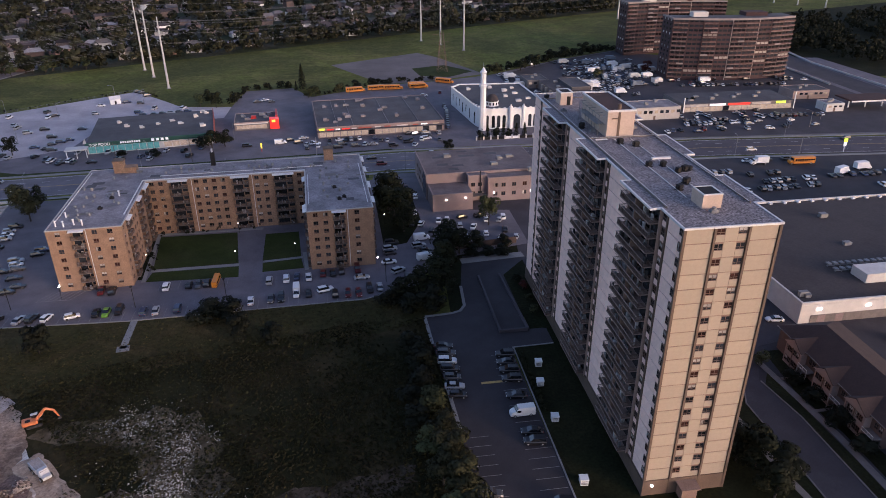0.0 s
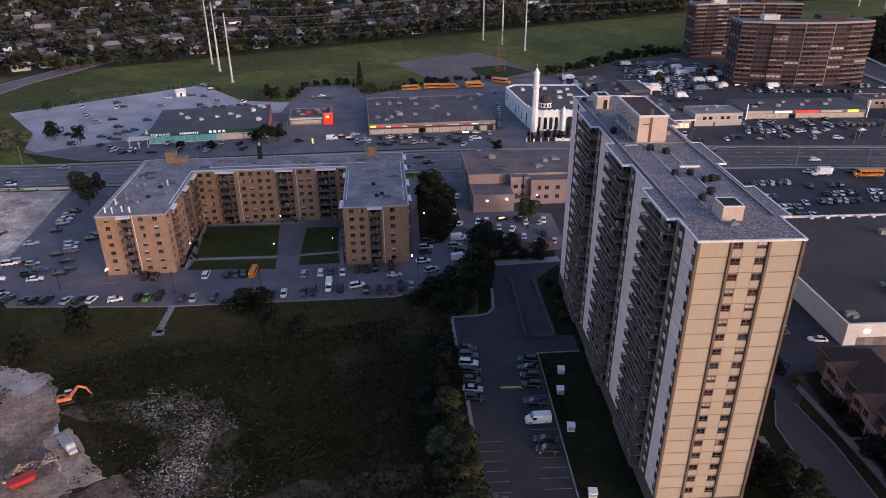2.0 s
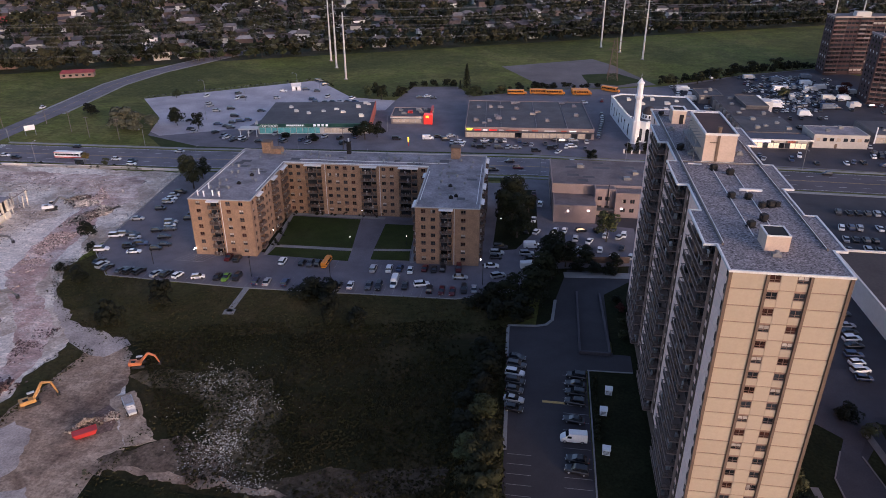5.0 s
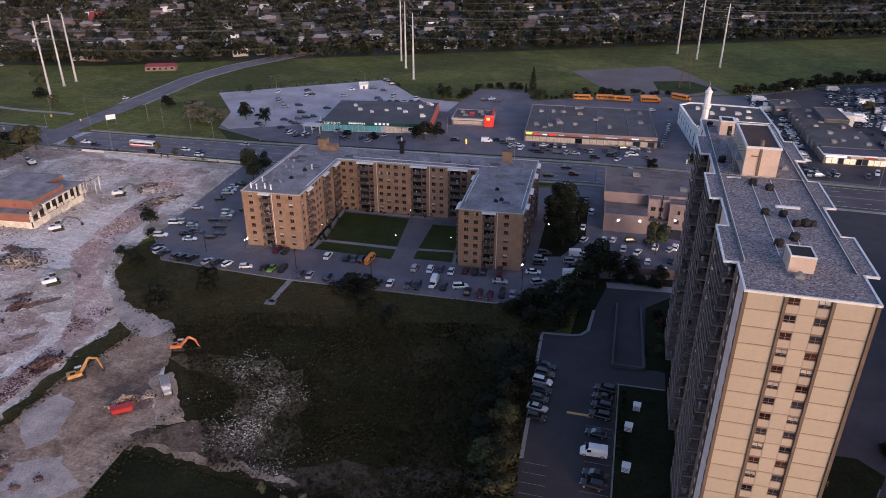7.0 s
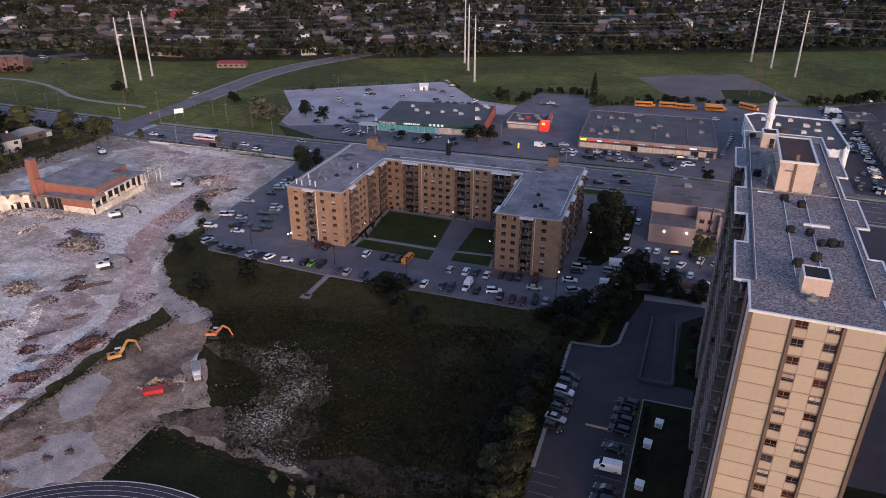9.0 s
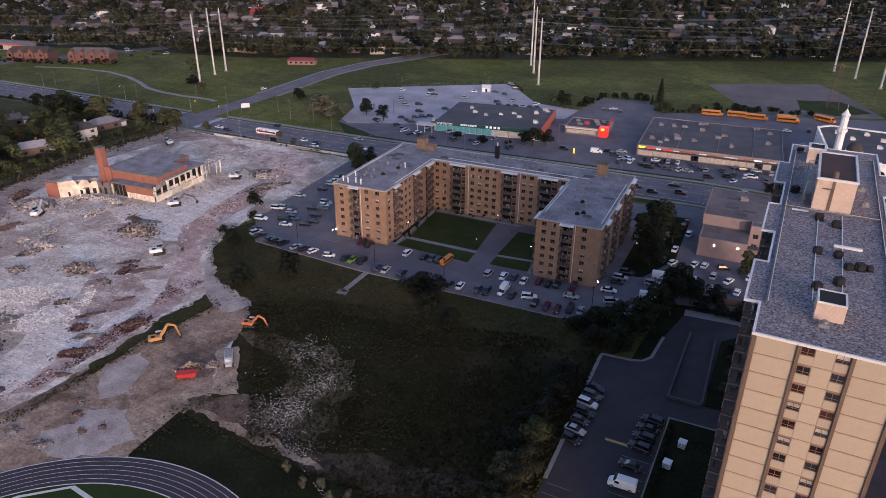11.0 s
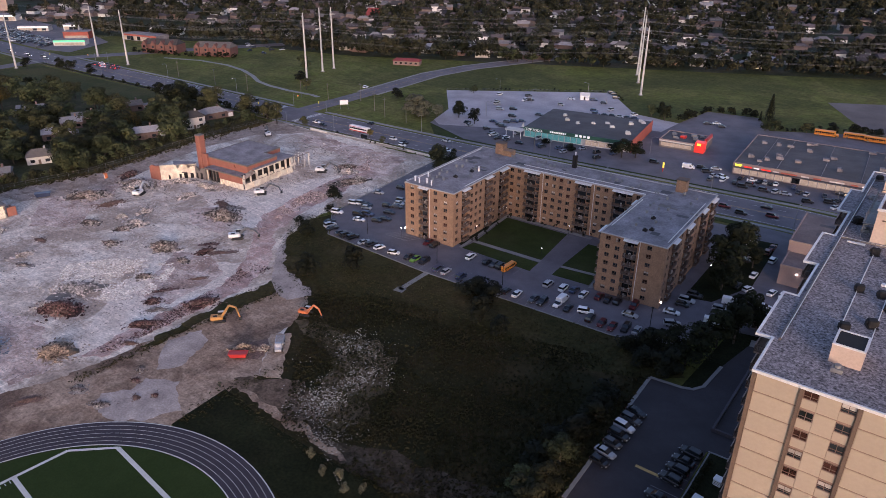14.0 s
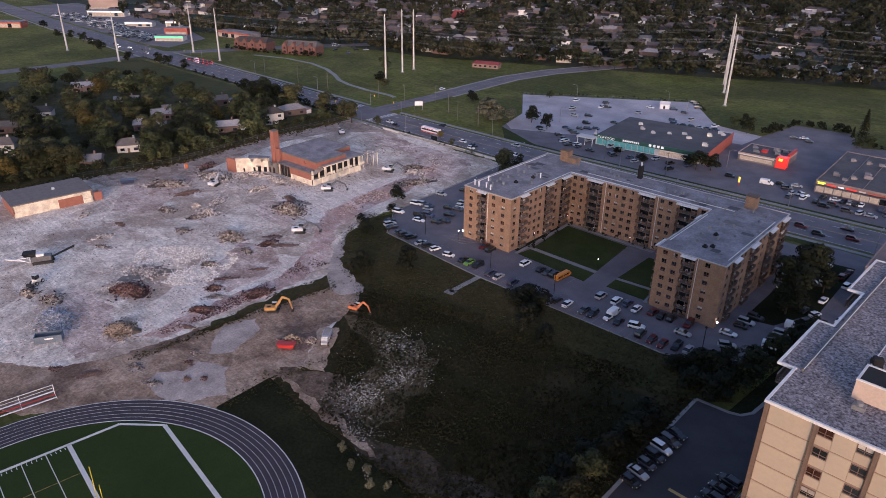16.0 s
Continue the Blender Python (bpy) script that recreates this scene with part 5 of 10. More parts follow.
fm.cyl(0, 0, 0, 0.5, 0.32, n=8).cyl(0, 0, 0.5, 0.85, 0.5, 0.3, n=8)
uvent = fm.mesh("roof_vent", M["pole"])
fm = Form()
fm.cyl(0, 0, 0, 1.5, 0.22, n=8).cyl(0, 0, 1.5, 1.75, 0.32, n=8)
upipe = fm.mesh("vent_pipe", M["white"])
rr = random.Random(71)
for x0, x1, y0, y1, k in ((XA + 2, XB - 2, 4, YD - 4, 26), (XB, XC, YB + 2, YD - 2, 26), (XC + 2, XD - 2, 4, YD - 4, 20)):
    for i in range(k):
        x, y = rr.uniform(x0, x1), rr.uniform(y0, y1)
        if i % 3 == 0:
            part("roof_patch", Form().box(x, x + rr.uniform(1.5, 5), y, y + rr.uniform(1, 3), UTOP, UTOP + 0.012 + 0.002 * (i % 5)), "roofdark" if i % 2 else "soffit", roof, "patched roof felt")
        else:
            again("roof_vent", uvent, block, pose(x, y, UTOP) @ Matrix.Scale(rr.uniform(0.7, 1.3), 4))
for x, y in ((XC + 10, 8), (XC + 11.5, 9.5), (XC + 9, 18), (XA + 11, 14), (XA + 12.5, 22)):
    part("roof_fan", Form().box(x - 0.6, x + 0.6, y - 0.5, y + 0.5, UTOP, UTOP + 0.55).cyl(x, y, UTOP + 0.55, UTOP + 0.9, 0.35, n=8), "black", roof)
inv = ublock_m.inverted()
for x, y in ((-82, 211.9), (-79.6, 211.3), (-78.6, 193.9), (-80.0, 190.4), (-74.9, 191.1), (-77, 188.1), (-75.5, 220.9), (-9.6, 211.5), (-6.5, 210.4), (-7.0, 194.4), (-4.0, 193.1), (-5.5, 202.7), (-55, 224), (-30, 226)):
    q = inv @ Vector((x, y, 0))
    again("roof_vent", uvent, block, pose(q.x, q.y, UTOP))
for x, y in ((-42.6, 3.0), (-40.4, 2.4), (-38.0, 3.4), (-35.6, 2.6), (-30.4, 24.0), (-41.5, 9.0)):
    again("vent_pipe", upipe, block, pose(x, y, UTOP))
tagged(part("balcony_clutter", upale, CLUT_PALE), "pale laundry and boxes on the brick block's balconies", "clutter", kind="stuff")
tagged(part("balcony_clutter", uclut, CLUT), "chairs and boxes on the brick block's balconies", "clutter", kind="stuff")


# ---- shops, mosque, plaza, stores and flats round about ----
def roof_units(parent, roof_z, spots, seed, material="pole"):
    r = random.Random(seed)
    for x, y in spots:
        w, d, h = 1.2 + r.random() * 1.2, 1.0 + r.random() * 1.0, 0.8 + r.random() * 0.7
        f = Form()
        f.box(x, x + w, y, y + d, roof_z, roof_z + h).box(x - 0.1, x + w + 0.1, y - 0.1, y + d + 0.1, roof_z + h, roof_z + h + 0.08).box(x + w, x + w + 0.7, y + d * 0.3, y + d * 0.7, roof_z, roof_z + h * 0.7)
        part("roof_unit", f, material, parent)


def parapet(parent, w, d, z, material, name="parapet", t=0.3, h=0.35):
    f = Form()
    f.box(-0.05, w + 0.05, -0.05, t, z - 0.3, z + h).box(-0.05, w + 0.05, d - t, d + 0.05, z - 0.3, z + h).box(-0.05, t, t, d - t, z - 0.3, z + h).box(w - t, w + 0.05, t, d - t, z - 0.3, z + h)
    return part(name, f, material, parent)


def shop_front(parent, u0, u1, y, z0, z1, step=3.2, seed=1, lit=0.6, material="shop"):
    """Separate glazed shop bays along -y, with mullions between."""
    r = random.Random(seed)
    u = u0
    while u < u1 - 1.0:
        w = min(step, u1 - u)
        f = Form().box(u + 0.12, u + w - 0.12, y - 0.06, y - 0.01, z0, z1)
        g = part("shop_window", f, material if r.random() < lit else "glass", parent)
        part("mullion", Form().box(u, u + 0.12, y - 0.14, y, z0, z1 + 0.1), "winframe", parent)
        u += w


def words(parent, text, size, m, material, name="sign_lettering"):
    cu = bpy.data.curves.new(name, "FONT")
    cu.body, cu.size, cu.extrude, cu.align_x = text, size, 0.04, "LEFT"
    cu.materials.append(M[material])
    ob = new(name, cu)
    ob.parent = parent
    ob.matrix_basis = m
    return ob


# supermarket
st = thing("supermarket", "long supermarket with a green fascia and a red end wall", "supermarket", pose(-113.5, 309.4, 0, 0, 0, 9.0))
part("wall", Form().box(0, 54, 0, 43, 0, 4.6), "offwhite", st)
part("end_wall", Form().box(54.0, 54.3, -0.2, 43.2, 0, 5.6), "redwall", st, "bare red end wall")
part("roof", Form().box(0.2, 53.9, 0.2, 42.8, 4.6, 5.0), "roofdark", st, "dark patched flat roof")
part("fascia", Form().box(-0.4, 54, -0.5, 0.0, 3.4, 5.2), "green", st, "dark green shop fascia")
shop_front(st, 0.6, 30, 0.0, 0.4, 3.2, 3.0, 3, 1.0, "teal")
shop_front(st, 32, 53, 0.0, 0.6, 2.8, 3.4, 4, 0.8)
f = Form().box(-8.0, 1.0, -5.5, -0.2, 3.6, 4.1)
c = part("canopy", f, "offwhite", st, "white entrance canopy")
for x in (-7.4, -3.5, 0.4):
    part("post", Form().cyl(x, -5.0, 0, 3.6, 0.18, n=8), "white", c)
f = Form()
f.add([(-1.2, -0.6, 5.0), (0.0, -0.6, 7.4), (0.4, -0.6, 5.0), (-1.2, -0.2, 5.0), (0.0, -0.2, 7.4), (0.4, -0.2, 5.0)], [(0, 2, 1), (3, 4, 5), (0, 1, 4, 3), (1, 2, 5, 4), (0, 3, 5, 2)])
part("sign_fin", f, "offwhite", st)
words(st, "TOP FOOD", 1.7, pose(1.2, -0.56, 3.6, 90, 0, 0), "whitesign")
f = Form()
for i in range(9):
    f.box(14.0 + i * 0.95, 14.65 + i * 0.95, -0.6, -0.5, 4.0, 4.8)
part("sign_bars", f, "whitesign", st)
f = Form()
for i in range(4):
    f.box(27.0 + i * 2.0, 28.2 + i * 2.0, -0.6, -0.5, 3.9, 5.0)
part("sign_bars", f, "whitesign", st)
roof_units(st, 5.0, ((14, 22), (21, 18), (28, 22), (34, 26), (38, 20), (45, 30), (48, 12), (10, 30), (50, 36), (48, 38)), 7, "offwhite")

# small restaurant with a red mansard corner
rs = thing("restaurant", "small flat-roofed restaurant with red and white trim", "restaurant", pose(-53.5, 336.5, 0, 0, 0, 5.0))
part("wall", Form().box(0, 21, 0, 18, 0, 3.4), "soffit", rs)
part("roof", Form().box(0.3, 20.7, 0.3, 17.7, 3.4, 3.7), "roofdark", rs)
parapet(rs, 21, 18, 3.7, "pinkstucco", h=0.3)
part("sign_tower", Form().soft(16.8, 21.3, -0.5, 4.0, 0, 4.9, 0.15), "redsign", rs, "lit red corner box with a plain yellow shape")
f = Form().box(17.9, 19.6, -0.58, -0.5, 3.4, 4.6)
part("emblem", f, "yellowsign", rs)
part("roof_screen", Form().box(8, 10.5, 7, 9.5, 3.7, 4.9), "red", rs, "red roof screen")
part("roof_screen", Form().box(19.8, 20.8, 6, 18, 3.7, 5.3), "red", rs)
part("fascia_band", Form().box(-0.1, 16, -0.12, 0.0, 3.0, 3.5), "offwhite", rs)
shop_front(rs, 1, 15.5, 0.0, 0.8, 2.5, 2.9, 9, 1.0)
roof_units(rs, 3.7, ((3, 11), (5, 5), (12, 12), (14, 7), (16, 13)), 8)
sg = thing("pylon_sign", "tall lit yellow roadside sign on a post", "roadside sign", pose(-37.6, 300.9, 0) @ Matrix.Scale(0.62, 4))
part("post", Form().box(-0.25, 0.25, -0.2, 0.2, 0, 6.2), "red", sg)
part("sign_face", Form().soft(-0.6, 0.6, -0.25, 0.25, 3.0, 6.8, 0.1), "yellowsign", sg)

# strip mall
sm = thing("strip_mall", "long brick strip mall with lit shop signs", "strip mall", pose(-13.2, 318.2, 0, 0, 0, 4.2))
part("wall", Form().box(0, 61, 0, 52, 0, 4.6), "plazawall", sm)
part("roof", Form().box(0.3, 60.7, 0.3, 51.7, 4.6, 4.9), "roofdark", sm, "dark stained flat roof")
parapet(sm, 61, 52, 4.9, "plazawall", h=0.3)
part("awning", Form().box(-0.3, 61.3, -1.8, 0.0, 3.2, 3.5), "roofdark", sm)
shop_front(sm, 0.6, 60.4, 0.0, 0.4, 3.0, 3.3, 12, 0.75)
for u0, u1, mt in ((0.6, 3.6, "limesign"), (0.8, 3.2, "yellowsign"), (4.4, 7.6, "redsign"), (8.4, 10.6, "whitesign"), (11.4, 15.2, "redsign"), (16.0, 18.4, "offwhite"), (19.2, 25.4, "redwall"), (27.0, 30.0, "offwhite"), (31.6, 34.6, "redwall"), (37.6, 43.0, "offwhite"), (45.4, 48.0, "redwall"), (49.4, 52.6, "whitesign"), (55.4, 58.4, "shop")):
    z0 = 3.6 if mt != "limesign" else 4.2
    part("shop_sign", Form().box(u0, u1, -0.25, 0.0, z0, z0 + (0.55 if mt != "limesign" else 0.35)), mt, sm)
for i in range(19):
    part("awning_post", Form().box(0.5 + i * 3.3, 0.7 + i * 3.3, -1.7, -1.5, 0, 3.2), "soffit", sm)
for u in (9.5, 17, 34, 48.5):
    part("dividing_curb", Form().box(u, u + 0.15, 0.4, 51, 4.9, 5.1), "roofgrey", sm)
rr = random.Random(31)
roof_units(sm, 4.9, [(3 + rr.random() * 54, 6 + rr.random() * 42) for _ in range(18)], 11, "roofgrey")

# mosque
mq = thing("mosque", "white mosque with arched windows, dark dome and minaret", "mosque", pose(62.6, 321.0, 0, 0, 0, 1.0))
MQ = [(0.8, 12.0), (1.9, 5.0), (4.4, 1.6), (8.0, 0.0), (34.0, 0.0), (36.6, 3.0), (37.4, 9.0), (36.0, 53.0), (2.0, 56.0), (-3.2, 50.0)]
part("wall", Form().prism(MQ, 0, 9.2), "white", mq)
f = Form()
cx, cy = 17.0, 26.0
rim_out = [(x + (x - cx) * 0.006, y + (y - cy) * 0.006) for x, y in MQ]
rim_in = [(x - (x - cx) * 0.03, y - (y - cy) * 0.03) for x, y in MQ]
f.prism(rim_in, 9.2, 9.35)
part("roof", f, "roofdark", mq, "dark grey flat roof")
f = Form()
for i in range(len(MQ)):
    j = (i + 1) % len(MQ)
    f.prism([rim_out[i], rim_out[j], rim_in[j], rim_in[i]], 9.2, 9.9)
part("parapet", f, "white", mq)
for (x0, y0), (x1, y1) in ((MQ[9], MQ[0]), (MQ[3], MQ[4]), (MQ[0], MQ[2])):
    k = int(math.hypot(x1 - x0, y1 - y0) / 2.6)
    for i in range(k):
        x, y = x0 + (x1 - x0) * (i + 0.5) / k, y0 + (y1 - y0) * (i + 0.5) / k
        part("merlon", Form().box(x - 0.45, x + 0.45, y - 0.2, y + 0.4, 9.9, 10.35), "white", mq)
part("drum", Form().cyl(10.4, 9.6, 9.2, 11.6, 3.3, n=24), "white", mq)
part("dome", Form().loft([[(10.4 + 3.1 * math.cos(a) * math.cos(e), 9.6 + 3.1 * math.sin(a) * math.cos(e), 11.6 + 3.4 * math.sin(e)) for a in [i * math.pi / 12 for i in range(24)]] for e in [0, 0.25, 0.5, 0.75, 1.0, 1.25, 1.45]]), "bigroof", mq, "dark metal dome")
for i in range(6):
    a = -2.6 + i * 0.5
    part("drum_window", Form().box(-0.35, 0.35, -0.06, 0.06, 0, 1.3), "glass", mq).matrix_basis = pose(10.4 + 3.3 * math.cos(a), 9.6 + 3.3 * math.sin(a), 9.9, 0, 0, math.degrees(a) + 90)


def arch(parent, m, w, h, material="glass"):
    pts = [(-w / 2, 0), (w / 2, 0)] + [(w / 2 * math.cos(a), h - w / 2 + w / 2 * math.sin(a)) for a in [i * math.pi / 8 for i in range(9)]]
    f = Form()
    f.loft([[m @ Vector((x, 0.1, z)) for x, z in pts], [m @ Vector((x, -0.08, z)) for x, z in pts]])
    part("arched_window", f, material, parent)
    f = Form()
    f.tube(m @ Vector((-w / 2 - 0.1, -0.05, 0)), m @ Vector((-w / 2 - 0.1, -0.05, h - w / 2)), 0.1, 5).tube(m @ Vector((w / 2 + 0.1, -0.05, 0)), m @ Vector((w / 2 + 0.1, -0.05, h - w / 2)), 0.1, 5)
    part("arch_column", f, "white", parent)


for x in (9.0, 11.7, 14.4, 27.4, 30.0, 32.6):
    arch(mq, pose(x, 0, 0.6), 1.6, 6.0)
arch(mq, pose(20.6, -0.9, 0.1), 3.4, 7.0)
f = Form()
f.box(17.6, 23.6, -0.85, 0, 0, 9.6)
part("portal", f, "white", mq, "white entrance portal")
for x in (17.4, 23.8, 34.4):
    t_ = part("turret", Form().loft([[(x + r * math.cos(a), -0.9 + r * math.sin(a), z) for a in [i * math.pi / 4 for i in range(8)]] for r, z in ((0.75, 0), (0.75, 10.4), (0.95, 10.5), (0.95, 10.9), (0.5, 11.2), (0.1, 12.2))]), "white", mq)
for k, (i, j) in enumerate(((0, 1), (1, 2), (2, 3))):
    (x0, y0), (x1, y1) = MQ[i], MQ[j]
    arch(mq, pose((x0 + x1) / 2, (y0 + y1) / 2, 0.8, 0, 0, math.degrees(math.atan2(y1 - y0, x1 - x0))), 1.4, 5.8)
for i in range(6):
    k = (i + 0.7) / 6.4
    arch(mq, pose(0.8 - 4.0 * k, 12 + 38 * k, 3.4 if i % 2 else 1.6, 0, 0, -84), 1.2, 3.6 if i % 2 else 5.0)
mn = part("minaret", Form().loft([[(r * math.cos(a) + 3.4, r * math.sin(a) - 1.0, z) for a in [i * math.pi / 4 for i in range(8)]] for r, z in ((1.9, 0), (1.9, 10.4), (1.5, 11.2), (1.45, 20.6), (1.95, 21.4), (1.95, 22.4), (1.4, 22.6), (1.35, 27.4), (1.6, 27.8), (1.6, 28.4), (1.2, 28.6), (0.15, 30.4))]), "white", mq, "slender white minaret with a gallery")
part("finial", Form().cyl(3.4, -1.0, 30.4, 32.2, 0.08, n=6), "steel", mn)
roof_units(mq, 9.35, ((20, 24), (26, 30), (10, 34), (28, 42), (16, 44), (30, 18), (4, 42), (22, 36), (24, 14)), 13, "offwhite")
# low white front wall with piers before the mosque
fw = thing("garden_wall", "low white front wall with dark railings and piers", "wall", pose(60.0, 303.6, 0, 0, 0, 1.0))
for i in range(10):
    x = i * 3.4
    part("pier", Form().box(x - 0.3, x + 0.3, -0.3, 0.3, 0, 1.8).box(x - 0.38, x + 0.38, -0.38, 0.38, 1.8, 1.95), "offwhite", fw)
    if i < 9:
        part("railing", Form().box(x + 0.3, x + 3.1, -0.05, 0.05, 0.15, 1.4), "white" if i in (4, 5) else "black", fw)

# office plaza
pz = thing("office_plaza", "pinkish stucco office plaza with a stepped roof", "office building", pose(28.2, 222, 0, 0, 0, 2.0))
for nm, bx, z in (("wall", (0, 44, 12, 40), 9.6), ("front_block", (0.5, 15, 0, 12), 6.2), ("middle_block", (15, 22, 8, 12), 9.6), ("rear_block", (22, 44, 6, 12), 9.0)):
    x0, x1, y0, y1 = bx
    part(nm, Form().box(x0, x1, y0, y1, 0, z), "plazawall", pz)
    part("roof", Form().box(x0 + 0.3, x1 - 0.3, y0 + 0.3, y1 - 0.3, z, z + 0.1), "plazaroof", pz)
    f = Form().box(x0 - 0.1, x1 + 0.1, y0 - 0.1, y0 + 0.3, z - 0.4, z + 0.35).box(x0 - 0.1, x0 + 0.3, y0 + 0.3, y1 + 0.1, z - 0.4, z + 0.35)
    part("parapet", f, "plazawall", pz)
pw = window_meshes(1.6, 1.5, (0.5,))
for z in (2.2, 5.6):
    for u in (16, 18.6):
        put_window(pz, pw, pose(u, 8.0, z), rng)
    for u in (24, 27, 31, 35, 39):
        put_window(pz, pw, pose(u, 6.0, z), rng)
    for v in (16, 20, 24, 28, 32):
        put_window(pz, pw, pose(0, v + 1.6, z, 0, 0, -90), rng)
part("glass_corner", Form().box(-0.08, 0.0, 13, 19, 0.6, 9.0), "glass", pz, "dark glazed corner")
part("canopy", Form().box(15, 22, 5.5, 8, 2.6, 2.9), "roofdark", pz)
rr = random.Random(19)
for i in range(7):
    x, y = rr.uniform(2, 38), rr.uniform(14, 36)
    part("roof_stain", Form().box(x, x + rr.uniform(3, 7), y, y + rr.uniform(1.5, 3), 9.7, 9.712 + 0.002 * i), "roofdark", pz, "dark damp patch")
for x, y, z in ((5, -0.15, 4.2), (12, -0.15, 4.6), (24, 5.85, 3.4), (38, 5.85, 3.2)):
    part("wall_lamp", Form().soft(x, x + 0.6, y - 0.25, y + 0.1, z, z + 0.4, 0.06), "lamp", pz)
part("flue_pipe", Form().cyl(19.5, 7.7, 0, 11.6, 0.16, n=8), "black", pz)
roof_units(pz, 9.7, ((30, 24), (34, 26), (26, 18), (10, 30), (38, 9)), 14)

# big-box store
bb = thing("big_box_store", "large low store with a dark stained roof and white walls", "store", pose(112.4, 134, 0, 0, 0, 0.6))
part("wall", Form().box(0, 150, 0, 65, 0, 5.6), "offwhite", bb)
part("wall_base", Form().box(3.2, 150, -0.12, -0.004, 0, 2.5), "soffit", bb, "grey painted wall base")
part("roof", Form().box(0.5, 149.5, 0.5, 64.5, 5.6, 5.75), "bigroof", bb, "wide dark stained roof")
parapet(bb, 150, 65, 6.0, "offwhite", h=0.4, t=0.5)
f = Form()
for i in range(24):
    f.box(25 + i * 5.2, 26.0 + i * 5.2, 63.2, 64.6, 5.7, 6.3)
part("roof_brace", f, "white", bb)
part("roof_house", Form().box(24, 66, 8, 14, 5.75, 8.4), "offwhite", bb, "long white plant house on the roof")
f = Form()
for r in range(2):
    for i in range(10):
        x, y = 20 + i * 2.0, 15.0 + r * 3.2
        part("condenser", Form().soft(x, x + 1.2, y, y + 1.4, 6.4, 6.8, 0.06), "pole", bb)
        f.box(x + 0.1, x + 0.2, y + 0.1, y + 0.2, 5.75, 6.4).box(x + 1.0, x + 1.1, y + 1.2, y + 1.3, 5.75, 6.4)
    f.box(19.6, 41, 14.9 + r * 3.2, 15.1 + r * 3.2, 6.2, 6.35)
part("condenser_rack", f, "pole", bb, "steel rack under the roof condensers")
for x in (4.5, 18.5, 40):
    part("wall_lamp", Form().soft(x, x + 1.4, -0.3, 0.0, 4.0, 4.5, 0.08), "lamp", bb)
roof_units(bb, 5.75, ((2, 4), (3.2, 3.2), (40, 50), (60, 40), (34, 30)), 15)
for x in (5.2, 10.4):
    part("loading_door", Form().box(x, x + 2.2, -0.18, -0.12, 0, 2.3), "plazawall", bb)


# curved brick apartment slabs
def slab_block(m, length, depth, floors, label, bend, seed):
    t = thing("apartment_slab", label, "apartment block", m)
    h = floors * 2.7 + 1.5
    r = random.Random(seed)
    n = 9
    pts = [(length * i / n, bend * (1 - (2 * i / n - 1) ** 2)) for i in range(n + 1)]
    front = [(x, -b) for x, b in pts]
    f = Form()
    f.prism(front + [(x, depth - b) for x, b in reversed(pts)], 0, h)
    part("wall", f, "redbrick", t)
    f = Form()
    f.prism([(x, y + 0.4) for x, y in front] + [(x, depth - b - 0.4) for x, b in reversed(pts)], h, h + 0.15)
    part("roof", f, "roofdark", t)
    f = Form()
    for (xa, ya), (xb, yb) in zip(front, front[1:]):
        f.prism([(xa, ya - 0.3), (xb, yb - 0.3), (xb, yb + 0.4), (xa, ya + 0.4)], h - 0.6, h + 0.5)
    f.box(-0.3, 0.4, 0, depth, h - 0.6, h + 0.5)
    part("parapet", f, "slabedge", t)
    part("plant_room", Form().box(length * 0.18, length * 0.3, 4, 10, h, h + 3), "offwhite", t)
    part("plant_room", Form().box(length * 0.62, length * 0.8, 5, depth - 3, h, h + 2.4), "redbrick", t)
    for i in range(n):
        (xa, ya), (xb, yb) = front[i], front[i + 1]
        ang = math.degrees(math.atan2(yb - ya, xb - xa))
        seg = math.hypot(xb - xa, yb - ya)
        fm = pose(xa, ya, 0, 0, 0, ang)
        balcony = i not in (1, 3, 6)
        for k in range(floors):
            z = 1.6 + k * 2.7
            f = Form()
            if balcony:
                for p in (0.25, seg * 0.5 + 0.1):
                    w = seg * 0.5 - 0.5
                    f.add([fm @ Vector(q) for q in ((p, -1.3, z), (p + w, -1.3, z), (p + w, 0, z), (p, 0, z), (p, -1.3, z + 0.16), (p + w, -1.3, z + 0.16), (p + w, 0, z + 0.16), (p, 0, z + 0.16))], [(3, 2, 1, 0), (4, 5, 6, 7), (0, 1, 5, 4), (1, 2, 6, 5), (3, 0, 4, 7)])
                    g = Form()
                    g.add([fm @ Vector(q) for q in ((p, -1.32, z + 0.16), (p + w, -1.32, z + 0.16), (p + w, -1.32, z + 1.0), (p, -1.32, z + 1.0), (p, -1.27, z + 0.16), (p + w, -1.27, z + 0.16), (p + w, -1.27, z + 1.0), (p, -1.27, z + 1.0))], [(0, 1, 2, 3), (7, 6, 5, 4), (3, 2, 6, 7)])
                    part("balcony_rail", g, "slabbrick" if r.random() < 0.93 else "slabedge", t)
                part("balcony", f, "slabedge", t)
            f = Form()
            for p in (seg * 0.06, seg * 0.38, seg * 0.7):
                w = seg * 0.27
                f.add([fm @ Vector(q) for q in ((p, -0.06, z + 0.8), (p + w, -0.06, z + 0.8), (p + w, -0.06, z + 2.1), (p, -0.06, z + 2.1), (p, 0.02, z + 0.8), (p + w, 0.02, z + 0.8), (p + w, 0.02, z + 2.1), (p, 0.02, z + 2.1))], [(0, 1, 2, 3), (4, 5, 1, 0), (5, 6, 2, 1), (3, 2, 6, 7), (4, 0, 3, 7)])
            part("window_row", f, "glass" if r.random() < 0.94 else "curtain", t)
    for i in range(0, n + 1, 2):
        x, y = front[i]
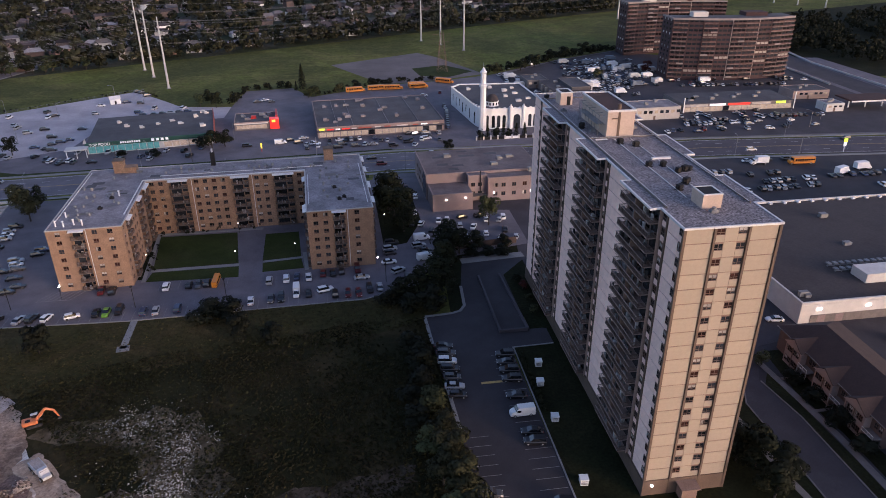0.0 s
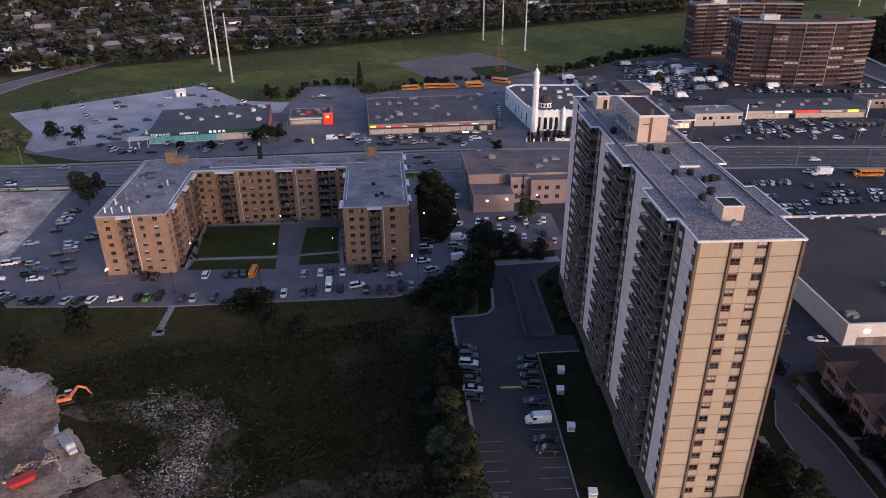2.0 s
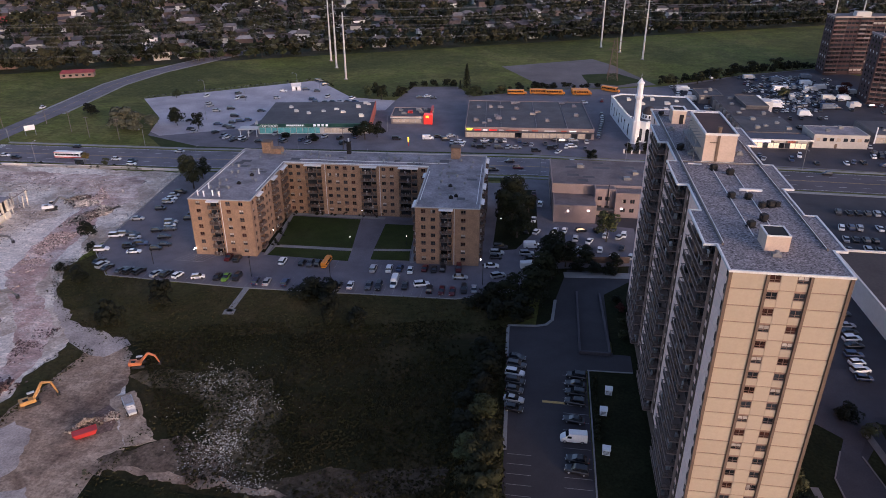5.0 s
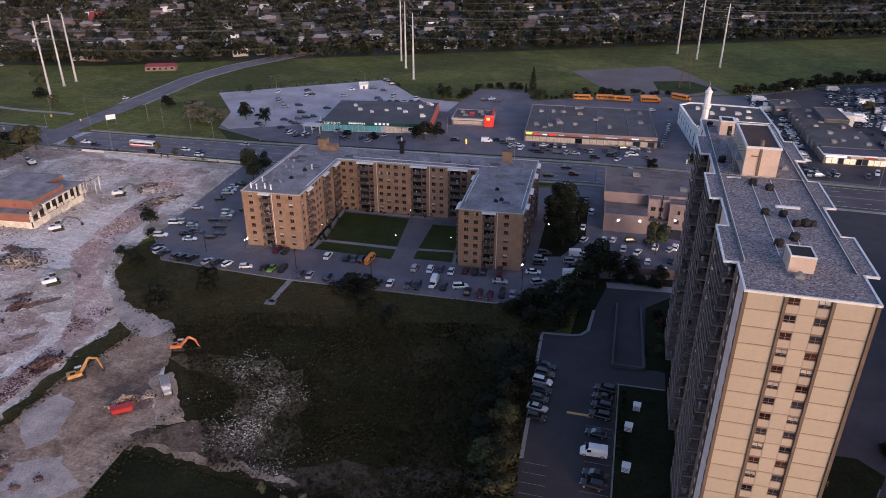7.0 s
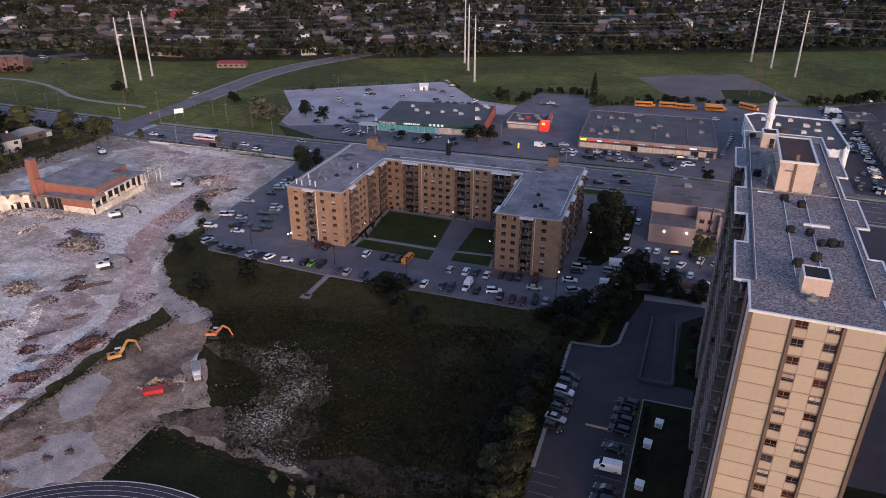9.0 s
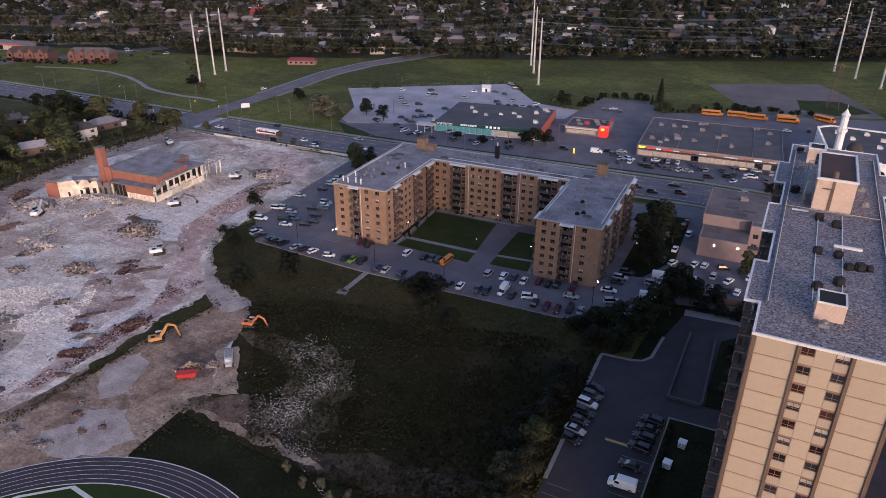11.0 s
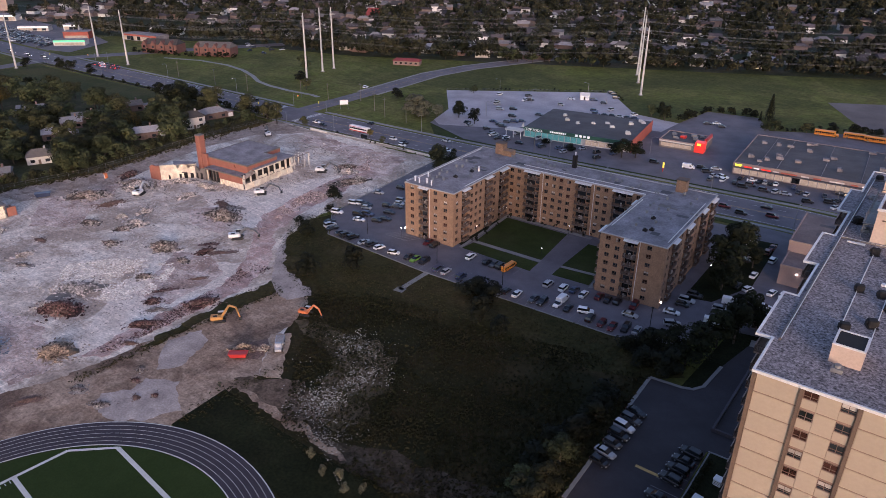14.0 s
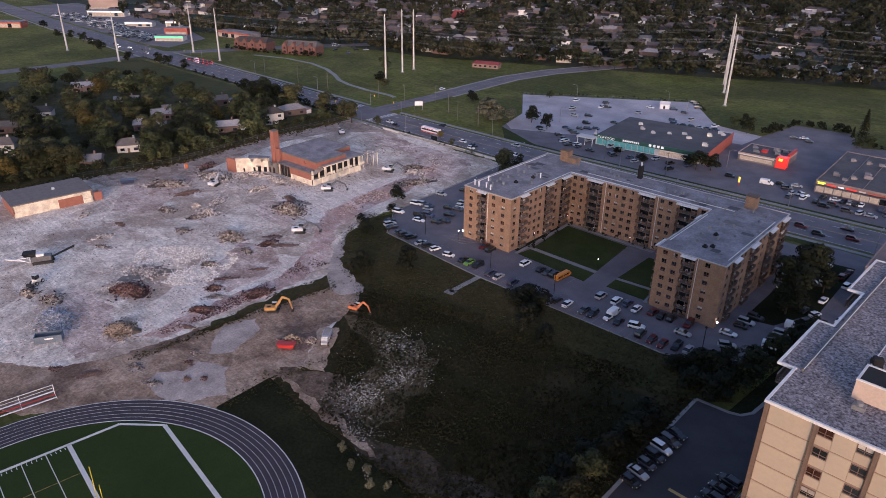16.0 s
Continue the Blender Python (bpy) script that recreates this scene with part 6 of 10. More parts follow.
        part("pier", Form().box(x - 0.2, x + 0.2, y - 0.25, y + 0.3, 0, h - 0.5), "slabedge" if i in (4, 6) else "redbrick", t)
    for k in range(floors):
        z = 1.6 + k * 2.7
        f = Form()
        for y in (3, 8, 12.5):
            f.box(-0.05, 0.02, y, y + 1.4, z + 0.8, z + 2.1)
        part("end_window", f, "glass" if k % 3 else "curtain", t)
    return t


slab_block(pose(202.6, 413, 0, 0, 0, -2.5), 78, 17, 13, "curved dark red brick apartment slab with balconies", 7, 3)
slab_block(pose(205, 492, 0, 0, 0, -2.0), 74, 17, 13, "dark red brick apartment slab behind the first", -6, 4)

# eastern shop row, workshop sheds, petrol canopy
es = thing("shop_row", "low shop row with coloured lit signs", "shops", pose(176, 334.5, 0, 0, 0, 0.5))
part("wall", Form().box(0, 64, 0, 24, 0, 4.4), "soffit", es)
part("roof", Form().box(0.3, 63.7, 0.3, 23.7, 4.4, 4.6), "roofdark", es)
shop_front(es, 1, 63, 0.0, 0.4, 2.8, 3.6, 21, 0.8)
for u0, u1, mt in ((0.5, 14, "winframe"), (15, 24, "whitesign"), (25.5, 38, "redsign"), (39, 50, "winframe"), (53, 58.5, "limesign")):
    part("shop_sign", Form().box(u0, u1, -0.3, 0, 3.1, 4.3), mt, es)
part("sign_mast", Form().box(0.2, 0.7, -0.6, -0.3, 0, 8), "white", es)
part("sign_mast", Form().box(63.2, 63.7, -0.6, -0.3, 0, 9), "white", es)
roof_units(es, 4.6, [(6 + i * 6.5, 6 + (i * 7) % 13) for i in range(8)], 22)
for x, y, w, d, h, turn, wm, rm, lb in ((146, 324, 24, 15, 6.0, 2, "winframe", "roofgrey", "two-storey pale workshop with strip windows"), (109.5, 401, 13, 16, 4.6, 3, "soffit", "roofdark", "low dark workshop at the yard's end"), (250, 352, 22, 14, 4.5, 0, "pinkstucco", "roofdark", "low brown service building"), (252, 325, 10, 9, 4, 0, "offwhite", "roofgrey", "small pale kiosk of the petrol station")):
    t = thing("workshop", lb, "workshop", pose(x, y, 0, 0, 0, turn))
    part("wall", Form().box(0, w, 0, d, 0, h), wm, t)
    part("roof", Form().box(0.3, w - 0.3, 0.3, d - 0.3, h, h + 0.15), rm, t)
    parapet(t, w, d, h + 0.1, wm, h=0.3)
    for k in range(int(w // 3)):
        part("window", Form().box(1 + k * 3, 2.8 + k * 3, -0.07, 0.0, h * 0.55, h * 0.8), "glass" if k % 3 else "shop", t)
    part("door", Form().box(w * 0.4, w * 0.4 + 1.1, -0.06, 0, 0, 2.1), "brownstrip", t)
    roof_units(t, h + 0.15, ((w * 0.3, d * 0.4), (w * 0.6, d * 0.7)), int(x))
# long workshop with saw-toothed bays and a lit shop at its street end
lw = thing("workshop", "long dark-roofed workshop with a lit shop front", "workshop", pose(117.4, 320.0, 0, 0, 0, 2))
part("shop_wall", Form().box(0, 26, 0, 9, 0, 4.4), "soffit", lw)
part("shop_roof", Form().box(-0.8, 27, -1.6, 9, 4.4, 4.75), "roofblue", lw, "dark blue-grey shop roof")
part("shop_edge", Form().box(-0.95, 27.15, -1.75, -1.6, 4.3, 4.95).box(-0.95, -0.8, -1.6, 9, 4.3, 4.95), "roofwhite", lw)
part("middle_wall", Form().box(0.4, 25, 9, 36, 0, 5.0), "soffit", lw)
part("middle_roof", Form().box(0.6, 24.8, 9.1, 36, 5.0, 5.2), "roofdark", lw)
part("rear_wall", Form().box(1.4, 23, 36, 80, 0, 4.8), "soffit", lw)
part("rear_roof", Form().box(1.6, 22.8, 36, 79.8, 4.8, 5.0), "rearroof", lw, "dark brownish roof")
part("upper_block", Form().box(12, 23.4, 52, 76, 4.8, 6.6), "roofdark", lw, "raised dark roof block")
part("upper_edge", Form().rim([(12, 52), (23.4, 52), (23.4, 76), (12, 76)], 0.08, 0.25, 6.5, 6.85), "soffit", lw)
part("white_annex", Form().box(23.4, 30, 66, 74, 0, 5.6), "offwhite", lw, "white annex")
for k in range(9):
    v = 12 + k * 7.2
    part("bay_pier", Form().box(-0.3, 1.3, v, v + 0.5, 0, 5.1 if v < 36 else 4.9), "concrete", lw)
    part("bay_door", Form().box(0.3 if v < 34 else 1.3, 0.4 if v < 34 else 1.4, v + 1.4, v + 5.4, 0.1, 3.4), "roofgrey" if k % 3 else "brownstrip", lw)
shop_front(lw, 1, 25, 0.0, 0.3, 2.7, 2.4, 33, 0.7, "shopbright")
for u0, u1, mt in ((0.6, 9.0, "bluesign"), (10.5, 15.5, "winframe"), (16.5, 20.0, "redwall"), (21, 25.4, "winframe")):
    part("shop_sign", Form().box(u0, u1, -0.3, 0, 3.0, 4.1), mt, lw)
roof_units(lw, 5.2, ((6, 14), (11, 18), (18, 24), (8, 29), (20, 13)), 44)
roof_units(lw, 5.0, ((5, 42), (9, 50), (6, 60), (8, 72), (17, 41)), 45)
pc = thing("petrol_canopy", "dark red petrol station canopy on posts", "canopy", pose(266, 325, 0))
part("roof", Form().soft(0, 26, 0, 14, 4.6, 5.4, 0.1), "rustroof", pc, "dark red roof")
part("fascia", Form().box(-0.15, 26.15, -0.15, 0.0, 4.5, 5.3), "roofwhite", pc)
for x in (3, 13, 23):
    part("post", Form().box(x, x + 0.5, 6, 6.5, 0, 4.6), "white", pc)
sg = thing("pylon_sign", "tall roadside pylon with lit lime and white faces", "roadside sign", pose(217, 262, 0) @ Matrix.Scale(0.62, 4))
part("post", Form().box(-0.25, 0.25, -0.2, 0.2, 0, 7.5), "white", sg)
part("sign_face", Form().soft(-1.3, 1.3, -0.3, 0.3, 7.5, 10.0, 0.1), "limesign", sg)
part("sign_face", Form().soft(-1.1, 1.1, -0.3, 0.3, 4.4, 7.3, 0.1), "whitesign", sg)


# townhouses behind the tower
def townhouse_row(m, bays, length):
    t = thing("townhouse_row", "row of brick townhouses with a dark brown hip roof", "townhouses", m)
    d, h = 14.6, 6.0
    part("wall", Form().box(0, length, 0, d, 0, h), "house_brick", t)
    part("roof", Form().gable(0, length, 0, d, h, h + 3.2, 0.6, 6.0), "shingle_brown", t, "dark brown shingle roof")
    f = Form().box(-0.62, length + 0.62, -0.74, -0.6, h - 0.16, h + 0.02)
    part("gutter", f, "soffit", t)
    hw = window_meshes(1.05, 1.4, (0.5,), 0.45)
    for x, w in bays:
        g = part("bay", Form().box(x, x + w, -1.6, 0, 0, 5.8), "pinkstucco", t, "gabled pale front bay")
        f = Form().add([(x - 0.4, -2.0, 5.7), (x + w + 0.4, -2.0, 5.7), (x + w / 2, -2.0, 7.8), (x - 0.4, 5.0, 5.9), (x + w + 0.4, 5.0, 5.9), (x + w / 2, 5.0, 7.9)], [(0, 1, 2), (0, 2, 5, 3), (1, 4, 5, 2), (0, 3, 4, 1)])
        part("gable_roof", f, "shingle_brown", g)
        part("gable_board", Form().add([(x - 0.3, -2.06, 5.7), (x + w + 0.3, -2.06, 5.7), (x + w / 2, -2.06, 7.6), (x - 0.3, -2.0, 5.7), (x + w + 0.3, -2.0, 5.7), (x + w / 2, -2.0, 7.6)], [(0, 1, 2), (0, 3, 4, 1)]), "pinkstucco", g)
        part("corner_post", Form().box(x + w / 2 - 0.12, x + w / 2 + 0.12, -1.72, -1.6, 0, 5.7), "brownstrip", g)
        for u in (0.5, 1.62, w - 2.67, w - 1.55):
            for z in (0.9, 3.7):
                put_window(t, hw, pose(x + u, -1.62, z), rng)
        # porch balcony with a pale rail in the recess next to the bay
        p = x + w + 0.3
        pb = part("porch", Form().box(p, p + 3.4, -2.2, 0, 2.6, 2.8), "soffit", t)
        part("porch_rail", Form().box(p, p + 3.4, -2.2, -2.12, 3.55, 3.66).box(p, p + 3.4, -2.19, -2.13, 2.85, 2.92), "roofwhite", pb)
        for q in (0, 1.7, 3.3):
            part("porch_post", Form().box(p + q, p + q + 0.1, -2.2, -2.1, 0, 3.6), "winframe", pb)
        part("door", Form().box(p + 0.4, p + 1.4, -0.06, 0, 0.1, 2.2), "brownstrip", t)
        part("garage_door", Form().box(p + 1.8, p + 3.2, -0.05, 0, 0.1, 2.2), "soffit", t)
        put_window(t, hw, pose(p + 0.7, -0.02, 3.6), rng)
        put_window(t, hw, pose(p + 2.0, -0.02, 3.6), rng)
        part("garden_path", Form().box(p + 0.5, p + 1.3, -6.0, -0.1, 0.02, 0.14), "soffit", t)


townhouse_row(pose(101.2, 125.2, 0, 0, 0, -91), ((5.2, 5.8), (16.4, 6.2), (26.8, 6.2)), 36.4)
townhouse_row(pose(103.4, 86.0, 0, 0, 0, -91), ((5.0, 5.8), (16.4, 6.2)), 30.0)


# ---- vehicles (forward is +x) ----
def ring(x, w, z0, z1, t=0.82):
    zm = z0 + (z1 - z0) * 0.62
    return [(x, -w * 0.94, z0), (x, w * 0.94, z0), (x, w, zm), (x, w * t, z1), (x, -w * t, z1), (x, -w, zm)]


wheel_form = Form()
wheel_form.loft([[(0.33 * math.cos(a), y, 0.33 * math.sin(a)) for a in [i * math.pi / 6 for i in range(12)]] for y in (-0.11, 0.11)])
WHEEL = wheel_form.mesh("wheel", M["rubber"])
hub = Form()
hub.loft([[(0.19 * math.cos(a), y, 0.19 * math.sin(a)) for a in [i * math.pi / 4 for i in range(8)]] for y in (-0.125, 0.125)])
RIM = hub.mesh("rim", M["carsilver"])

SHAPES = {
    "sedan": (((-2.3, 0.72, 0.72), (-2.15, 0.84, 0.92), (-1.4, 0.89, 0.97), (0.9, 0.9, 0.95), (1.9, 0.86, 0.82), (2.3, 0.7, 0.62)), ((-1.85, 0.8, 1.1, 0.95), (-1.05, 0.15, 0.62, 1.43)), 1.4, 0.32),
    "suv": (((-2.3, 0.78, 0.9), (-2.2, 0.9, 1.06), (-1.4, 0.94, 1.08), (0.9, 0.94, 1.06), (1.9, 0.9, 0.98), (2.3, 0.76, 0.75)), ((-2.2, 0.86, 1.15, 1.05), (-1.95, 0.3, 0.7, 1.68)), 1.45, 0.36),
    "hatchback": (((-1.95, 0.74, 0.8), (-1.85, 0.84, 0.95), (-1.0, 0.87, 0.97), (0.8, 0.87, 0.95), (1.7, 0.83, 0.85), (2.0, 0.68, 0.62)), ((-1.8, 0.78, 1.1, 0.95), (-1.5, 0.25, 0.62, 1.48)), 1.25, 0.31),
}


def car_mesh(kind):
    st, (g0, g1), axle, rad = SHAPES[kind]
    body = Form().loft([ring(x, w, 0.28, z) for x, w, z in st])
    gl = Form()
    a0, w0, a1, z0 = g0
    b0, b1, w1, z1 = g1
    gl.loft([[(a0, -w0, z0 - 0.04), (a1, -w0, z0 - 0.04), (a1, w0, z0 - 0.04), (a0, w0, z0 - 0.04)], [(b0, -w1, z1), (b1, -w1, z1), (b1, w1, z1), (b0, w1, z1)]])
    rf = Form().loft([[(b0 - 0.1, -w1 - 0.03, z1 - 0.02), (b1 + 0.08, -w1 - 0.03, z1 - 0.02), (b1 + 0.08, w1 + 0.03, z1 - 0.02), (b0 - 0.1, w1 + 0.03, z1 - 0.02)], [(b0 + 0.1, -w1 + 0.1, z1 + 0.06), (b1 - 0.1, -w1 + 0.1, z1 + 0.06), (b1 - 0.1, w1 - 0.1, z1 + 0.06), (b0 + 0.1, w1 - 0.1, z1 + 0.06)]])
    return body, gl, rf, axle, rad


def make_car(kind, paint, label, lights=False, full=True):
    t = thing("car", label, "car")
    body, gl, rf, axle, rad = car_mesh(kind)
    body.add(rf.v, rf.f)
    part("body", body, paint, t)
    part("glasshouse", gl, "carglass", t)
    for x in (-axle, axle):
        for y in (-0.78, 0.78):
            w = again("wheel", WHEEL, t, pose(x, y, rad) @ Matrix.Scale(rad / 0.33, 4))
            if full:
                again("rim", RIM, w, Matrix())
    if not full and not lights:
        return t
    nose, tail = SHAPES[kind][0][-1], SHAPES[kind][0][0]
    for y in (-0.55, 0.55):
        part("headlight", Form().box(nose[0] - 0.28, nose[0] + 0.02, y - 0.15, y + 0.15, nose[2] - 0.1, nose[2] + 0.06), "beam" if lights else "headlight", t)
        part("taillight", Form().box(tail[0] - 0.03, tail[0] + 0.1, y - 0.16, y + 0.16, tail[2] - 0.14, tail[2] + 0.02), "braking" if lights else "taillight", t)
    return t


def make_van(paint, label):
    t = thing("van", label, "van")
    part("body", Form().loft([ring(x, w, 0.3, z, 0.86) for x, w, z in ((-2.7, 0.93, 2.1), (-2.6, 0.98, 2.25), (1.0, 0.98, 2.25), (1.6, 0.95, 1.6), (2.45, 0.92, 1.15), (2.7, 0.8, 0.8))]), paint, t)
    part("windscreen", Form().loft([[(1.08, -0.8, 2.16), (1.08, 0.8, 2.16), (1.12, 0.8, 2.2), (1.12, -0.8, 2.2)], [(1.62, -0.86, 1.56), (1.62, 0.86, 1.56), (1.68, 0.86, 1.62), (1.68, -0.86, 1.62)]]), "carglass", t)
    for s in (-1, 1):
        part("side_window", Form().box(0.5, 1.35, s * 0.97 - 0.03, s * 0.97 + 0.03, 1.3, 1.85), "carglass", t)
    for x in (-1.7, 1.8):
        for y in (-0.85, 0.85):
            w = again("wheel", WHEEL, t, pose(x, y, 0.36) @ Matrix.Scale(1.09, 4))
            again("rim", RIM, w, Matrix())
    return t


def make_bus(label, paint, city=False):
    t = thing("bus", label, "bus")
    L, H = (6.1, 3.1) if city else (4.9, 3.0)
    part("body", Form().soft(-L, L, -1.25, 1.25, 0.45, H, 0.22), paint, t)
    if not city:
        part("hood", Form().soft(L, L + 1.5, -1.05, 1.05, 0.5, 1.7, 0.15), paint, t)
        part("stripe", Form().box(-L - 0.01, L + 0.01, -1.27, 1.27, 1.25, 1.38), "black", t)
    else:
        part("skirt", Form().box(-L - 0.01, L + 0.01, -1.27, 1.27, 0.5, 1.0), "red", t, "red skirt panel")
        part("stripe", Form().box(-L - 0.01, L * 0.4, -1.265, 1.265, 2.6, 2.85), "red", t)
    n = 9
    for s in (-1, 1):
        for i in range(n):
            x = -L + 0.5 + i * (2 * L - 1.0) / n
            part("window", Form().box(x, x + (2 * L - 1.0) / n - 0.15, s * 1.25 - 0.03, s * 1.25 + 0.03, 1.6, 2.4), "carglass", t)
    part("windscreen", Form().box(L - 0.02, L + 0.03, -1.05, 1.05, 1.6, 2.6), "carglass", t)
    for x in (-L * 0.6, L * 0.72 if city else L + 0.7):
        for y in (-1.1, 1.1):
            w = again("wheel", WHEEL, t, pose(x, y, 0.48) @ Matrix.Scale(1.45, 4))
            again("rim", RIM, w, Matrix())
    return t


def make_truck(label):
    t = thing("box_truck", label, "truck")
    part("cargo_box", Form().soft(-4.0, 1.4, -1.25, 1.25, 0.95, 3.5, 0.06), "white", t)
    part("cab", Form().loft([ring(x, w, 0.5, z) for x, w, z in ((1.5, 1.05, 2.5), (2.3, 1.05, 2.4), (2.9, 1.0, 1.5), (3.6, 0.9, 1.2))]), "white", t)
    part("windscreen", Form().box(2.3, 2.75, -0.9, 0.9, 1.65, 2.25), "carglass", t)
    part("chassis", Form().box(-3.9, 3.0, -0.5, 0.5, 0.5, 0.95), "black", t)
    for x in (-2.6, 2.7):
        for y in (-0.95, 0.95):
            w = again("wheel", WHEEL, t, pose(x, y, 0.45) @ Matrix.Scale(1.36, 4))
            again("rim", RIM, w, Matrix())
    return t


PARKED = []
crng = random.Random(17)
LOOK = {"carwhite": "white", "carsilver": "silver", "carblack": "black", "cargrey": "dark grey", "carblue": "dark blue", "carred": "dark red", "carbeige": "beige", "cargreen": "bright green"}
WORD = {"sedan": "sedan", "suv": "sport utility car", "hatchback": "hatchback"}
first_car = {}
YARD = {}


def car_at(x, y, turn, group, paint=None, kind=None, z=0.1, lights=False):
    kind = kind or crng.choice(("sedan", "sedan", "suv", "suv", "hatchback"))
    paint = paint or crng.choice(("carwhite", "carwhite", "carsilver", "carsilver", "carblack", "carblack", "cargrey", "cargrey", "carblue", "cargrey", "carblack", "carred" if crng.random() < 0.3 else "carsilver", "carbeige" if crng.random() < 0.3 else "carblack"))
    full = group == TL or (group == UL and x > -60 and y < 168)
    key = (kind, paint, lights, full)
    m = pose(x, y, z, 0, 0, turn)
    if group == AL:
        body, gl, rf, axle, rad = car_mesh(kind)
        for fo, mt in ((body, paint), (rf, paint), (gl, "carglass")):
            YARD.setdefault(mt, Form()).add([m @ Vector(p) for p in fo.v], fo.f)
        for wx in (-axle, axle):
            b = Form().box(wx - 0.3, wx + 0.3, -0.88, 0.88, 0.0, 0.6)
            YARD.setdefault("rubber", Form()).add([m @ Vector(p) for p in b.v], b.f)
        return None
    if key not in first_car:
        t = make_car(kind, paint, "", lights, full)
        t.matrix_basis = m
        first_car[key] = t
    else:
        t = copy_thing(first_car[key], m)
    where = {"cars on the road": "driving on the road", "cars in the courtyard lot": "parked by the brick block", "cars beside the tower": "parked beside the tower"}.get(group, "parked on the asphalt lot")
    return tagged(t, f"{LOOK[paint]} {WORD[kind]} {where}", "car", group)


UL, TL, ML, AL, RD = "cars in the courtyard lot", "cars beside the tower", "cars at the shops", "cars in the workshop yards", "cars on the road"
D, W, S, G = "carblack", "carwhite", "carsilver", "cargrey"
# courtyard lot
for x, y, h, p in ((-53.8, 178.4, 62, W), (-47.6, 178.4, 80, D), (-45.0, 178.4, 78, G), (-42.6, 178.8, 78, D), (-25.0, 177.6, 84, S), (-20.2, 178.2, 78, W), (-17.2, 179.2, 76, "carblue"), (-13.8, 178.4, 72, W),
                   (-75.2, 165.2, 20, W), (-69.4, 166.2, 60, D), (-66.8, 166.0, 75, "cargreen"), (-63.6, 166.6, 70, D), (-57.0, 165.0, 60, "carblue"), (-53.9, 165.2, 50, S), (-48.3, 165.4, 50, "carblue"), (-32.6, 166.2, 80, D), (-29.2, 166.6, 78, W), (-23.8, 167.0, 80, G), (-21.0, 167.0, 82, D), (-16.9, 168.8, 70, W), (-13.6, 168.6, 78, D), (-8.9, 169.9, 20, W), (-6.2, 167.4, 85, D), (-2.6, 166.8, 85, "carred"), (0.4, 167.0, 85, "carred"), (1.6, 175.8, 5, S), (3.6, 168.6, 80, D), (6.4, 169.4, 78, S),
                   (-71.5, 178.6, 40, "carred"), (-68.4, 178.2, 40, D), (-9.6, 180.2, 60, "carred"), (-4.2, 180.4, 60, D), (0.5, 181.2, 60, "carred"), (-6.8, 180.0, 60, D),
                   (10.2, 184.4, 8, W), (11.0, 190.6, 4, D), (11.2, 193.6, 6, S), (12.0, 198, 5, D), (20.5, 194.5, 10, S), (22.0, 190.8, 8, D), (22.0, 188.2, 8, D), (12.6, 178.4, 30, S), (14.8, 174.0, 60, D)):
    car_at(x, y, 92 + crng.uniform(-4, 4) + 180 * (crng.random() < 0.4) if h >= 40 and y < 183 else h, UL, p)
for i, (x, y, p) in enumerate(((-115.6, 189.0, W), (-113.2, 190.4, S), (-110.6, 190.8, D), (-108.6, 188.4, S), (-116.0, 203.2, S), (-97.4, 181.6, D), (-96.0, 184.6, D), (-100.4, 196.4, G), (-101.8, 199.2, W), (-102.8, 202.0, S), (-104.2, 194.9, D), (-99.0, 190.2, D), (-114.3, 178.6, W), (-103.1, 178.4, W), (-113.0, 219.4, S), (-112.6, 213.0, D), (-106.5, 181.8, D), (-104.0, 184.2, "carblue"), (-113.6, 222.6, W), (-114.0, 226, S), (-113.2, 229.4, D), (-98.2, 206.0, D), (-97.6, 209.0, "carblue"), (-110.0, 170.5, D), (-107.6, 168.4, S), (-105.0, 167.0, D), (-100, 166.0, G), (-97.2, 165.8, D), (-94.2, 166, D), (-88.4, 165.4, S), (-85.2, 165.6, D), (-81.6, 165.4, W))):
    car_at(x, y, 15 if y > 172 else 75, UL, p, z=0.09)
# lot behind the plaza
for x, y, h, p in ((29.5, 213.5, 80, W), (32.5, 214, 82, W), (38, 215, 20, D), (26.0, 206, 80, D), (36.0, 208, 85, S), (40.5, 206.6, 70, W), (46, 212, 80, W), (50.5, 211, 60, S), (22.0, 222.0, 88, W), (23.2, 211.5, 70, W), (20.0, 212.0, 85, D), (17.6, 236.0, 88, S), (24.0, 236.6, 85, W), (21.0, 242.0, 92, "carred"), (21.4, 247.0, 88, "carred"), (15.0, 246.4, 70, W), (13.2, 252.0, 60, D), (16.2, 231.0, 10, D), (52.1, 213.3, 80, W), (47.5, 195.5, 60, W), (52.9, 196.7, 70, S), (40.6, 200.6, 82, D), (43.5, 200.5, 84, W), (29.7, 203.6, 10, W), (36.8, 199.6, 82, S), (33.6, 199.8, 84, D), (50.6, 203.0, 80, D), (28.8, 195.0, 8, S), (44.0, 215.5, 20, D)):
    car_at(x, y, h, "cars behind the plaza", p)
# lot beside the tower: west row, east row
for x, y, p in ((20.0, 137.0, D), (20.2, 133.8, G), (20.0, 130.6, W), (20.2, 127.4, D), (20.2, 124.2, G), (20.2, 120.8, S), (20.4, 117.6, D), (22.6, 84.5, S), (21.6, 88.0, G)):
    car_at(x, y, -8, TL, p, z=0.12)
for x, y, p in ((34.2, 131.4, D), (33.8, 128.2, D), (33.8, 125.0, D), (33.6, 121.6, D), (33.2, 115.6, D), (33.6, 103.6, D), (33.4, 100.6, D), (33.8, 84.2, D)):
    car_at(x, y, 172, TL, p, z=0.12)
v = tagged(make_van("white", ""), "white cargo van parked beside the tower", "van", "vans")
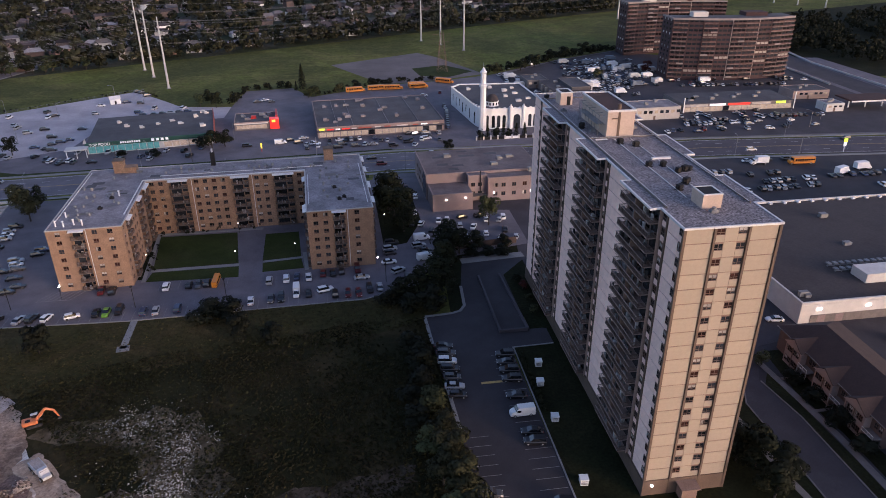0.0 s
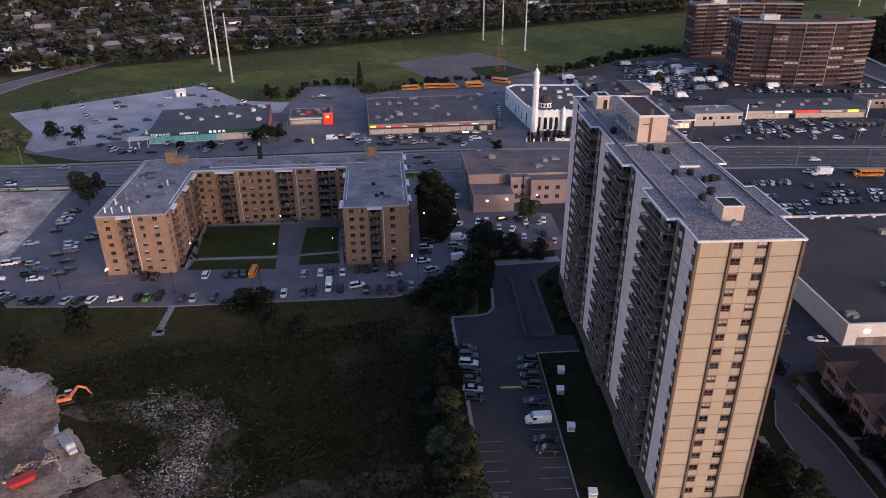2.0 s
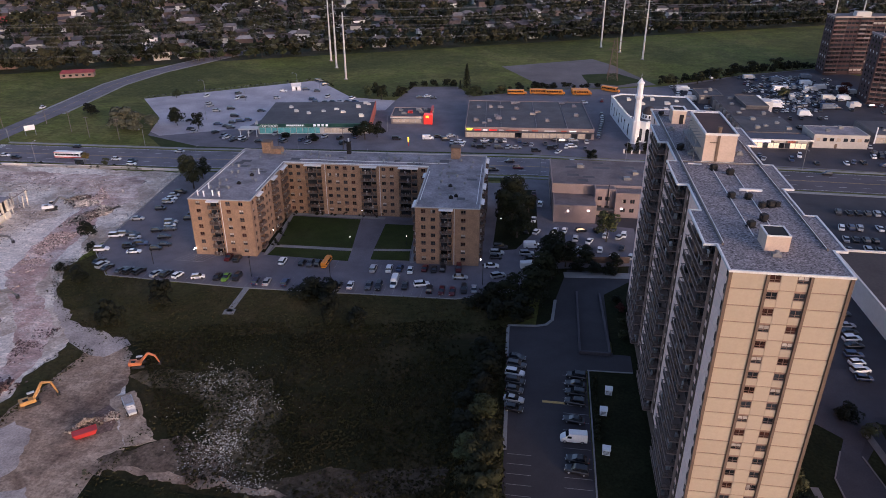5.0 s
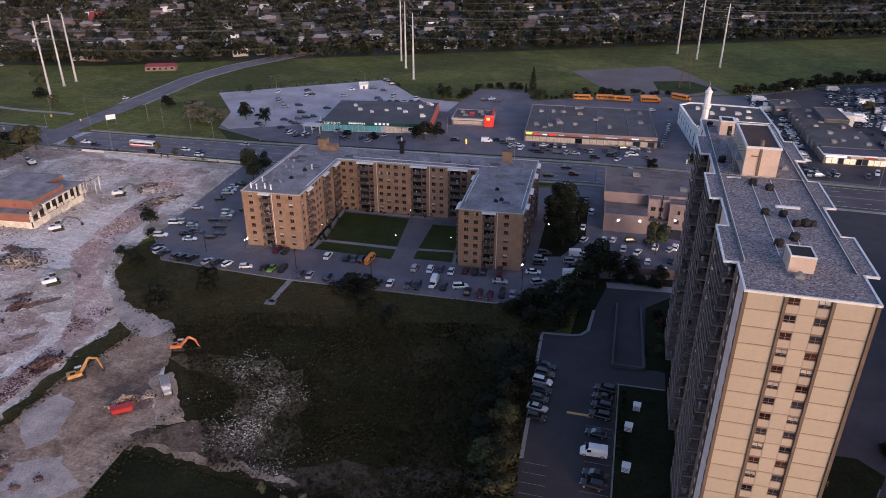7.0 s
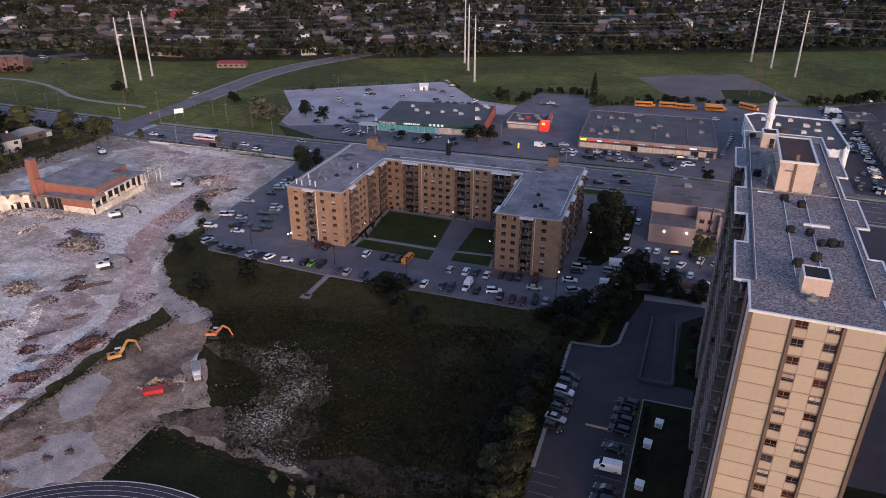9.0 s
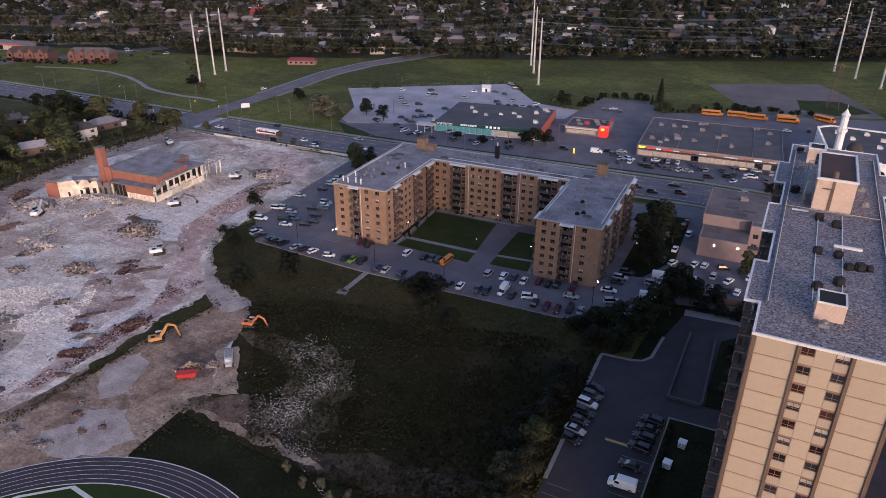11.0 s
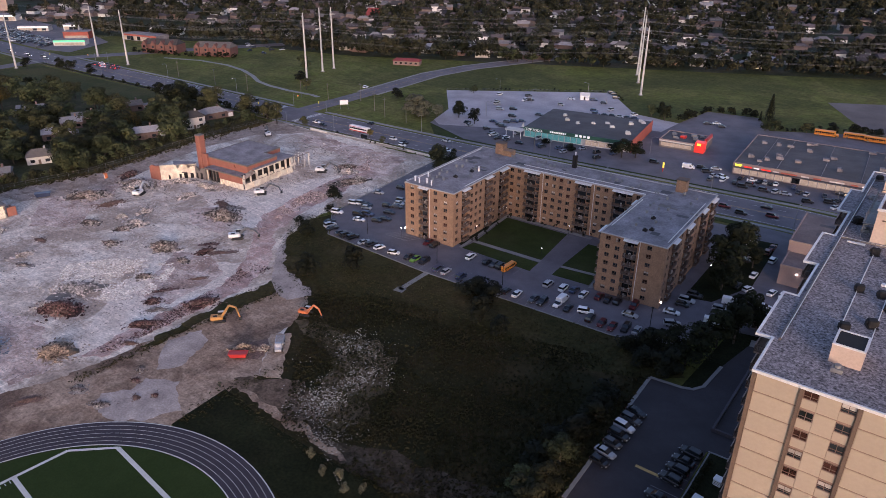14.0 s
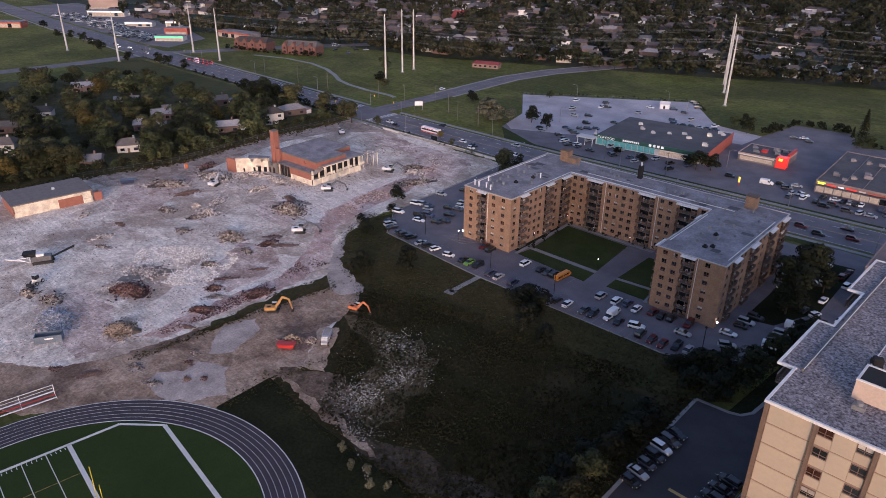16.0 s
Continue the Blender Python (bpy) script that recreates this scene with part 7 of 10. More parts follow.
v.matrix_basis = pose(33.0, 109.6, 0.12, 0, 0, 182)
for x, y, h, lb in ((22.0, 199.8, 8, "white cargo van parked behind the brick block"), (21.5, 185.5, 12, "white cargo van under the trees"), (-17.0, 171.6, 92, "white cargo van in the courtyard lot"), (-30.2, 312, 10, "white delivery van by the restaurant")):
    tagged(copy_thing(v, pose(x, y, 0.1, 0, 0, h)), lb, "van", "vans")
# shop lots
for x, y, h in ((-104, 372, 5), (-99, 373, 5), (-95, 374, 5), (-91, 375, 5), (-87, 376, 5), (-83, 377, 5), (-120, 402, 20), (-112, 399, 10), (-132, 396, 0), (-150, 378, 30), (-152, 347, 15), (-146, 352, 15), (-157, 326, 10), (-140, 322, 10), (-134, 326, 12), (-131, 329, 12), (-128, 332, 12), (-134, 319, 12), (-131, 317, 10), (-146, 308, 80), (-150, 312, 80), (-135, 308, 60), (-121, 297, 60), (-126, 300, 70), (-108, 378, 0), (-116, 358, 20), (-128, 350, 10), (-138, 338, 10), (-112, 416, 30), (-117, 424, 40), (-120, 427, 40)):
    car_at(x, y, h, ML, z=0.1)
for x, y, h in ((-45, 310, 6), (-8, 305, 95), (-14, 309, 4), (-22, 312, 20), (-26, 316, 20), (-20, 318, 20), (2, 313, 95), (6, 314, 95), (13, 314, 95), (25, 312, 100), (30, 318, 10), (33, 317, 20), (38, 318, 10), (44, 317, 95), (-4, 302, 5), (4, 303, 5), (12, 304, 5), (28, 305, 5), (-2, 306, 5), (50, 326, 85), (50.5, 330, 85), (51, 334, 85), (51.5, 338, 85), (52, 342, 85), (52.5, 346, 85), (53, 350, 85), (53.5, 354, 85), (54, 358, 85), (54, 363, 85), (54, 368, 85), (-48, 392, 20), (-44, 395, 30), (-40, 391, 10), (8, 384, 5), (28, 386, 5), (33, 388, 8), (38, 390, 8), (42, 385, 70), (56, 398, 85), (46, 392, 10), (66, 396, 90), (74, 400, 0)):
    car_at(x, y, h, ML, z=0.08)
# workshop yards and eastern lots
yrng = random.Random(41)
for row, (x0, y0, dx, dy, n, h) in enumerate(((150, 404, 3.0, 1.0, 13, 75), (140, 418, 3.1, 1.2, 12, 75), (142, 432, 3.0, 1.4, 14, 70), (150, 446, 3.0, 1.6, 13, 70), (160, 462, 3.2, 1.8, 11, 65), (168, 312, 3.0, 0, 7, 80), (170, 318, 3.0, 0, 8, 85), (104, 360, 1.0, 3.0, 9, 10), (102, 394, 1.0, 3.0, 9, 10), (204, 392, 3.0, -0.2, 22, 85), (212, 322, 3.1, -0.2, 12, 85), (145, 372, 3.0, 0.6, 9, 80), (148, 388, 3.0, 0.6, 9, 70), (150, 356, 3, 0.5, 7, 80), (122, 212, 3.1, 0.1, 9, 80), (124, 220, 3.1, 0.1, 8, 82), (126, 230, 3.1, 0.1, 7, 80), (130, 244, 3.3, 0.1, 8, 84))):
    for i in range(n):
        if yrng.random() < 0.85:
            car_at(x0 + dx * i + yrng.uniform(-0.3, 0.3), y0 + dy * i + yrng.uniform(-0.5, 0.5), h + yrng.uniform(-8, 8), AL, z=0.07)
for row, (x0, y0, dx, dy, n, h) in enumerate(((150, 224, 3.0, 0.2, 12, 80), (162, 232, 3.0, 0.2, 14, 80), (160, 240, 3.0, 0.2, 5, 80), (205, 222, 3.0, 0.2, 8, 80), (206, 234, 3.0, 0.3, 7, 80), (100, 140, 0.4, 3.2, 4, 5), (103, 154, 0.5, 3.2, 6, 5), (168, 256, 9, 0, 3, 5))):
    for i in range(n):
        if yrng.random() < 0.78:
            car_at(x0 + dx * i, y0 + dy * i, h + yrng.uniform(-8, 8), "cars in the eastern lot", z=0.05)
for i in range(19):
    if i % 6 != 4:
        car_at(111.0 + 0.1 * i + yrng.uniform(-0.4, 0.4), 320 + 3.9 * i, 8 + yrng.uniform(-6, 6), AL, W if i % 3 == 0 else None, z=0.07)
car_at(107.5, 136.5, 170, "cars in the eastern lot", W, z=0.05)
car_at(132, 124, 30, "cars in the eastern lot", W, z=0.05)
for x0, x1, y0, y1, n, far in ((146, 204, 396, 478, 150, 0), (170, 232, 306, 332, 34, 0), (102, 142, 300, 376, 64, 0), (100, 112, 380, 440, 26, 0), (-640, -556, 278, 306, 120, 1), (-720, -640, 284, 316, 90, 1), (-800, -720, 284, 312, 50, 1), (-176, -70, 352, 392, 14, 0), (-130, -62, 296, 312, 18, 0), (-20, 48, 300, 314, 20, 0), (206, 288, 396, 408, 16, 0), (-470, -396, 372, 400, 16, 1), (110, 250, 300, 304, 14, 0)):
    for i in range(n):
        x, y = yrng.uniform(x0, x1), yrng.uniform(y0, y1)
        q = yrng.random()
        if 107 < x < 149 and 314 < y < 424:
            continue
        if q < 0.86 or far or x < 100 or y < 380:
            car_at(x, y, yrng.choice((75, 80, 85, 5, 260)) + yrng.uniform(-10, 10), AL, z=0.07)
        else:
            m = pose(x, y, 0.07, 0, 0, yrng.choice((5, 80, 10)))
            b = Form().soft(-3, 3, -1.2, 1.2, 0.7, 3.2, 0.1).box(3, 4.4, -1.0, 1.0, 0.5, 2.3)
            YARD.setdefault(yrng.choice(("white", "white", "bluebin", "offwhite", "offwhite")), Form()).add([m @ Vector(p) for p in b.v], b.f)
for mt, fo in YARD.items():
    tagged(part("yard_cars", fo, mt), "tightly parked cars in the workshop yards", "cars", kind="stuff")
# traffic
for x, y, h, p in ((-262, 258, 0, D), (-275, 272, 180, D), (-205, 259, 2, D), (-212, 261, 2, W), (-188, 277, 182, D), (-160, 263, 2, W), (-152, 262, 2, D), (-150, 258, 2, W), (-128, 265, 4, W), (-138, 277, 184, S), (10, 284, 185, D), (4, 272, 5, D), (-3, 275, 5, "carred"), (14, 276, 5, "carred"), (36, 287, 183, S), (96, 272, 0, W), (140, 286, 178, D), (178, 270, -4, W), (230, 279, 175, D), (-300, 260, 2, W), (-330, 270, 180, S), (-250, 340, 88, W), (205, 300, -10, W)):
    car_at(x, y, h, RD, p, z=0.08)
for i in range(14):
    car_at(-452 + (i % 5) * 6.4, 268.5 + (i // 5) * 3.3 + (i % 5) * 0.2, 182, RD, ("carred", D, W, G)[i % 4], "sedan", 0.08, lights=True)
for i in range(10):
    car_at(-500 - i * 11, 258 - i * 1.2 + (i % 2) * 4, 8, RD, None, None, 0.08, lights=True)
sb = tagged(make_bus("", "orange"), "orange school bus parked in the courtyard lot", "bus", "school buses")
sb.matrix_basis = pose(-40.2, 179.2, 0.1, 0, 0, 88) @ Matrix.Scale(0.62, 4)
for x, y, h in ((6.5, 408.5, 6), (19.5, 411.5, 6), (29, 411, 4), (44.0, 416.5, 5), (44.5, 412.6, 5), (62, 424, -30), (190, 250.5, 178)):
    tagged(copy_thing(sb, pose(x, y, 0.08, 0, 0, h)), "orange school bus parked behind the shops" if y > 300 else "orange school bus on the eastern lot", "bus", "school buses").scale = (1, 1, 1)
tn = thing("lot_kiosk", "small white hut with a pitched roof on the pale lot", "hut", pose(-126, 402, 0.08, 0, 0, 20))
part("wall", Form().box(-2.6, 2.6, -2.0, 2.0, 0, 2.6), "white", tn)
part("roof", Form().gable(-2.6, 2.6, -2.0, 2.0, 2.6, 4.2, 0.3), "roofwhite", tn)
part("door", Form().box(-0.5, 0.5, -2.06, -2.0, 0, 2.0), "black", tn)
cb = tagged(make_bus("", "white", True), "white and red city bus on the road", "bus")
cb.matrix_basis = pose(-182, 262.6, 0.08, 0, 0, 2)
tr = tagged(make_truck(""), "white box truck on the eastern lot", "truck", "box trucks")
tr.matrix_basis = pose(171, 252.5, 0.05, 0, 0, 180)
for x, y, h in ((210, 240, 4), (150, 396, 4), (152, 402, 4), (128, 470, -60), (160, 380, 10), (143, 410, 5), (198, 236, 20)):
    tagged(copy_thing(tr, pose(x, y, 0.08, 0, 0, h)), "white box truck parked on a lot", "truck", "box trucks")


# ---- demolition site ----
def heap(x, y, rx, ry, h, n, material, label, category, size=0.5, seed=1, turn=0.0, long=1.0):
    """A mound covered and ringed with many separate broken pieces."""
    r = random.Random(seed)
    f = Form()
    rings = []
    ph = [r.random() * 6.28 for _ in range(4)]
    wob = [0.80 + 0.22 * math.sin(2 * i * math.pi / 9 + ph[0]) + 0.16 * math.sin(3 * i * math.pi / 9 + ph[1]) + 0.12 * math.sin(5 * i * math.pi / 9 + ph[2]) for i in range(18)]
    for k, (q, z) in enumerate(((1.0, 0), (0.8, 0.35), (0.55, 0.7), (0.25, 0.95), (0.06, 1.0))):
        rings.append([(rx * q * wob[i] * math.cos(i * math.pi / 9) * (0.9 + 0.2 * r.random()), ry * q * wob[i] * math.sin(i * math.pi / 9) * (0.9 + 0.2 * r.random()), max(-0.02 if z == 0 else 0.0, h * z * 0.48 * (0.7 + 0.6 * r.random()) - (0.02 if z == 0 else 0))) for i in range(18)])
    f.loft(rings)
    for _ in range(int(n * (1.9 if h > 0.5 else 1))):
        q, a = abs(r.gauss(0, 0.5)), r.random() * 2 * math.pi
        px, py = rx * q * math.cos(a), ry * q * math.sin(a)
        pz = max(0.0, h * 0.72 * (1 - q)) + size * 0.1
        sx, sy, sz = size * r.uniform(0.22, 1.2) * long, size * r.uniform(0.22, 0.85) / long, size * r.uniform(0.12, 0.5)
        m = Matrix.Translation((px, py, pz)) @ Euler((r.uniform(-0.7, 0.7), r.uniform(-0.7, 0.7), r.random() * 6.3)).to_matrix().to_4x4()
        b = Form().box(-sx, sx, -sy, sy, -sz, sz)
        f.add([m @ (Vector(p) * r.uniform(0.8, 1.15)) for p in b.v], b.f)
    ob = part("debris_mound", f, material)
    ob.matrix_basis = pose(x, y, 0.08, 0, 0, turn)
    return tagged(ob, label, category, "piles on the site")


for i, (x, y, rx, ry, h, n, mt, lb, sz, tn, lg) in enumerate((
        (-124.1, 81.4, 7.0, 4.6, 2.6, 420, "brickrubble", "brown heap of broken brick and timber", 0.42, 20, 1.2),
        (-137.6, 122.4, 5.6, 3.6, 2.2, 320, "darkrubble", "dark heap of broken concrete and twisted steel", 0.5, 10, 1.5),
        (-144.5, 150.6, 8.0, 5.2, 3.2, 460, "darkrubble", "large dark heap of mixed demolition rubble", 0.5, 0, 1.5),
        (-202.0, 131.0, 9.5, 5.0, 2.4, 380, "darkrubble", "dark heap of rubble beside the fence", 0.5, 40, 1.3),
        (-104.3, 70.5, 5.2, 4.2, 2.4, 480, "woodrubble", "tan heap of splintered timber", 0.36, 0, 1.4),
        (-96.6, 107.6, 5.4, 3.0, 1.5, 300, "brickrubble", "low heap of dark red broken brick", 0.34, 60, 1.0),
        (-99.3, 91.0, 4.6, 2.2, 1.1, 220, "brickrubble", "low heap of dark broken brick", 0.34, 40, 1.0),
        (-121.3, 60.4, 7.0, 4.4, 1.8, 380, "metalrubble", "spread heap of grey scrap metal", 0.42, 0, 2.4),
        (-134.0, 63.5, 4.0, 2.6, 1.2, 200, "darkrubble", "small dark heap of debris", 0.45, 0, 1.4),
        (-143.0, 60.0, 3.4, 2.4, 1.0, 150, "darkrubble", "small dark heap of broken slabs", 0.45, 0, 1.4),
        (-196.0, 150.0, 8.0, 6.0, 2.2, 380, "rubble", "pale heap of broken concrete by the ruin", 0.55, 0, 1.2),
        (-200.0, 150.0, 7.0, 4.0, 2.0, 260, "darkrubble", "dark heap of splintered rubble by the torn wing", 0.5, 30, 1.4),
        (-176.0, 166.0, 8.0, 2.4, 1.3, 260, "rubble", "long pale heap under the school front", 0.5, 0, 1.2),
        (-188.0, 163.0, 5.0, 3.0, 1.4, 200, "rubble", "pale heap below the torn walls", 0.5, 30, 1.2),
        (-163.0, 128.0, 4.8, 2.8, 1.2, 200, "rubble", "low pale heap of concrete lumps", 0.5, 10, 1.1),
        (-176.0, 118.0, 4.4, 2.4, 0.9, 120, "darkrubble", "low dark mound of ash and debris", 0.4, 10, 1.1),
        (-154.0, 113.0, 3.4, 2.2, 0.9, 120, "darkrubble", "small dark mound of debris", 0.4, 10, 1.1),
        (-134.0, 205.0, 9.0, 3.6, 1.6, 320, "darkrubble", "long dark heap of rubble beside the ruin", 0.5, 65, 1.4),
        (-143.0, 214.0, 5.0, 3.0, 1.6, 200, "rubble", "pale heap of concrete near the road", 0.6, 30, 1.2),
        (-132.0, 90.0, 9.0, 6.5, 1.2, 240, "rubble", "broad pale heap of crushed concrete", 0.4, 30, 1.0))):
    heap(x, y, rx, ry, h, n, mt, lb, "rubble pile", sz, 100 + i, tn, lg)


def density(x, y, blobs):
    return max(w * math.exp(-((x - bx) ** 2 + (y - by) ** 2) / (br * br)) for bx, by, br, w in blobs)


def strew(name, poly, n, size, material, label, category, seed, flat=0.5, blobs=None):
    r = random.Random(seed)
    xs, ys = [p[0] for p in poly], [p[1] for p in poly]
    f = Form()
    k = 0
    while k < n:
        x, y = r.uniform(min(xs), max(xs)), r.uniform(min(ys), max(ys))
        if blobs and r.random() > density(x, y, blobs):
            k += 0.05
            continue
        if not inside(x, y, poly) or noise.noise(Vector((x * 0.09, y * 0.09, seed))) + 0.6 * noise.noise(Vector((x * 0.3, y * 0.3, seed))) < -0.02 + 0.5 * (r.random() - 0.5):
            k += 0.2
            continue
        k += 1
        s = size * (0.4 + 1.3 * r.random() ** 2)
        a = r.random() * 6.3
        c, sn = math.cos(a) * s, math.sin(a) * s
        h = s * flat * (0.5 + r.random())
        z = 0.1
        q = r.uniform(0.4, 1.0)
        f.add([(x + c, y + sn, z), (x - sn * q, y + c * q, z), (x - c, y - sn, z), (x + sn * q, y - c * q, z), (x + c * 0.6, y + sn * 0.6, z + h), (x - sn * q * 0.6, y + c * q * 0.6, z + h * 0.8), (x - c * 0.7, y - sn * 0.7, z + h), (x + sn * q * 0.5, y - c * q * 0.5, z + h * 0.7)],
              [(4, 5, 6, 7), (0, 1, 5, 4), (1, 2, 6, 5), (2, 3, 7, 6), (3, 0, 4, 7)])
    return tagged(part(name, f, material), label, category, kind="stuff")


BITS = tuple((x, y, 11, 0.7) for x, y in ((-124, 81), (-137, 122), (-144, 150), (-202, 131), (-104, 70), (-121, 60), (-196, 150), (-163, 128), (-134, 205), (-143, 214), (-160, 160), (-175, 145), (-150, 120), (-120, 130), (-112, 95), (-185, 120), (-140, 185))) + ((-160, 120, 160, 0.16),)
strew("loose_rubble", [(-100, 50), (-140, 12), (-232, 10), (-240, 60), (-228, 108), (-208, 158), (-207, 250), (-122, 252), (-117, 192), (-120, 166), (-112, 152), (-97, 136), (-94, 110), (-94, 80)], 23000, 0.19, "rubble", "loose concrete and brick bits over the site", "debris", 3, blobs=BITS)
strew("crushed_concrete", [(-150, 96), (-136, 84), (-118, 92), (-112, 104), (-124, 118), (-140, 112)], 8500, 0.26, "stone", "spread of pale crushed concrete", "debris", 4)
strew("brick_litter", [(-94, 78), (-98, 74), (-101, 118), (-108, 132), (-98, 134), (-94, 110)], 3600, 0.2, "brickrubble", "litter of broken red brick", "debris", 5)
strew("brick_band", [(-124, 150), (-130, 154), (-134, 162), (-138, 184), (-141, 209), (-147, 231), (-138, 222), (-130.5, 197), (-127, 173)], 6500, 0.3, "palebrick", "band of broken pinkish brick along the slab", "debris", 15)
STONY = ((-36, 109, 5.5, 1.0), (-37.5, 98, 5.5, 0.9), (-44, 104, 6, 0.35), (-50, 119.5, 5, 0.5), (-43, 119, 4, 0.4), (-30, 92, 5, 0.5), (-49, 115.5, 2.0, 0.9), (-46, 118.5, 2.0, 0.9))
strew("field_stones", [(-66, 128), (-40, 130), (-24, 117), (-18, 100), (-20, 86), (-44, 86), (-60, 97), (-64, 110)], 4800, 0.15, "fieldstone", "pale stones showing through the weeds", "stones", 6, blobs=STONY)
strew("field_stones_low", [(-44, 98), (-36, 96), (-24, 88), (-14, 80), (-26, 86), (-40, 89)], 1100, 0.11, "fieldstone", "thin trail of pale stones", "stones", 8)
strew("yard_rubble", [(-205, 150), (-186, 140), (-150, 165), (-150, 200), (-128, 240), (-196, 242)], 5000, 0.3, "rubble", "broken concrete round the ruined school", "debris", 9)
for i, (x, y, rx, ry, tn) in enumerate(((-112, 105, 5, 1.6, 55), (-103, 98, 5, 2, 50), (-93.5, 84, 2.2, 1.0, 20), (-78, 76, 1.4, 0.9, 0), (-81, 79, 1.3, 0.8, 0), (-72, 72.5, 1.2, 0.9, 0), (-69.5, 75.5, 1.1, 0.8, 0), (-85, 66, 3.4, 2.0, 20), (-90, 57, 5, 1.8, 60), (-98, 52, 2.4, 1.2, 30), (-150, 158, 7, 3, 10), (-175, 100, 3, 1.8, 0), (-128, 133, 4, 1.5, 50), (-76, 66, 3.2, 1.6, 25), (-120, 131, 6, 2, 55), (-150, 40, 16, 8, 40), (-160, 88, 3.5, 2, 20), (-110, 116, 4, 1.2, 50))):
    heap(x, y, rx, ry, 0.3, 130, ("brickrubble", "darkrubble", "stain")[i % 3], "low dark spread of soil and broken brick", "rubble pile", 0.22, 400 + i, tn, 1.0)

for x, y, rx, ry, h, mt, lb in ((-154, 157.5, 5, 2.5, 0.5, "stain", "dark churned soil beside the heap"), (-170.5, 135.5, 4.5, 3, 1.2, "rubble", "heap of pale broken concrete"), (-148.6, 218, 6, 3.5, 1.8, "darkrubble", "dark heap of mixed demolition waste"), (-161.9, 122.6, 4, 2.4, 0.7, "darkrubble", "low dark heap of soil and debris"), (-187.3, 131.7, 5, 3, 0.6, "stain", "low dark heap of soil"), (-212, 154, 6, 3.5, 1.6, "brickrubble", "heap of broken brick beside the torn wing"), (-172.3, 154.7, 5, 2.5, 1.2, "rubble", "heap of rubble at the school's foot")):
    heap(x, y, rx, ry, h, 150, mt, lb, "rubble pile", 0.42, int(abs(x * 5)), (x * 13) % 180, 1.7 if h > 2 else 1.1)

pr = random.Random(91)
for i in range(16):
    x, y = pr.uniform(-200, -108), pr.uniform(66, 232)
    if not inside(x, y, SITE) or -204 < x < -154 and 154 < y < 212:
        continue
    heap(x, y, pr.uniform(1.8, 4.0), pr.uniform(1.4, 2.6), pr.uniform(0.55, 1.1), pr.randint(60, 110), ("rubble", "darkrubble", "rubble", "brickrubble")[i % 4], ("low scatter of pale broken concrete", "low scatter of dark broken debris", "low scatter of pale broken concrete", "low scatter of broken brick")[i % 4], "rubble pile", 0.4, 700 + i, pr.uniform(0, 180), pr.uniform(1.0, 1.6))
sheet("ground_trail", [(-38, 91.5), (-24, 90.4), (-14, 94.0), (-4, 95.6), (8, 99), (9, 94), (0, 90.0), (-6, 86.5), (-16, 86.0), (-24, 85.4), (-34, 87.6)], 0.06, "traildirt", "worn brown dirt trail along the mown grass", "dirt")
# ruined school: brick core, chimney, cut-open wing with bare columns, torn west wing
sc = thing("ruined_school", "half-demolished school of orange brick with gutted walls", "ruined building", pose(-186.0, 173.5, 0, 0, 0, 5))
fm = Form()
holed_wall(fm, pose(1.7, 0.6, 0), 22.9, 8.6, [(15.2, 16.6, 6.9, 7.9)], 0.4)
holed_wall(fm, pose(24.6, 0.6, 0, 0, 0, 90), 16.4, 8.6, [(9.4, 10.4, 6.9, 8.0)], 0.4)
holed_wall(fm, pose(24.6, 17, 0, 0, 0, 180), 7.1, 8.6, [])
holed_wall(fm, pose(17.5, 17, 0, 0, 0, 90), 9.2, 8.6, [])
holed_wall(fm, pose(17.5, 26.2, 0, 0, 0, 180), 19.0, 8.6, [])
holed_wall(fm, pose(-1.5, 26.2, 0, 0, 0, -90), 25.6, 8.6, [])
holed_wall(fm, pose(-1.5, 0.6, 0), 3.2, 8.6, [])
part("wall", fm, "orangebrick", sc)
CORE = [(-1.5, 0.6), (24.6, 0.6), (24.6, 17), (17.5, 17), (17.5, 26.2), (-1.5, 26.2)]
part("roof", Form().prism(CORE, 8.6, 8.85), "roofgrey", sc, "grey flat roof")
part("roof_edge", Form().rim(CORE, 0.12, 0.2, 8.45, 8.98), "soffit", sc)
part("chimney", Form().box(-3.3, -0.7, -0.6, 2.0, 0, 17.2), "orangebrick", sc, "tall square orange brick chimney")
part("chimney_cap", Form().box(-3.4, -0.6, -0.7, 2.1, 17.2, 17.5), "soffit", sc)
part("chimney_base", Form().box(-0.7, 2.2, -0.4, 0.55, 0, 10.0), "orangebrick", sc)
# south front: open bay, brick band over a broken cream base
part("lower_roof", Form().box(4.0, 24.8, -3.6, 0.55, 5.3, 5.6), "roofgrey", sc, "grey lower roof")
part("lower_edge", Form().box(3.9, 24.9, -3.75, -3.6, 5.2, 5.72), "soffit", sc)
fm = Form()
holed_wall(fm, pose(12.2, -3.3, 0), 13.4, 5.2, [(1.2, 2.8, 0.0, 1.9), (4.4, 6.0, 0.0, 2.2), (8.0, 9.0, 0.6, 2.0)], 0.5)
part("front_wall", fm, "creamwall", sc, "stained cream base wall with broken holes")
part("front_band", Form().box(12.0, 25.3, -3.52, -3.3, 2.5, 5.2), "orangebrick", sc, "orange brick band over the base")
# Solid black block stands in for the shade inside the bay.
part("dark_opening", Form().box(6.0, 12.0, -2.6, 0.5, 0.1, 5.1), "black", sc, "black block for the shade in the gutted bay under the lower roof")
for x in (4.2, 5.6, 8.2, 10.0):
    part("bay_post", Form().box(x, x + 0.22, -3.4, -3.15, 0, 5.2), "soffit", sc)
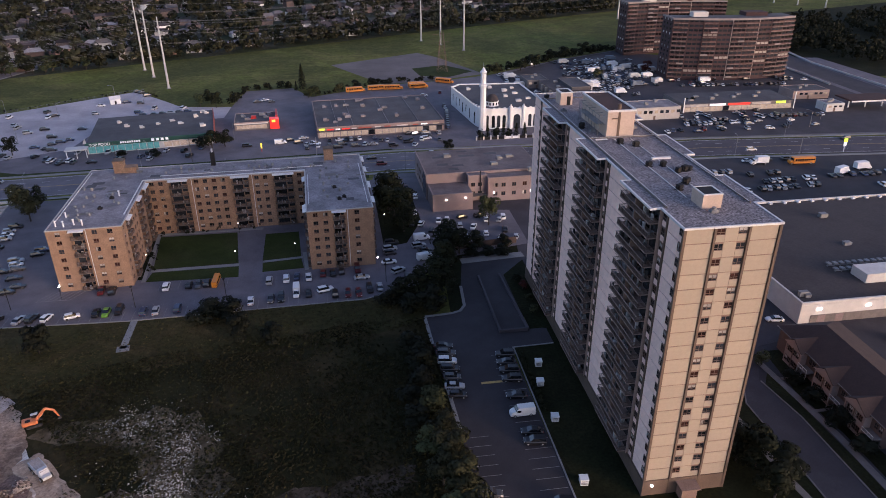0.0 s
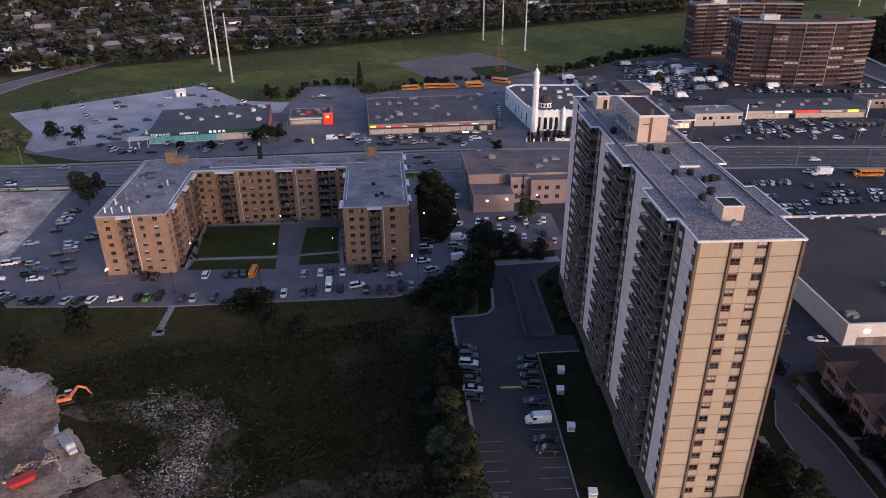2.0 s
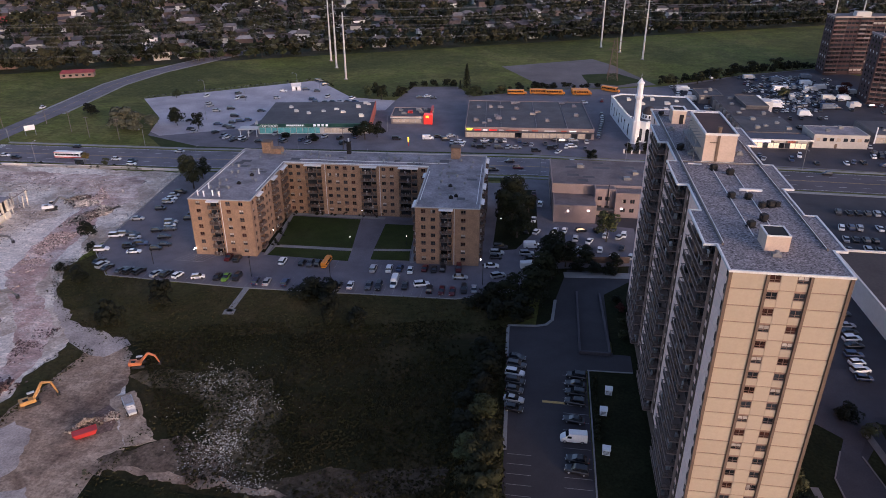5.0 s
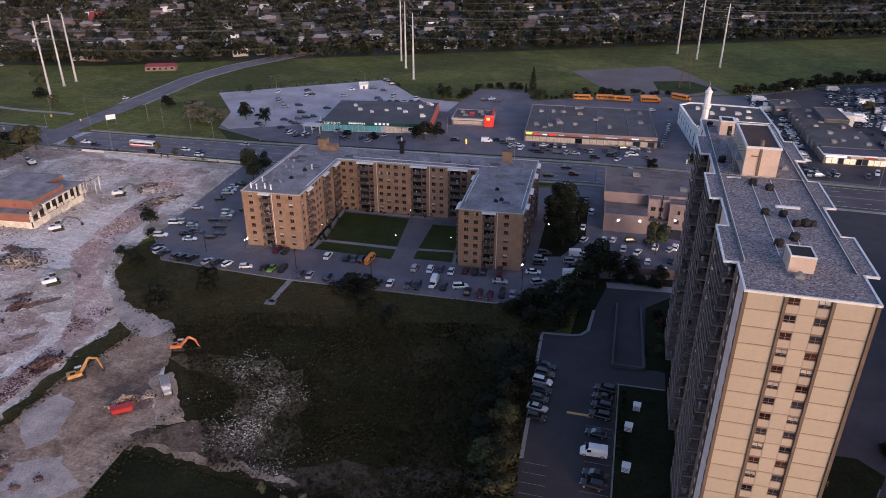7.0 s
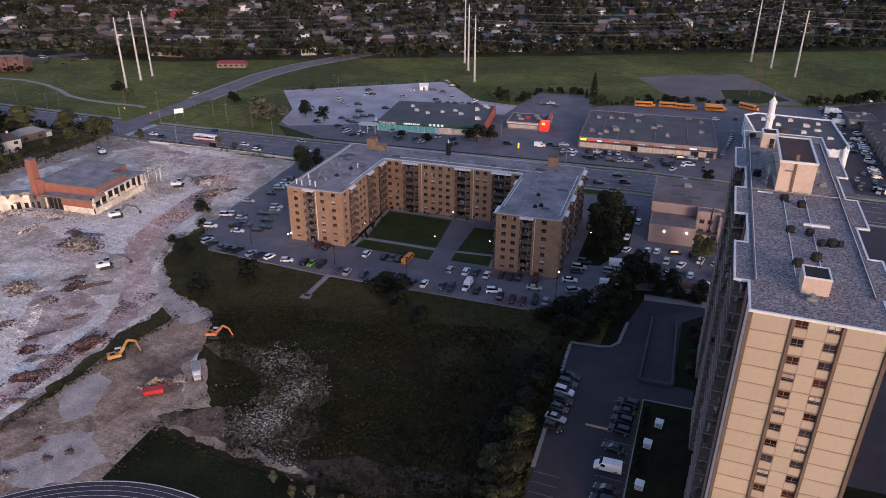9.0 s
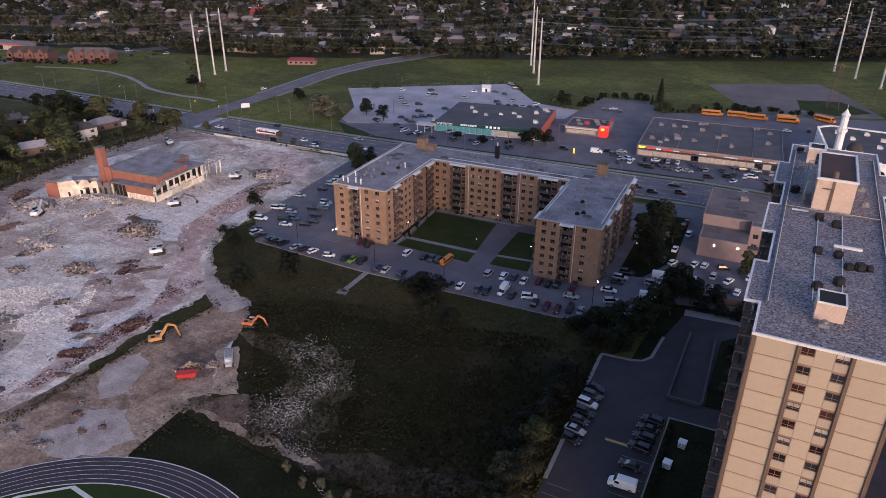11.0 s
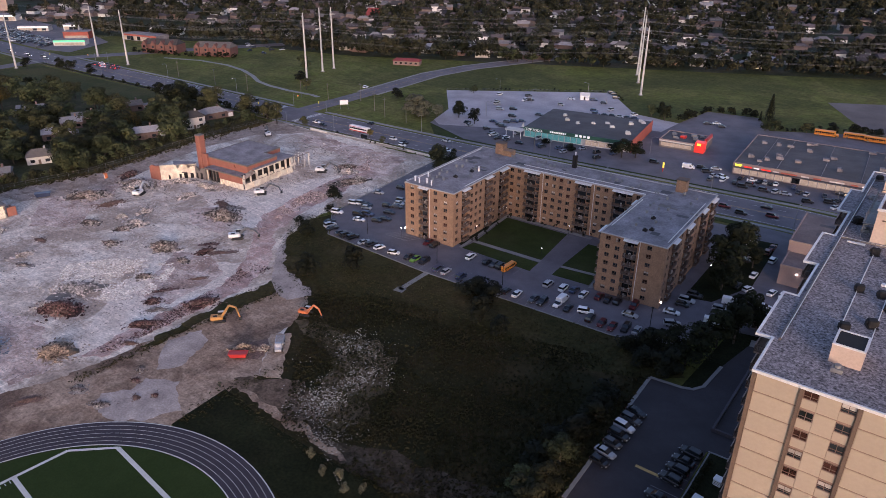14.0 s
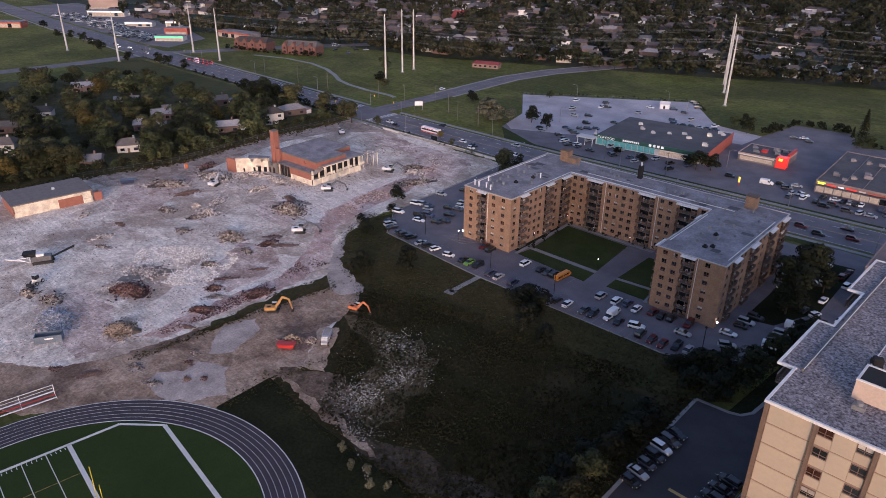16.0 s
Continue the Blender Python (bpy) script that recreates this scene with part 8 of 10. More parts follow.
part("bay_wall", Form().box(2.4, 5.4, -3.1, -2.7, 0, 4.4).box(0.4, 2.4, -3.6, -3.2, 0, 2.9), "creamwall", sc, "broken cream wall stubs beside the bay")
# east side: two open storeys of cream columns
# Black slab painted as the shade of the rooms behind the columns.
part("dark_interior", Form().box(24.62, 24.9, -3.0, 23.6, 0.1, 6.0), "black", sc, "black slab for the shade in the gutted rooms")
part("broken_floor", Form().box(24.9, 26.2, -3.0, 23.8, 2.5, 2.8), "soffit", sc, "broken floor edge")
fm = Form()
holed_wall(fm, pose(26.2, -3.3, 0, 0, 0, 90), 27.2, 2.6, [(1.4, 2.3, 0.3, 1.3), (3.6, 5.4, 0, 2.2), (11.6, 12.8, 0.2, 2.2), (14.0, 15.2, 0.2, 2.2), (19.0, 20.6, 0.0, 2.4), (23.0, 24.4, 0.4, 2.3)], 0.5)
part("gutted_wall", fm, "creamwall", sc, "peeling cream wall with empty openings")
for i, (y, w, h) in enumerate(((-3.3, 0.6, 6.3), (0.2, 0.5, 5.4), (3.4, 0.9, 6.4), (7.0, 0.45, 6.2), (10.2, 0.5, 6.3), (13.6, 0.5, 6.2), (16.6, 0.8, 6.4), (20.0, 0.7, 6.6), (22.8, 1.1, 6.8))):
    part("bare_column", Form().box(25.75, 26.3, y, y + w, 2.6, h), "creamwall", sc)
    if i not in (0, 1, 7):
        part("sill_wall", Form().box(25.85, 26.2, y + w, y + w + 1.6 + (i % 3) * 0.4, 2.6, 3.7), "creamwall", sc)
part("beam", Form().box(25.7, 26.35, 3.0, 17.4, 6.4, 6.9), "creamwall", sc)
part("side_roof", Form().box(24.7, 26.5, 2.6, 17.2, 6.9, 7.15).box(17.6, 26.4, 17.2, 25.4, 6.7, 7.0), "roofgrey", sc, "sagging grey side roof")
fm = Form()
fm.add([(24.7, -3.4, 5.4), (26.4, -3.4, 4.6), (26.6, 2.6, 6.0), (24.7, 2.6, 6.9), (24.7, -3.4, 5.2), (26.4, -3.4, 4.4), (26.6, 2.6, 5.8), (24.7, 2.6, 6.7)], [(0, 1, 2, 3), (7, 6, 5, 4), (0, 4, 5, 1), (1, 5, 6, 2), (2, 6, 7, 3), (3, 7, 4, 0)])
part("fallen_roof", fm, "darkrubble", sc, "fallen piece of roof")
rr = random.Random(77)
for i in range(12):
    x, y = rr.choice((18.6, 22.0, 25.8)), 25.8 + (i // 3) * 3.0 + rr.uniform(-0.3, 0.3)
    part("bare_post", Form().tube((x, y, 0), (x + rr.uniform(-0.4, 0.4), y + rr.uniform(-0.4, 0.4), 4.6 + rr.random() * 1.6), 0.16, 5), "creamwall" if i % 3 else "darkrubble", sc)
for y in (25.8, 28.8, 31.8, 34.8):
    part("bare_beam", Form().tube((18.4, y, 5.4), (26.0, y + 0.2, 5.6), 0.14, 5), "darkrubble", sc)
part("bare_beam", Form().tube((25.8, 25.4, 5.7), (25.9, 35.4, 5.8), 0.16, 5), "darkrubble", sc)
# torn west wing: jagged cream walls with bitten edges, a brick end
def torn(line, heights, thick, name, material, label):
    n = len(line)
    k = Vector((-(line[-1][1] - line[0][1]), line[-1][0] - line[0][0], 0)).normalized() * thick
    v = [(x, y, 0) for x, y in line] + [(x, y, z) for (x, y), z in zip(line, heights)]
    v += [(x + k.x, y + k.y, z) for x, y, z in v]
    f = []
    for i in range(n - 1):
        f += [(i, i + 1, n + i + 1, n + i), (2 * n + i + 1, 2 * n + i, 3 * n + i, 3 * n + i + 1), (n + i, n + i + 1, 3 * n + i + 1, 3 * n + i)]
    f += [(0, n, 3 * n, 2 * n), (n - 1, 3 * n - 1, 4 * n - 1, 2 * n - 1)]
    return part(name, Form().add(v, f), material, sc, label)


def between(a, b, n):
    return [(a[0] + (b[0] - a[0]) * i / (n - 1), a[1] + (b[1] - a[1]) * i / (n - 1)) for i in range(n)]


torn(between((-11.4, -13.6), (-7.2, -9.0), 9), (6.2, 6.3, 6.2, 6.3, 6.3, 6.4, 6.2, 6.3, 5.5), 0.4, "torn_wall", "creamwall", "torn cream interior wall")
torn(between((-7.2, -9.0), (-2.0, -3.8), 15), (5.2, 4.4, 4.7, 5.6, 5.9, 5.9, 5.7, 5.9, 5.4, 4.3, 4.6, 5.2, 5.0, 5.4, 4.7), 0.35, "torn_wall", "creamwall", "torn cream wall stubs with gaps")
torn(between((-2.0, -3.8), (4.0, -3.6), 13), (4.7, 5.0, 5.1, 4.9, 3.6, 3.2, 3.9, 4.6, 4.9, 4.8, 5.1, 4.9, 5.0), 0.35, "torn_wall", "soffit", "broken grey wall beside the bay")
torn(between((-12.0, -6.0), (-4.0, -1.6), 11), (5.6, 5.9, 5.8, 6.0, 5.9, 5.7, 5.9, 6.0, 5.8, 5.9, 5.6), 0.4, "torn_wall", "creamwall", "torn cream wall behind the rubble")
# Black patches on the torn walls stand in for shade in doorways.
for a, b, z in (((-6.5, -8.3), (-5.9, -7.7), 2.2), ((-5.2, -7.0), (-4.2, -6.0), 2.7), ((-3.4, -5.2), (-2.5, -4.3), 2.3), ((-9.4, -11.4), (-8.9, -10.9), 2.0), ((-1.4, -3.78), (-0.5, -3.75), 2.4), ((1.0, -3.7), (2.2, -3.66), 2.8)):
    torn(((a[0] + 0.06, a[1] - 0.08), (b[0] + 0.06, b[1] - 0.08)), (z, z - 0.2), 0.07, "dark_opening", "black", "black patch for the shade in a broken doorway")
part("torn_roof", Form().prism([(-12.0, -6.2), (-8.0, -9.4), (-6.6, -8.2), (-6.0, -6.6), (-4.6, -6.4), (-3.0, -4.6), (-1.8, -3.6), (-3.3, -1.6)], 5.95, 6.2), "roofgrey", sc, "torn remnant of the wing's flat roof")
torn(between((-16.2, -14.6), (-11.4, -13.9), 7), (5.2, 5.9, 6.1, 5.8, 6.0, 6.2, 5.7), 0.6, "torn_pier", "orangebrick", "broken orange brick end wall")
torn(between((-16.2, -14.4), (-16.8, -8.0), 6), (5.2, 5.6, 4.4, 3.0, 3.6, 1.8), 0.6, "torn_pier", "orangebrick", "broken orange brick side wall")
part("torn_floor", Form().box(-11.0, -4.2, -7.6, -2.6, 2.6, 2.85), "soffit", sc)
# Black slab in place of the shade below the broken floor.
part("torn_void", Form().box(-10.6, -4.6, -6.4, -6.2, 0.1, 2.5), "black", sc, "black slab for the shade in the room under the broken floor")


# low gutted building by the gardens
lb = thing("gutted_shed", "low gutted brick shed with a peeling cream front", "ruined building", pose(-205.8, 75.0, 0, 0, 0, 86))
fm = Form()
holed_wall(fm, pose(0, 0, 0), 27, 4.6, [(11.5, 14.5, 0.2, 2.8), (24.0, 26.4, 1.6, 3.8)], 0.6)
part("wall", fm, "creamwall", lb)
part("brick_end", Form().box(15, 23.5, -0.06, 0.0, 0, 3.4), "orangebrick", lb)
part("side_wall", Form().box(0, 0.4, 0, 17, 0, 4.6).box(26.6, 27, 0, 17, 0, 4.6).box(0.4, 26.6, 16.6, 17, 0, 4.6), "orangebrick", lb)
part("roof", Form().box(-0.5, 27.5, -0.5, 17.5, 4.6, 5.0), "soffit", lb, "grey flat roof")
part("broken_pier", Form().box(27.5, 30.5, 0, 0.5, 0, 3.4).box(30.0, 30.5, 0.5, 6, 0, 2.2), "orangebrick", lb, "broken brick stub")
part("roof_vent", Form().cyl(16, 9, 5.0, 5.6, 0.6, n=10), "roofwhite", lb)


# machines
def excavator(m, paint, label, reach=0.0, fold=1.0, lift=1.0, body=None):
    t = thing("excavator", label, "excavator", m, "excavators")
    for y in (-1.35, 1.35):
        tr_ = part("track", Form().loft([[(-2.1, y - 0.3, 0.35), (-1.7, y - 0.3, 0), (1.7, y - 0.3, 0), (2.1, y - 0.3, 0.35), (1.8, y - 0.3, 0.85), (-1.8, y - 0.3, 0.85)], [(-2.1, y + 0.3, 0.35), (-1.7, y + 0.3, 0), (1.7, y + 0.3, 0), (2.1, y + 0.3, 0.35), (1.8, y + 0.3, 0.85), (-1.8, y + 0.3, 0.85)]]), "rubber", t)
    up = part("upper_body", Form().soft(-2.6, 1.1, -1.35, 1.35, 1.0, 2.1, 0.12), body or paint, t)
    part("turntable", Form().box(-0.8, 0.8, -1.1, 1.1, 0.4, 1.0), "black", t, "black undercarriage")
    part("engine_grille", Form().box(-2.1, -0.7, -1.0, 0.2, 2.1, 2.16).box(-1.9, -1.7, -0.9, -0.7, 2.16, 2.6), "black", up)
    part("counterweight", Form().soft(-3.0, -2.2, -1.3, 1.3, 1.0, 2.2, 0.2), body or paint, t)
    cab = part("cab", Form().soft(-0.4, 1.3, 0.45, 1.4, 2.05, 3.1, 0.1), "carglass", t)
    part("cab_roof", Form().soft(-0.5, 1.4, 0.4, 1.45, 3.1, 3.22, 0.05), "offwhite", cab)
    a, b = (0.9, -0.3, 2.0), (3.6, -0.3, 4.2 * lift + 0.6)
    c = (6.4 + reach, -0.3, 4.0 * lift * fold)
    d = (7.4 + reach, -0.3, 0.9)
    boom = part("boom", Form().tube(a, b, 0.46, 6, 0.42).tube(b, c, 0.42, 6, 0.32), paint, t)
    part("ram", Form().tube((1.1, -0.3, 1.6), ((a[0] + b[0]) / 2 + 0.6, -0.3, (a[2] + b[2]) / 2), 0.1, 6), "steel", boom)
    part("stick", Form().tube(c, d, 0.34, 6, 0.22), paint, t)
    part("bucket", Form().loft([[(d[0] - 0.3, -0.9, d[2]), (d[0] + 0.5, -0.9, d[2] + 0.1), (d[0] + 0.4, -0.9, d[2] - 0.8), (d[0] - 0.5, -0.9, d[2] - 0.7)], [(d[0] - 0.3, 0.3, d[2]), (d[0] + 0.5, 0.3, d[2] + 0.1), (d[0] + 0.4, 0.3, d[2] - 0.8), (d[0] - 0.5, 0.3, d[2] - 0.7)]]), "rubber", t)
    return t


excavator(pose(-84.8, 104.8, 0.1, 0, 0, 48) @ Matrix.Scale(0.78, 4), "digger", "yellow excavator with raised boom on the site", -0.6, 1.0, 1.25)
excavator(pose(-69.0, 121.4, 0.1, 0, 0, 20) @ Matrix.Scale(0.72, 4), "diggerorange", "orange excavator digging at the field's edge", -0.8, 0.9, 1.0)
excavator(pose(-124.6, 141.6, 0.1, 0, 0, 50) @ Matrix.Scale(0.95, 4), "diggerdark", "white and dark grey excavator on the pale dirt", 0.0, 0.8, 0.8, body="white")
excavator(pose(-151.3, 174.0, 0.1, 0, 0, 50) @ Matrix.Scale(0.95, 4), "diggerdark", "white and dark grey excavator beside the ruined school", 0.6, 0.8, 0.9, body="white")
excavator(pose(-152.0, 207.4, 0.1, 0, 0, 30) @ Matrix.Scale(0.95, 4), "diggerdark", "white and dark grey excavator reaching into the ruin", 0.6, 0.8, 1.0, body="white")
excavator(pose(-213.0, 229.0, 0.1, 0, 0, 150) @ Matrix.Scale(0.95, 4), "diggerdark", "white and dark grey excavator near the road fence", 0.4, 0.8, 0.9, body="white")
excavator(pose(-188.0, 144.0, 0.1, 0, 0, 120), "diggergrey", "white excavator among the rubble", 0.0, 0.8, 0.8, body="white")

ld = thing("site_truck", "grey articulated tipper parked on the sand pad", "truck", pose(-62.4, 106.2, 0.1, 0, 0, -48) @ Matrix.Scale(0.8, 4))
part("bed", Form().soft(-3.6, 0.9, -1.3, 1.3, 1.1, 2.3, 0.1), "diggergrey", ld)
part("load", Form().box(-3.4, 0.7, -1.1, 1.1, 2.3, 2.35), "gravelblue", ld)
part("cab", Form().loft([ring(x, w, 0.8, z) for x, w, z in ((1.2, 1.2, 2.7), (2.3, 1.2, 2.7), (2.9, 1.1, 1.8), (4.0, 1.0, 1.5))]), "diggergrey", ld)
part("cab_window", Form().box(1.5, 2.5, -1.0, 1.0, 1.9, 2.45), "carglass", ld)
for x in (-2.8, -1.2, 2.9):
    for y in (-1.2, 1.2):
        w = again("wheel", WHEEL, ld, pose(x, y, 0.65) @ Matrix.Scale(1.97, 4))
        again("rim", RIM, w, Matrix())
sk = thing("waste_skip", "red steel skip filled with timber scraps", "skip", pose(-67.0, 97.0, 0.1, 0, 0, 40) @ Matrix.Scale(0.72, 4))
part("skip_body", Form().loft([[(-2.6, -1.1, 0.2), (2.6, -1.1, 0.2), (2.6, 1.1, 0.2), (-2.6, 1.1, 0.2)], [(-3.2, -1.25, 1.7), (3.2, -1.25, 1.7), (3.2, 1.25, 1.7), (-3.2, 1.25, 1.7)]]), "red", sk)
part("skip_rim", Form().box(-3.3, 3.3, -1.35, -1.2, 1.6, 1.78).box(-3.3, 3.3, 1.2, 1.35, 1.6, 1.78).box(-3.3, -3.15, -1.2, 1.2, 1.6, 1.78).box(3.15, 3.3, -1.2, 1.2, 1.6, 1.78), "red", sk)
heap(-68.6, 99.6, 3.0, 1.5, 1.9, 120, "woodrubble", "heap of timber scraps by the red skip", "rubble pile", 0.4, 61, 40, 1.8)
heap(-64.8, 103.2, 1.8, 1.6, 1.6, 70, "darkrubble", "dark heap of soil and roots", "rubble pile", 0.3, 62, 0, 1.0)
cr = thing("crusher_conveyor", "mobile crusher with a long inclined conveyor", "crusher", pose(-161.0, 70.0, 0.1, 0, 0, 66))
for y in (-1.2, 1.2):
    part("track", Form().soft(-3, 3, y - 0.3, y + 0.3, 0, 0.9, 0.2), "rubber", cr)
part("body", Form().soft(-3.4, 2.6, -1.2, 1.2, 1.0, 2.6, 0.15), "diggerdark", cr)
part("engine_box", Form().soft(-1.6, 0.6, -1.0, 1.0, 2.6, 3.4, 0.1), "white", cr, "white engine cover")
part("side_frame", Form().tube((-3.4, -1.4, 1.0), (-6.6, -1.4, 2.8), 0.14, 6).tube((-6.6, -1.4, 2.8), (-3.2, -1.4, 2.9), 0.14, 6).tube((-3.4, -1.4, 1.0), (-3.2, -1.4, 2.9), 0.14, 6), "white", cr, "white steel side frame")
part("hopper", Form().loft([[(-4.4, -0.9, 2.4), (-2.0, -0.9, 2.4), (-2.0, 0.9, 2.4), (-4.4, 0.9, 2.4)], [(-5.2, -1.6, 4.0), (-1.6, -1.6, 4.0), (-1.6, 1.6, 4.0), (-5.2, 1.6, 4.0)]]), "black", cr)
part("conveyor", Form().loft([[(1.5, -0.5, 1.0), (1.5, 0.5, 1.0), (1.5, 0.5, 1.4), (1.5, -0.5, 1.4)], [(9.5, -0.5, 4.2), (9.5, 0.5, 4.2), (9.5, 0.5, 4.6), (9.5, -0.5, 4.6)]]), "black", cr)
part("conveyor", Form().loft([[(-5, -0.4, 1.2), (-5, 0.4, 1.2), (-5, 0.4, 1.5), (-5, -0.4, 1.5)], [(-10, -0.4, 2.6), (-10, 0.4, 2.6), (-10, 0.4, 2.9), (-10, -0.4, 2.9)]]), "white", cr)
ldr = thing("wheel_loader", "small white wheel loader on the dirt", "loader", pose(-147.4, 63.6, 0.1, 0, 0, -60))
part("body", Form().soft(-2.0, 0.8, -0.9, 0.9, 0.7, 1.7, 0.1), "offwhite", ldr)
part("cab", Form().soft(-0.8, 0.7, -0.7, 0.7, 1.7, 3.0, 0.1), "carglass", ldr)
part("cab_roof", Form().soft(-0.9, 0.8, -0.8, 0.8, 3.0, 3.15, 0.05), "offwhite", ldr)
part("bucket", Form().soft(2.0, 3.0, -1.2, 1.2, 0.1, 1.0, 0.15), "rubber", ldr)
part("arm", Form().tube((0.6, 0, 1.2), (2.2, 0, 0.6), 0.2, 6), "offwhite", ldr)
for x in (-1.3, 0.9):
    for y in (-0.95, 0.95):
        w = again("wheel", WHEEL, ldr, pose(x, y, 0.6) @ Matrix.Scale(1.8, 4))
        again("rim", RIM, w, Matrix())
bn = thing("site_container", "blue-grey open steel container", "container", pose(-112.2, 55.4, 0.1, 0, 0, 62))
part("floor", Form().box(-3.2, 3.2, -1.3, 1.3, 0, 0.2), "bluebin", bn)
part("side", Form().box(-3.2, 3.2, -1.3, -1.2, 0.2, 2.0).box(-3.2, 3.2, 1.2, 1.3, 0.2, 2.0).box(-3.2, -3.1, -1.2, 1.2, 0.2, 2.0).box(3.1, 3.2, -1.2, 1.2, 0.2, 2.0), "bluebin", bn)
part("label_plate", Form().box(-0.8, 1.2, -1.33, -1.3, 1.0, 1.4), "white", bn)
sb2 = thing("blue_skip", "dark blue skip beside the fence", "skip", pose(-215, 120, 0.1, 0, 0, 60))
part("skip_body", Form().loft([[(-2.2, -1, 0), (2.2, -1, 0), (2.2, 1, 0), (-2.2, 1, 0)], [(-2.8, -1.1, 1.5), (2.8, -1.1, 1.5), (2.8, 1.1, 1.5), (-2.8, 1.1, 1.5)]]), "carblue", sb2)
tb = thing("portable_toilet", "orange portable toilet by the fence", "portable toilet", pose(-216, 146, 0.06))
part("cabin", Form().soft(-0.6, 0.6, -0.6, 0.6, 0, 2.2, 0.08), "diggerorange", tb)
part("door", Form().box(-0.4, 0.4, -0.64, -0.6, 0.1, 1.9), "offwhite", tb)

# bleacher frame by the track
bl = thing("bleacher", "white metal bleacher with a red bench beside the track", "bleacher", pose(-86.0, 40.0, 0.05, 0, 0, 83))
for i in range(3):
    part("bench", Form().box(-12, 8, 0.4 + i * 0.8, 0.75 + i * 0.8, 0.4 + i * 0.4, 0.5 + i * 0.4), "red" if i == 1 else "white", bl)
for x in (-12, -5.5, 1.0, 8):
    part("post", Form().box(x - 0.06, x + 0.06, 2.7, 2.82, 0, 2.6).box(x - 0.05, x + 0.05, 0.3, 2.7, 0.2, 0.3), "white", bl)
part("top_rail", Form().box(-12, 8, 2.7, 2.8, 2.5, 2.62).box(-12, 8, 2.7, 2.78, 1.7, 1.78), "white", bl)
gp = thing("goal_post", "yellow football goal post on the goal line", "goal post", pose(-40.4, 41.0, 0.15, 0, 0, -5))
part("base_post", Form().cyl(0, 0, 0, 3, 0.12, n=8), "yellow", gp)
part("crossbar", Form().tube((-2.8, 0, 3), (2.8, 0, 3), 0.09, 8), "yellow", gp)
for x in (-2.8, 2.8):
    part("upright", Form().tube((x, 0, 3), (x, 0, 12), 0.07, 8), "yellow", gp)

# fences
def fence(line, h, label, step=3.0, material="pole", board=None):
    t = thing("fence", label, "fence")
    for x, y, hd in along(line, step):
        part("post", Form().cyl(x, y, 0, h, 0.05, n=5), material, t)
    f = Form()
    for (x0, y0), (x1, y1) in zip(line, line[1:]):
        f.tube((x0, y0, h), (x1, y1, h), 0.035, 4)
        f.tube((x0, y0, h * 0.5), (x1, y1, h * 0.5), 0.02, 4)
    part("rail", f, material, t)
    if board:
        f = Form()
        ribbon(f, line, 0.04, h - 0.05, h - 0.15)
        part("mesh_panel", f, board, t)
    return t


fence([(-205, 250), (-181, 251), (-157, 252.6), (-122, 253)], 1.1, "low white barrier fence between site and road", 3.0, "roofwhite", "offwhite")
fence([(-110, 149), (-116, 160), (-119.4, 172), (-118.8, 192), (-125, 250)], 1.8, "chain-link fence along the courtyard lot", 3.0, "pole")
fence([(-236, 106), (-228, 146), (-231, 173), (-235, 200), (-234, 244)], 1.8, "chain-link fence along the gardens", 4.0, "pole")
fence([(-206, 369), (-163, 400), (-121, 430)], 1.2, "low rail at the edge of the lot", 5.0, "pole")


# ---- trees ----
def crown_arrays(seed, blobs, leaves, leaf, radius, height, base, soft=False):
    """Corners of many small leaf quads in uneven clumps."""
    r = np.random.RandomState(seed)
    cs = []
    for i in range(blobs):
        a, q, z = r.uniform(0, 6.283), r.uniform(0.1, 0.68) * radius, base + height * r.uniform(0.15, 0.82)
        shrink = 1.0 - 0.55 * abs((z - base) / height - 0.42)
        cs.append((q * math.cos(a) * shrink, q * math.sin(a) * shrink, z, radius * r.uniform(0.34, 0.58) * shrink))
    cs = np.array(cs)
    pick = r.randint(0, blobs, leaves)
    d = r.normal(size=(leaves, 3))
    d /= np.linalg.norm(d, axis=1)[:, None]
    d[:, 2] = np.where(d[:, 2] < -0.5, -d[:, 2], d[:, 2])
    p = cs[pick, :3] + d * (cs[pick, 3] * r.uniform(0.80, 1.08, leaves))[:, None] * np.array([1, 1, 0.85])
    n = d + r.normal(scale=0.36, size=(leaves, 3))
    n /= np.linalg.norm(n, axis=1)[:, None]
    u = np.cross(n, r.normal(size=(leaves, 3)))
    u /= np.linalg.norm(u, axis=1)[:, None]
    v = np.cross(n, u)
    s = (leaf * r.uniform(0.55, 1.3, leaves))[:, None]
    k = r.uniform(0.5, 1.0, leaves)[:, None]
    quads = np.stack([p + u * s, p + v * s * k, p - u * s * 0.9, p - v * s * k], 1).reshape(-1, 3)
    if not soft:
        return quads
    turn = d + 0.35 * n
    turn[:, 2] += 0.15
    return quads, np.repeat(turn / np.linalg.norm(turn, axis=1)[:, None], 4, 0)


def quads_mesh(name, verts, material, normals=None):
    me = bpy.data.meshes.new(name)
    n = len(verts) // 4
    me.vertices.add(4 * n)
    me.vertices.foreach_set("co", verts.astype(np.float32).ravel())
    me.loops.add(4 * n)
    me.loops.foreach_set("vertex_index", np.arange(4 * n, dtype=np.int32))
    me.polygons.add(n)
    me.polygons.foreach_set("loop_start", np.arange(0, 4 * n, 4, dtype=np.int32))
    me.materials.append(M[material])
    me.update(calc_edges=True)
    if normals is not None:
        me.shade_smooth()
        me.normals_split_custom_set_from_vertices(normals)
    return me


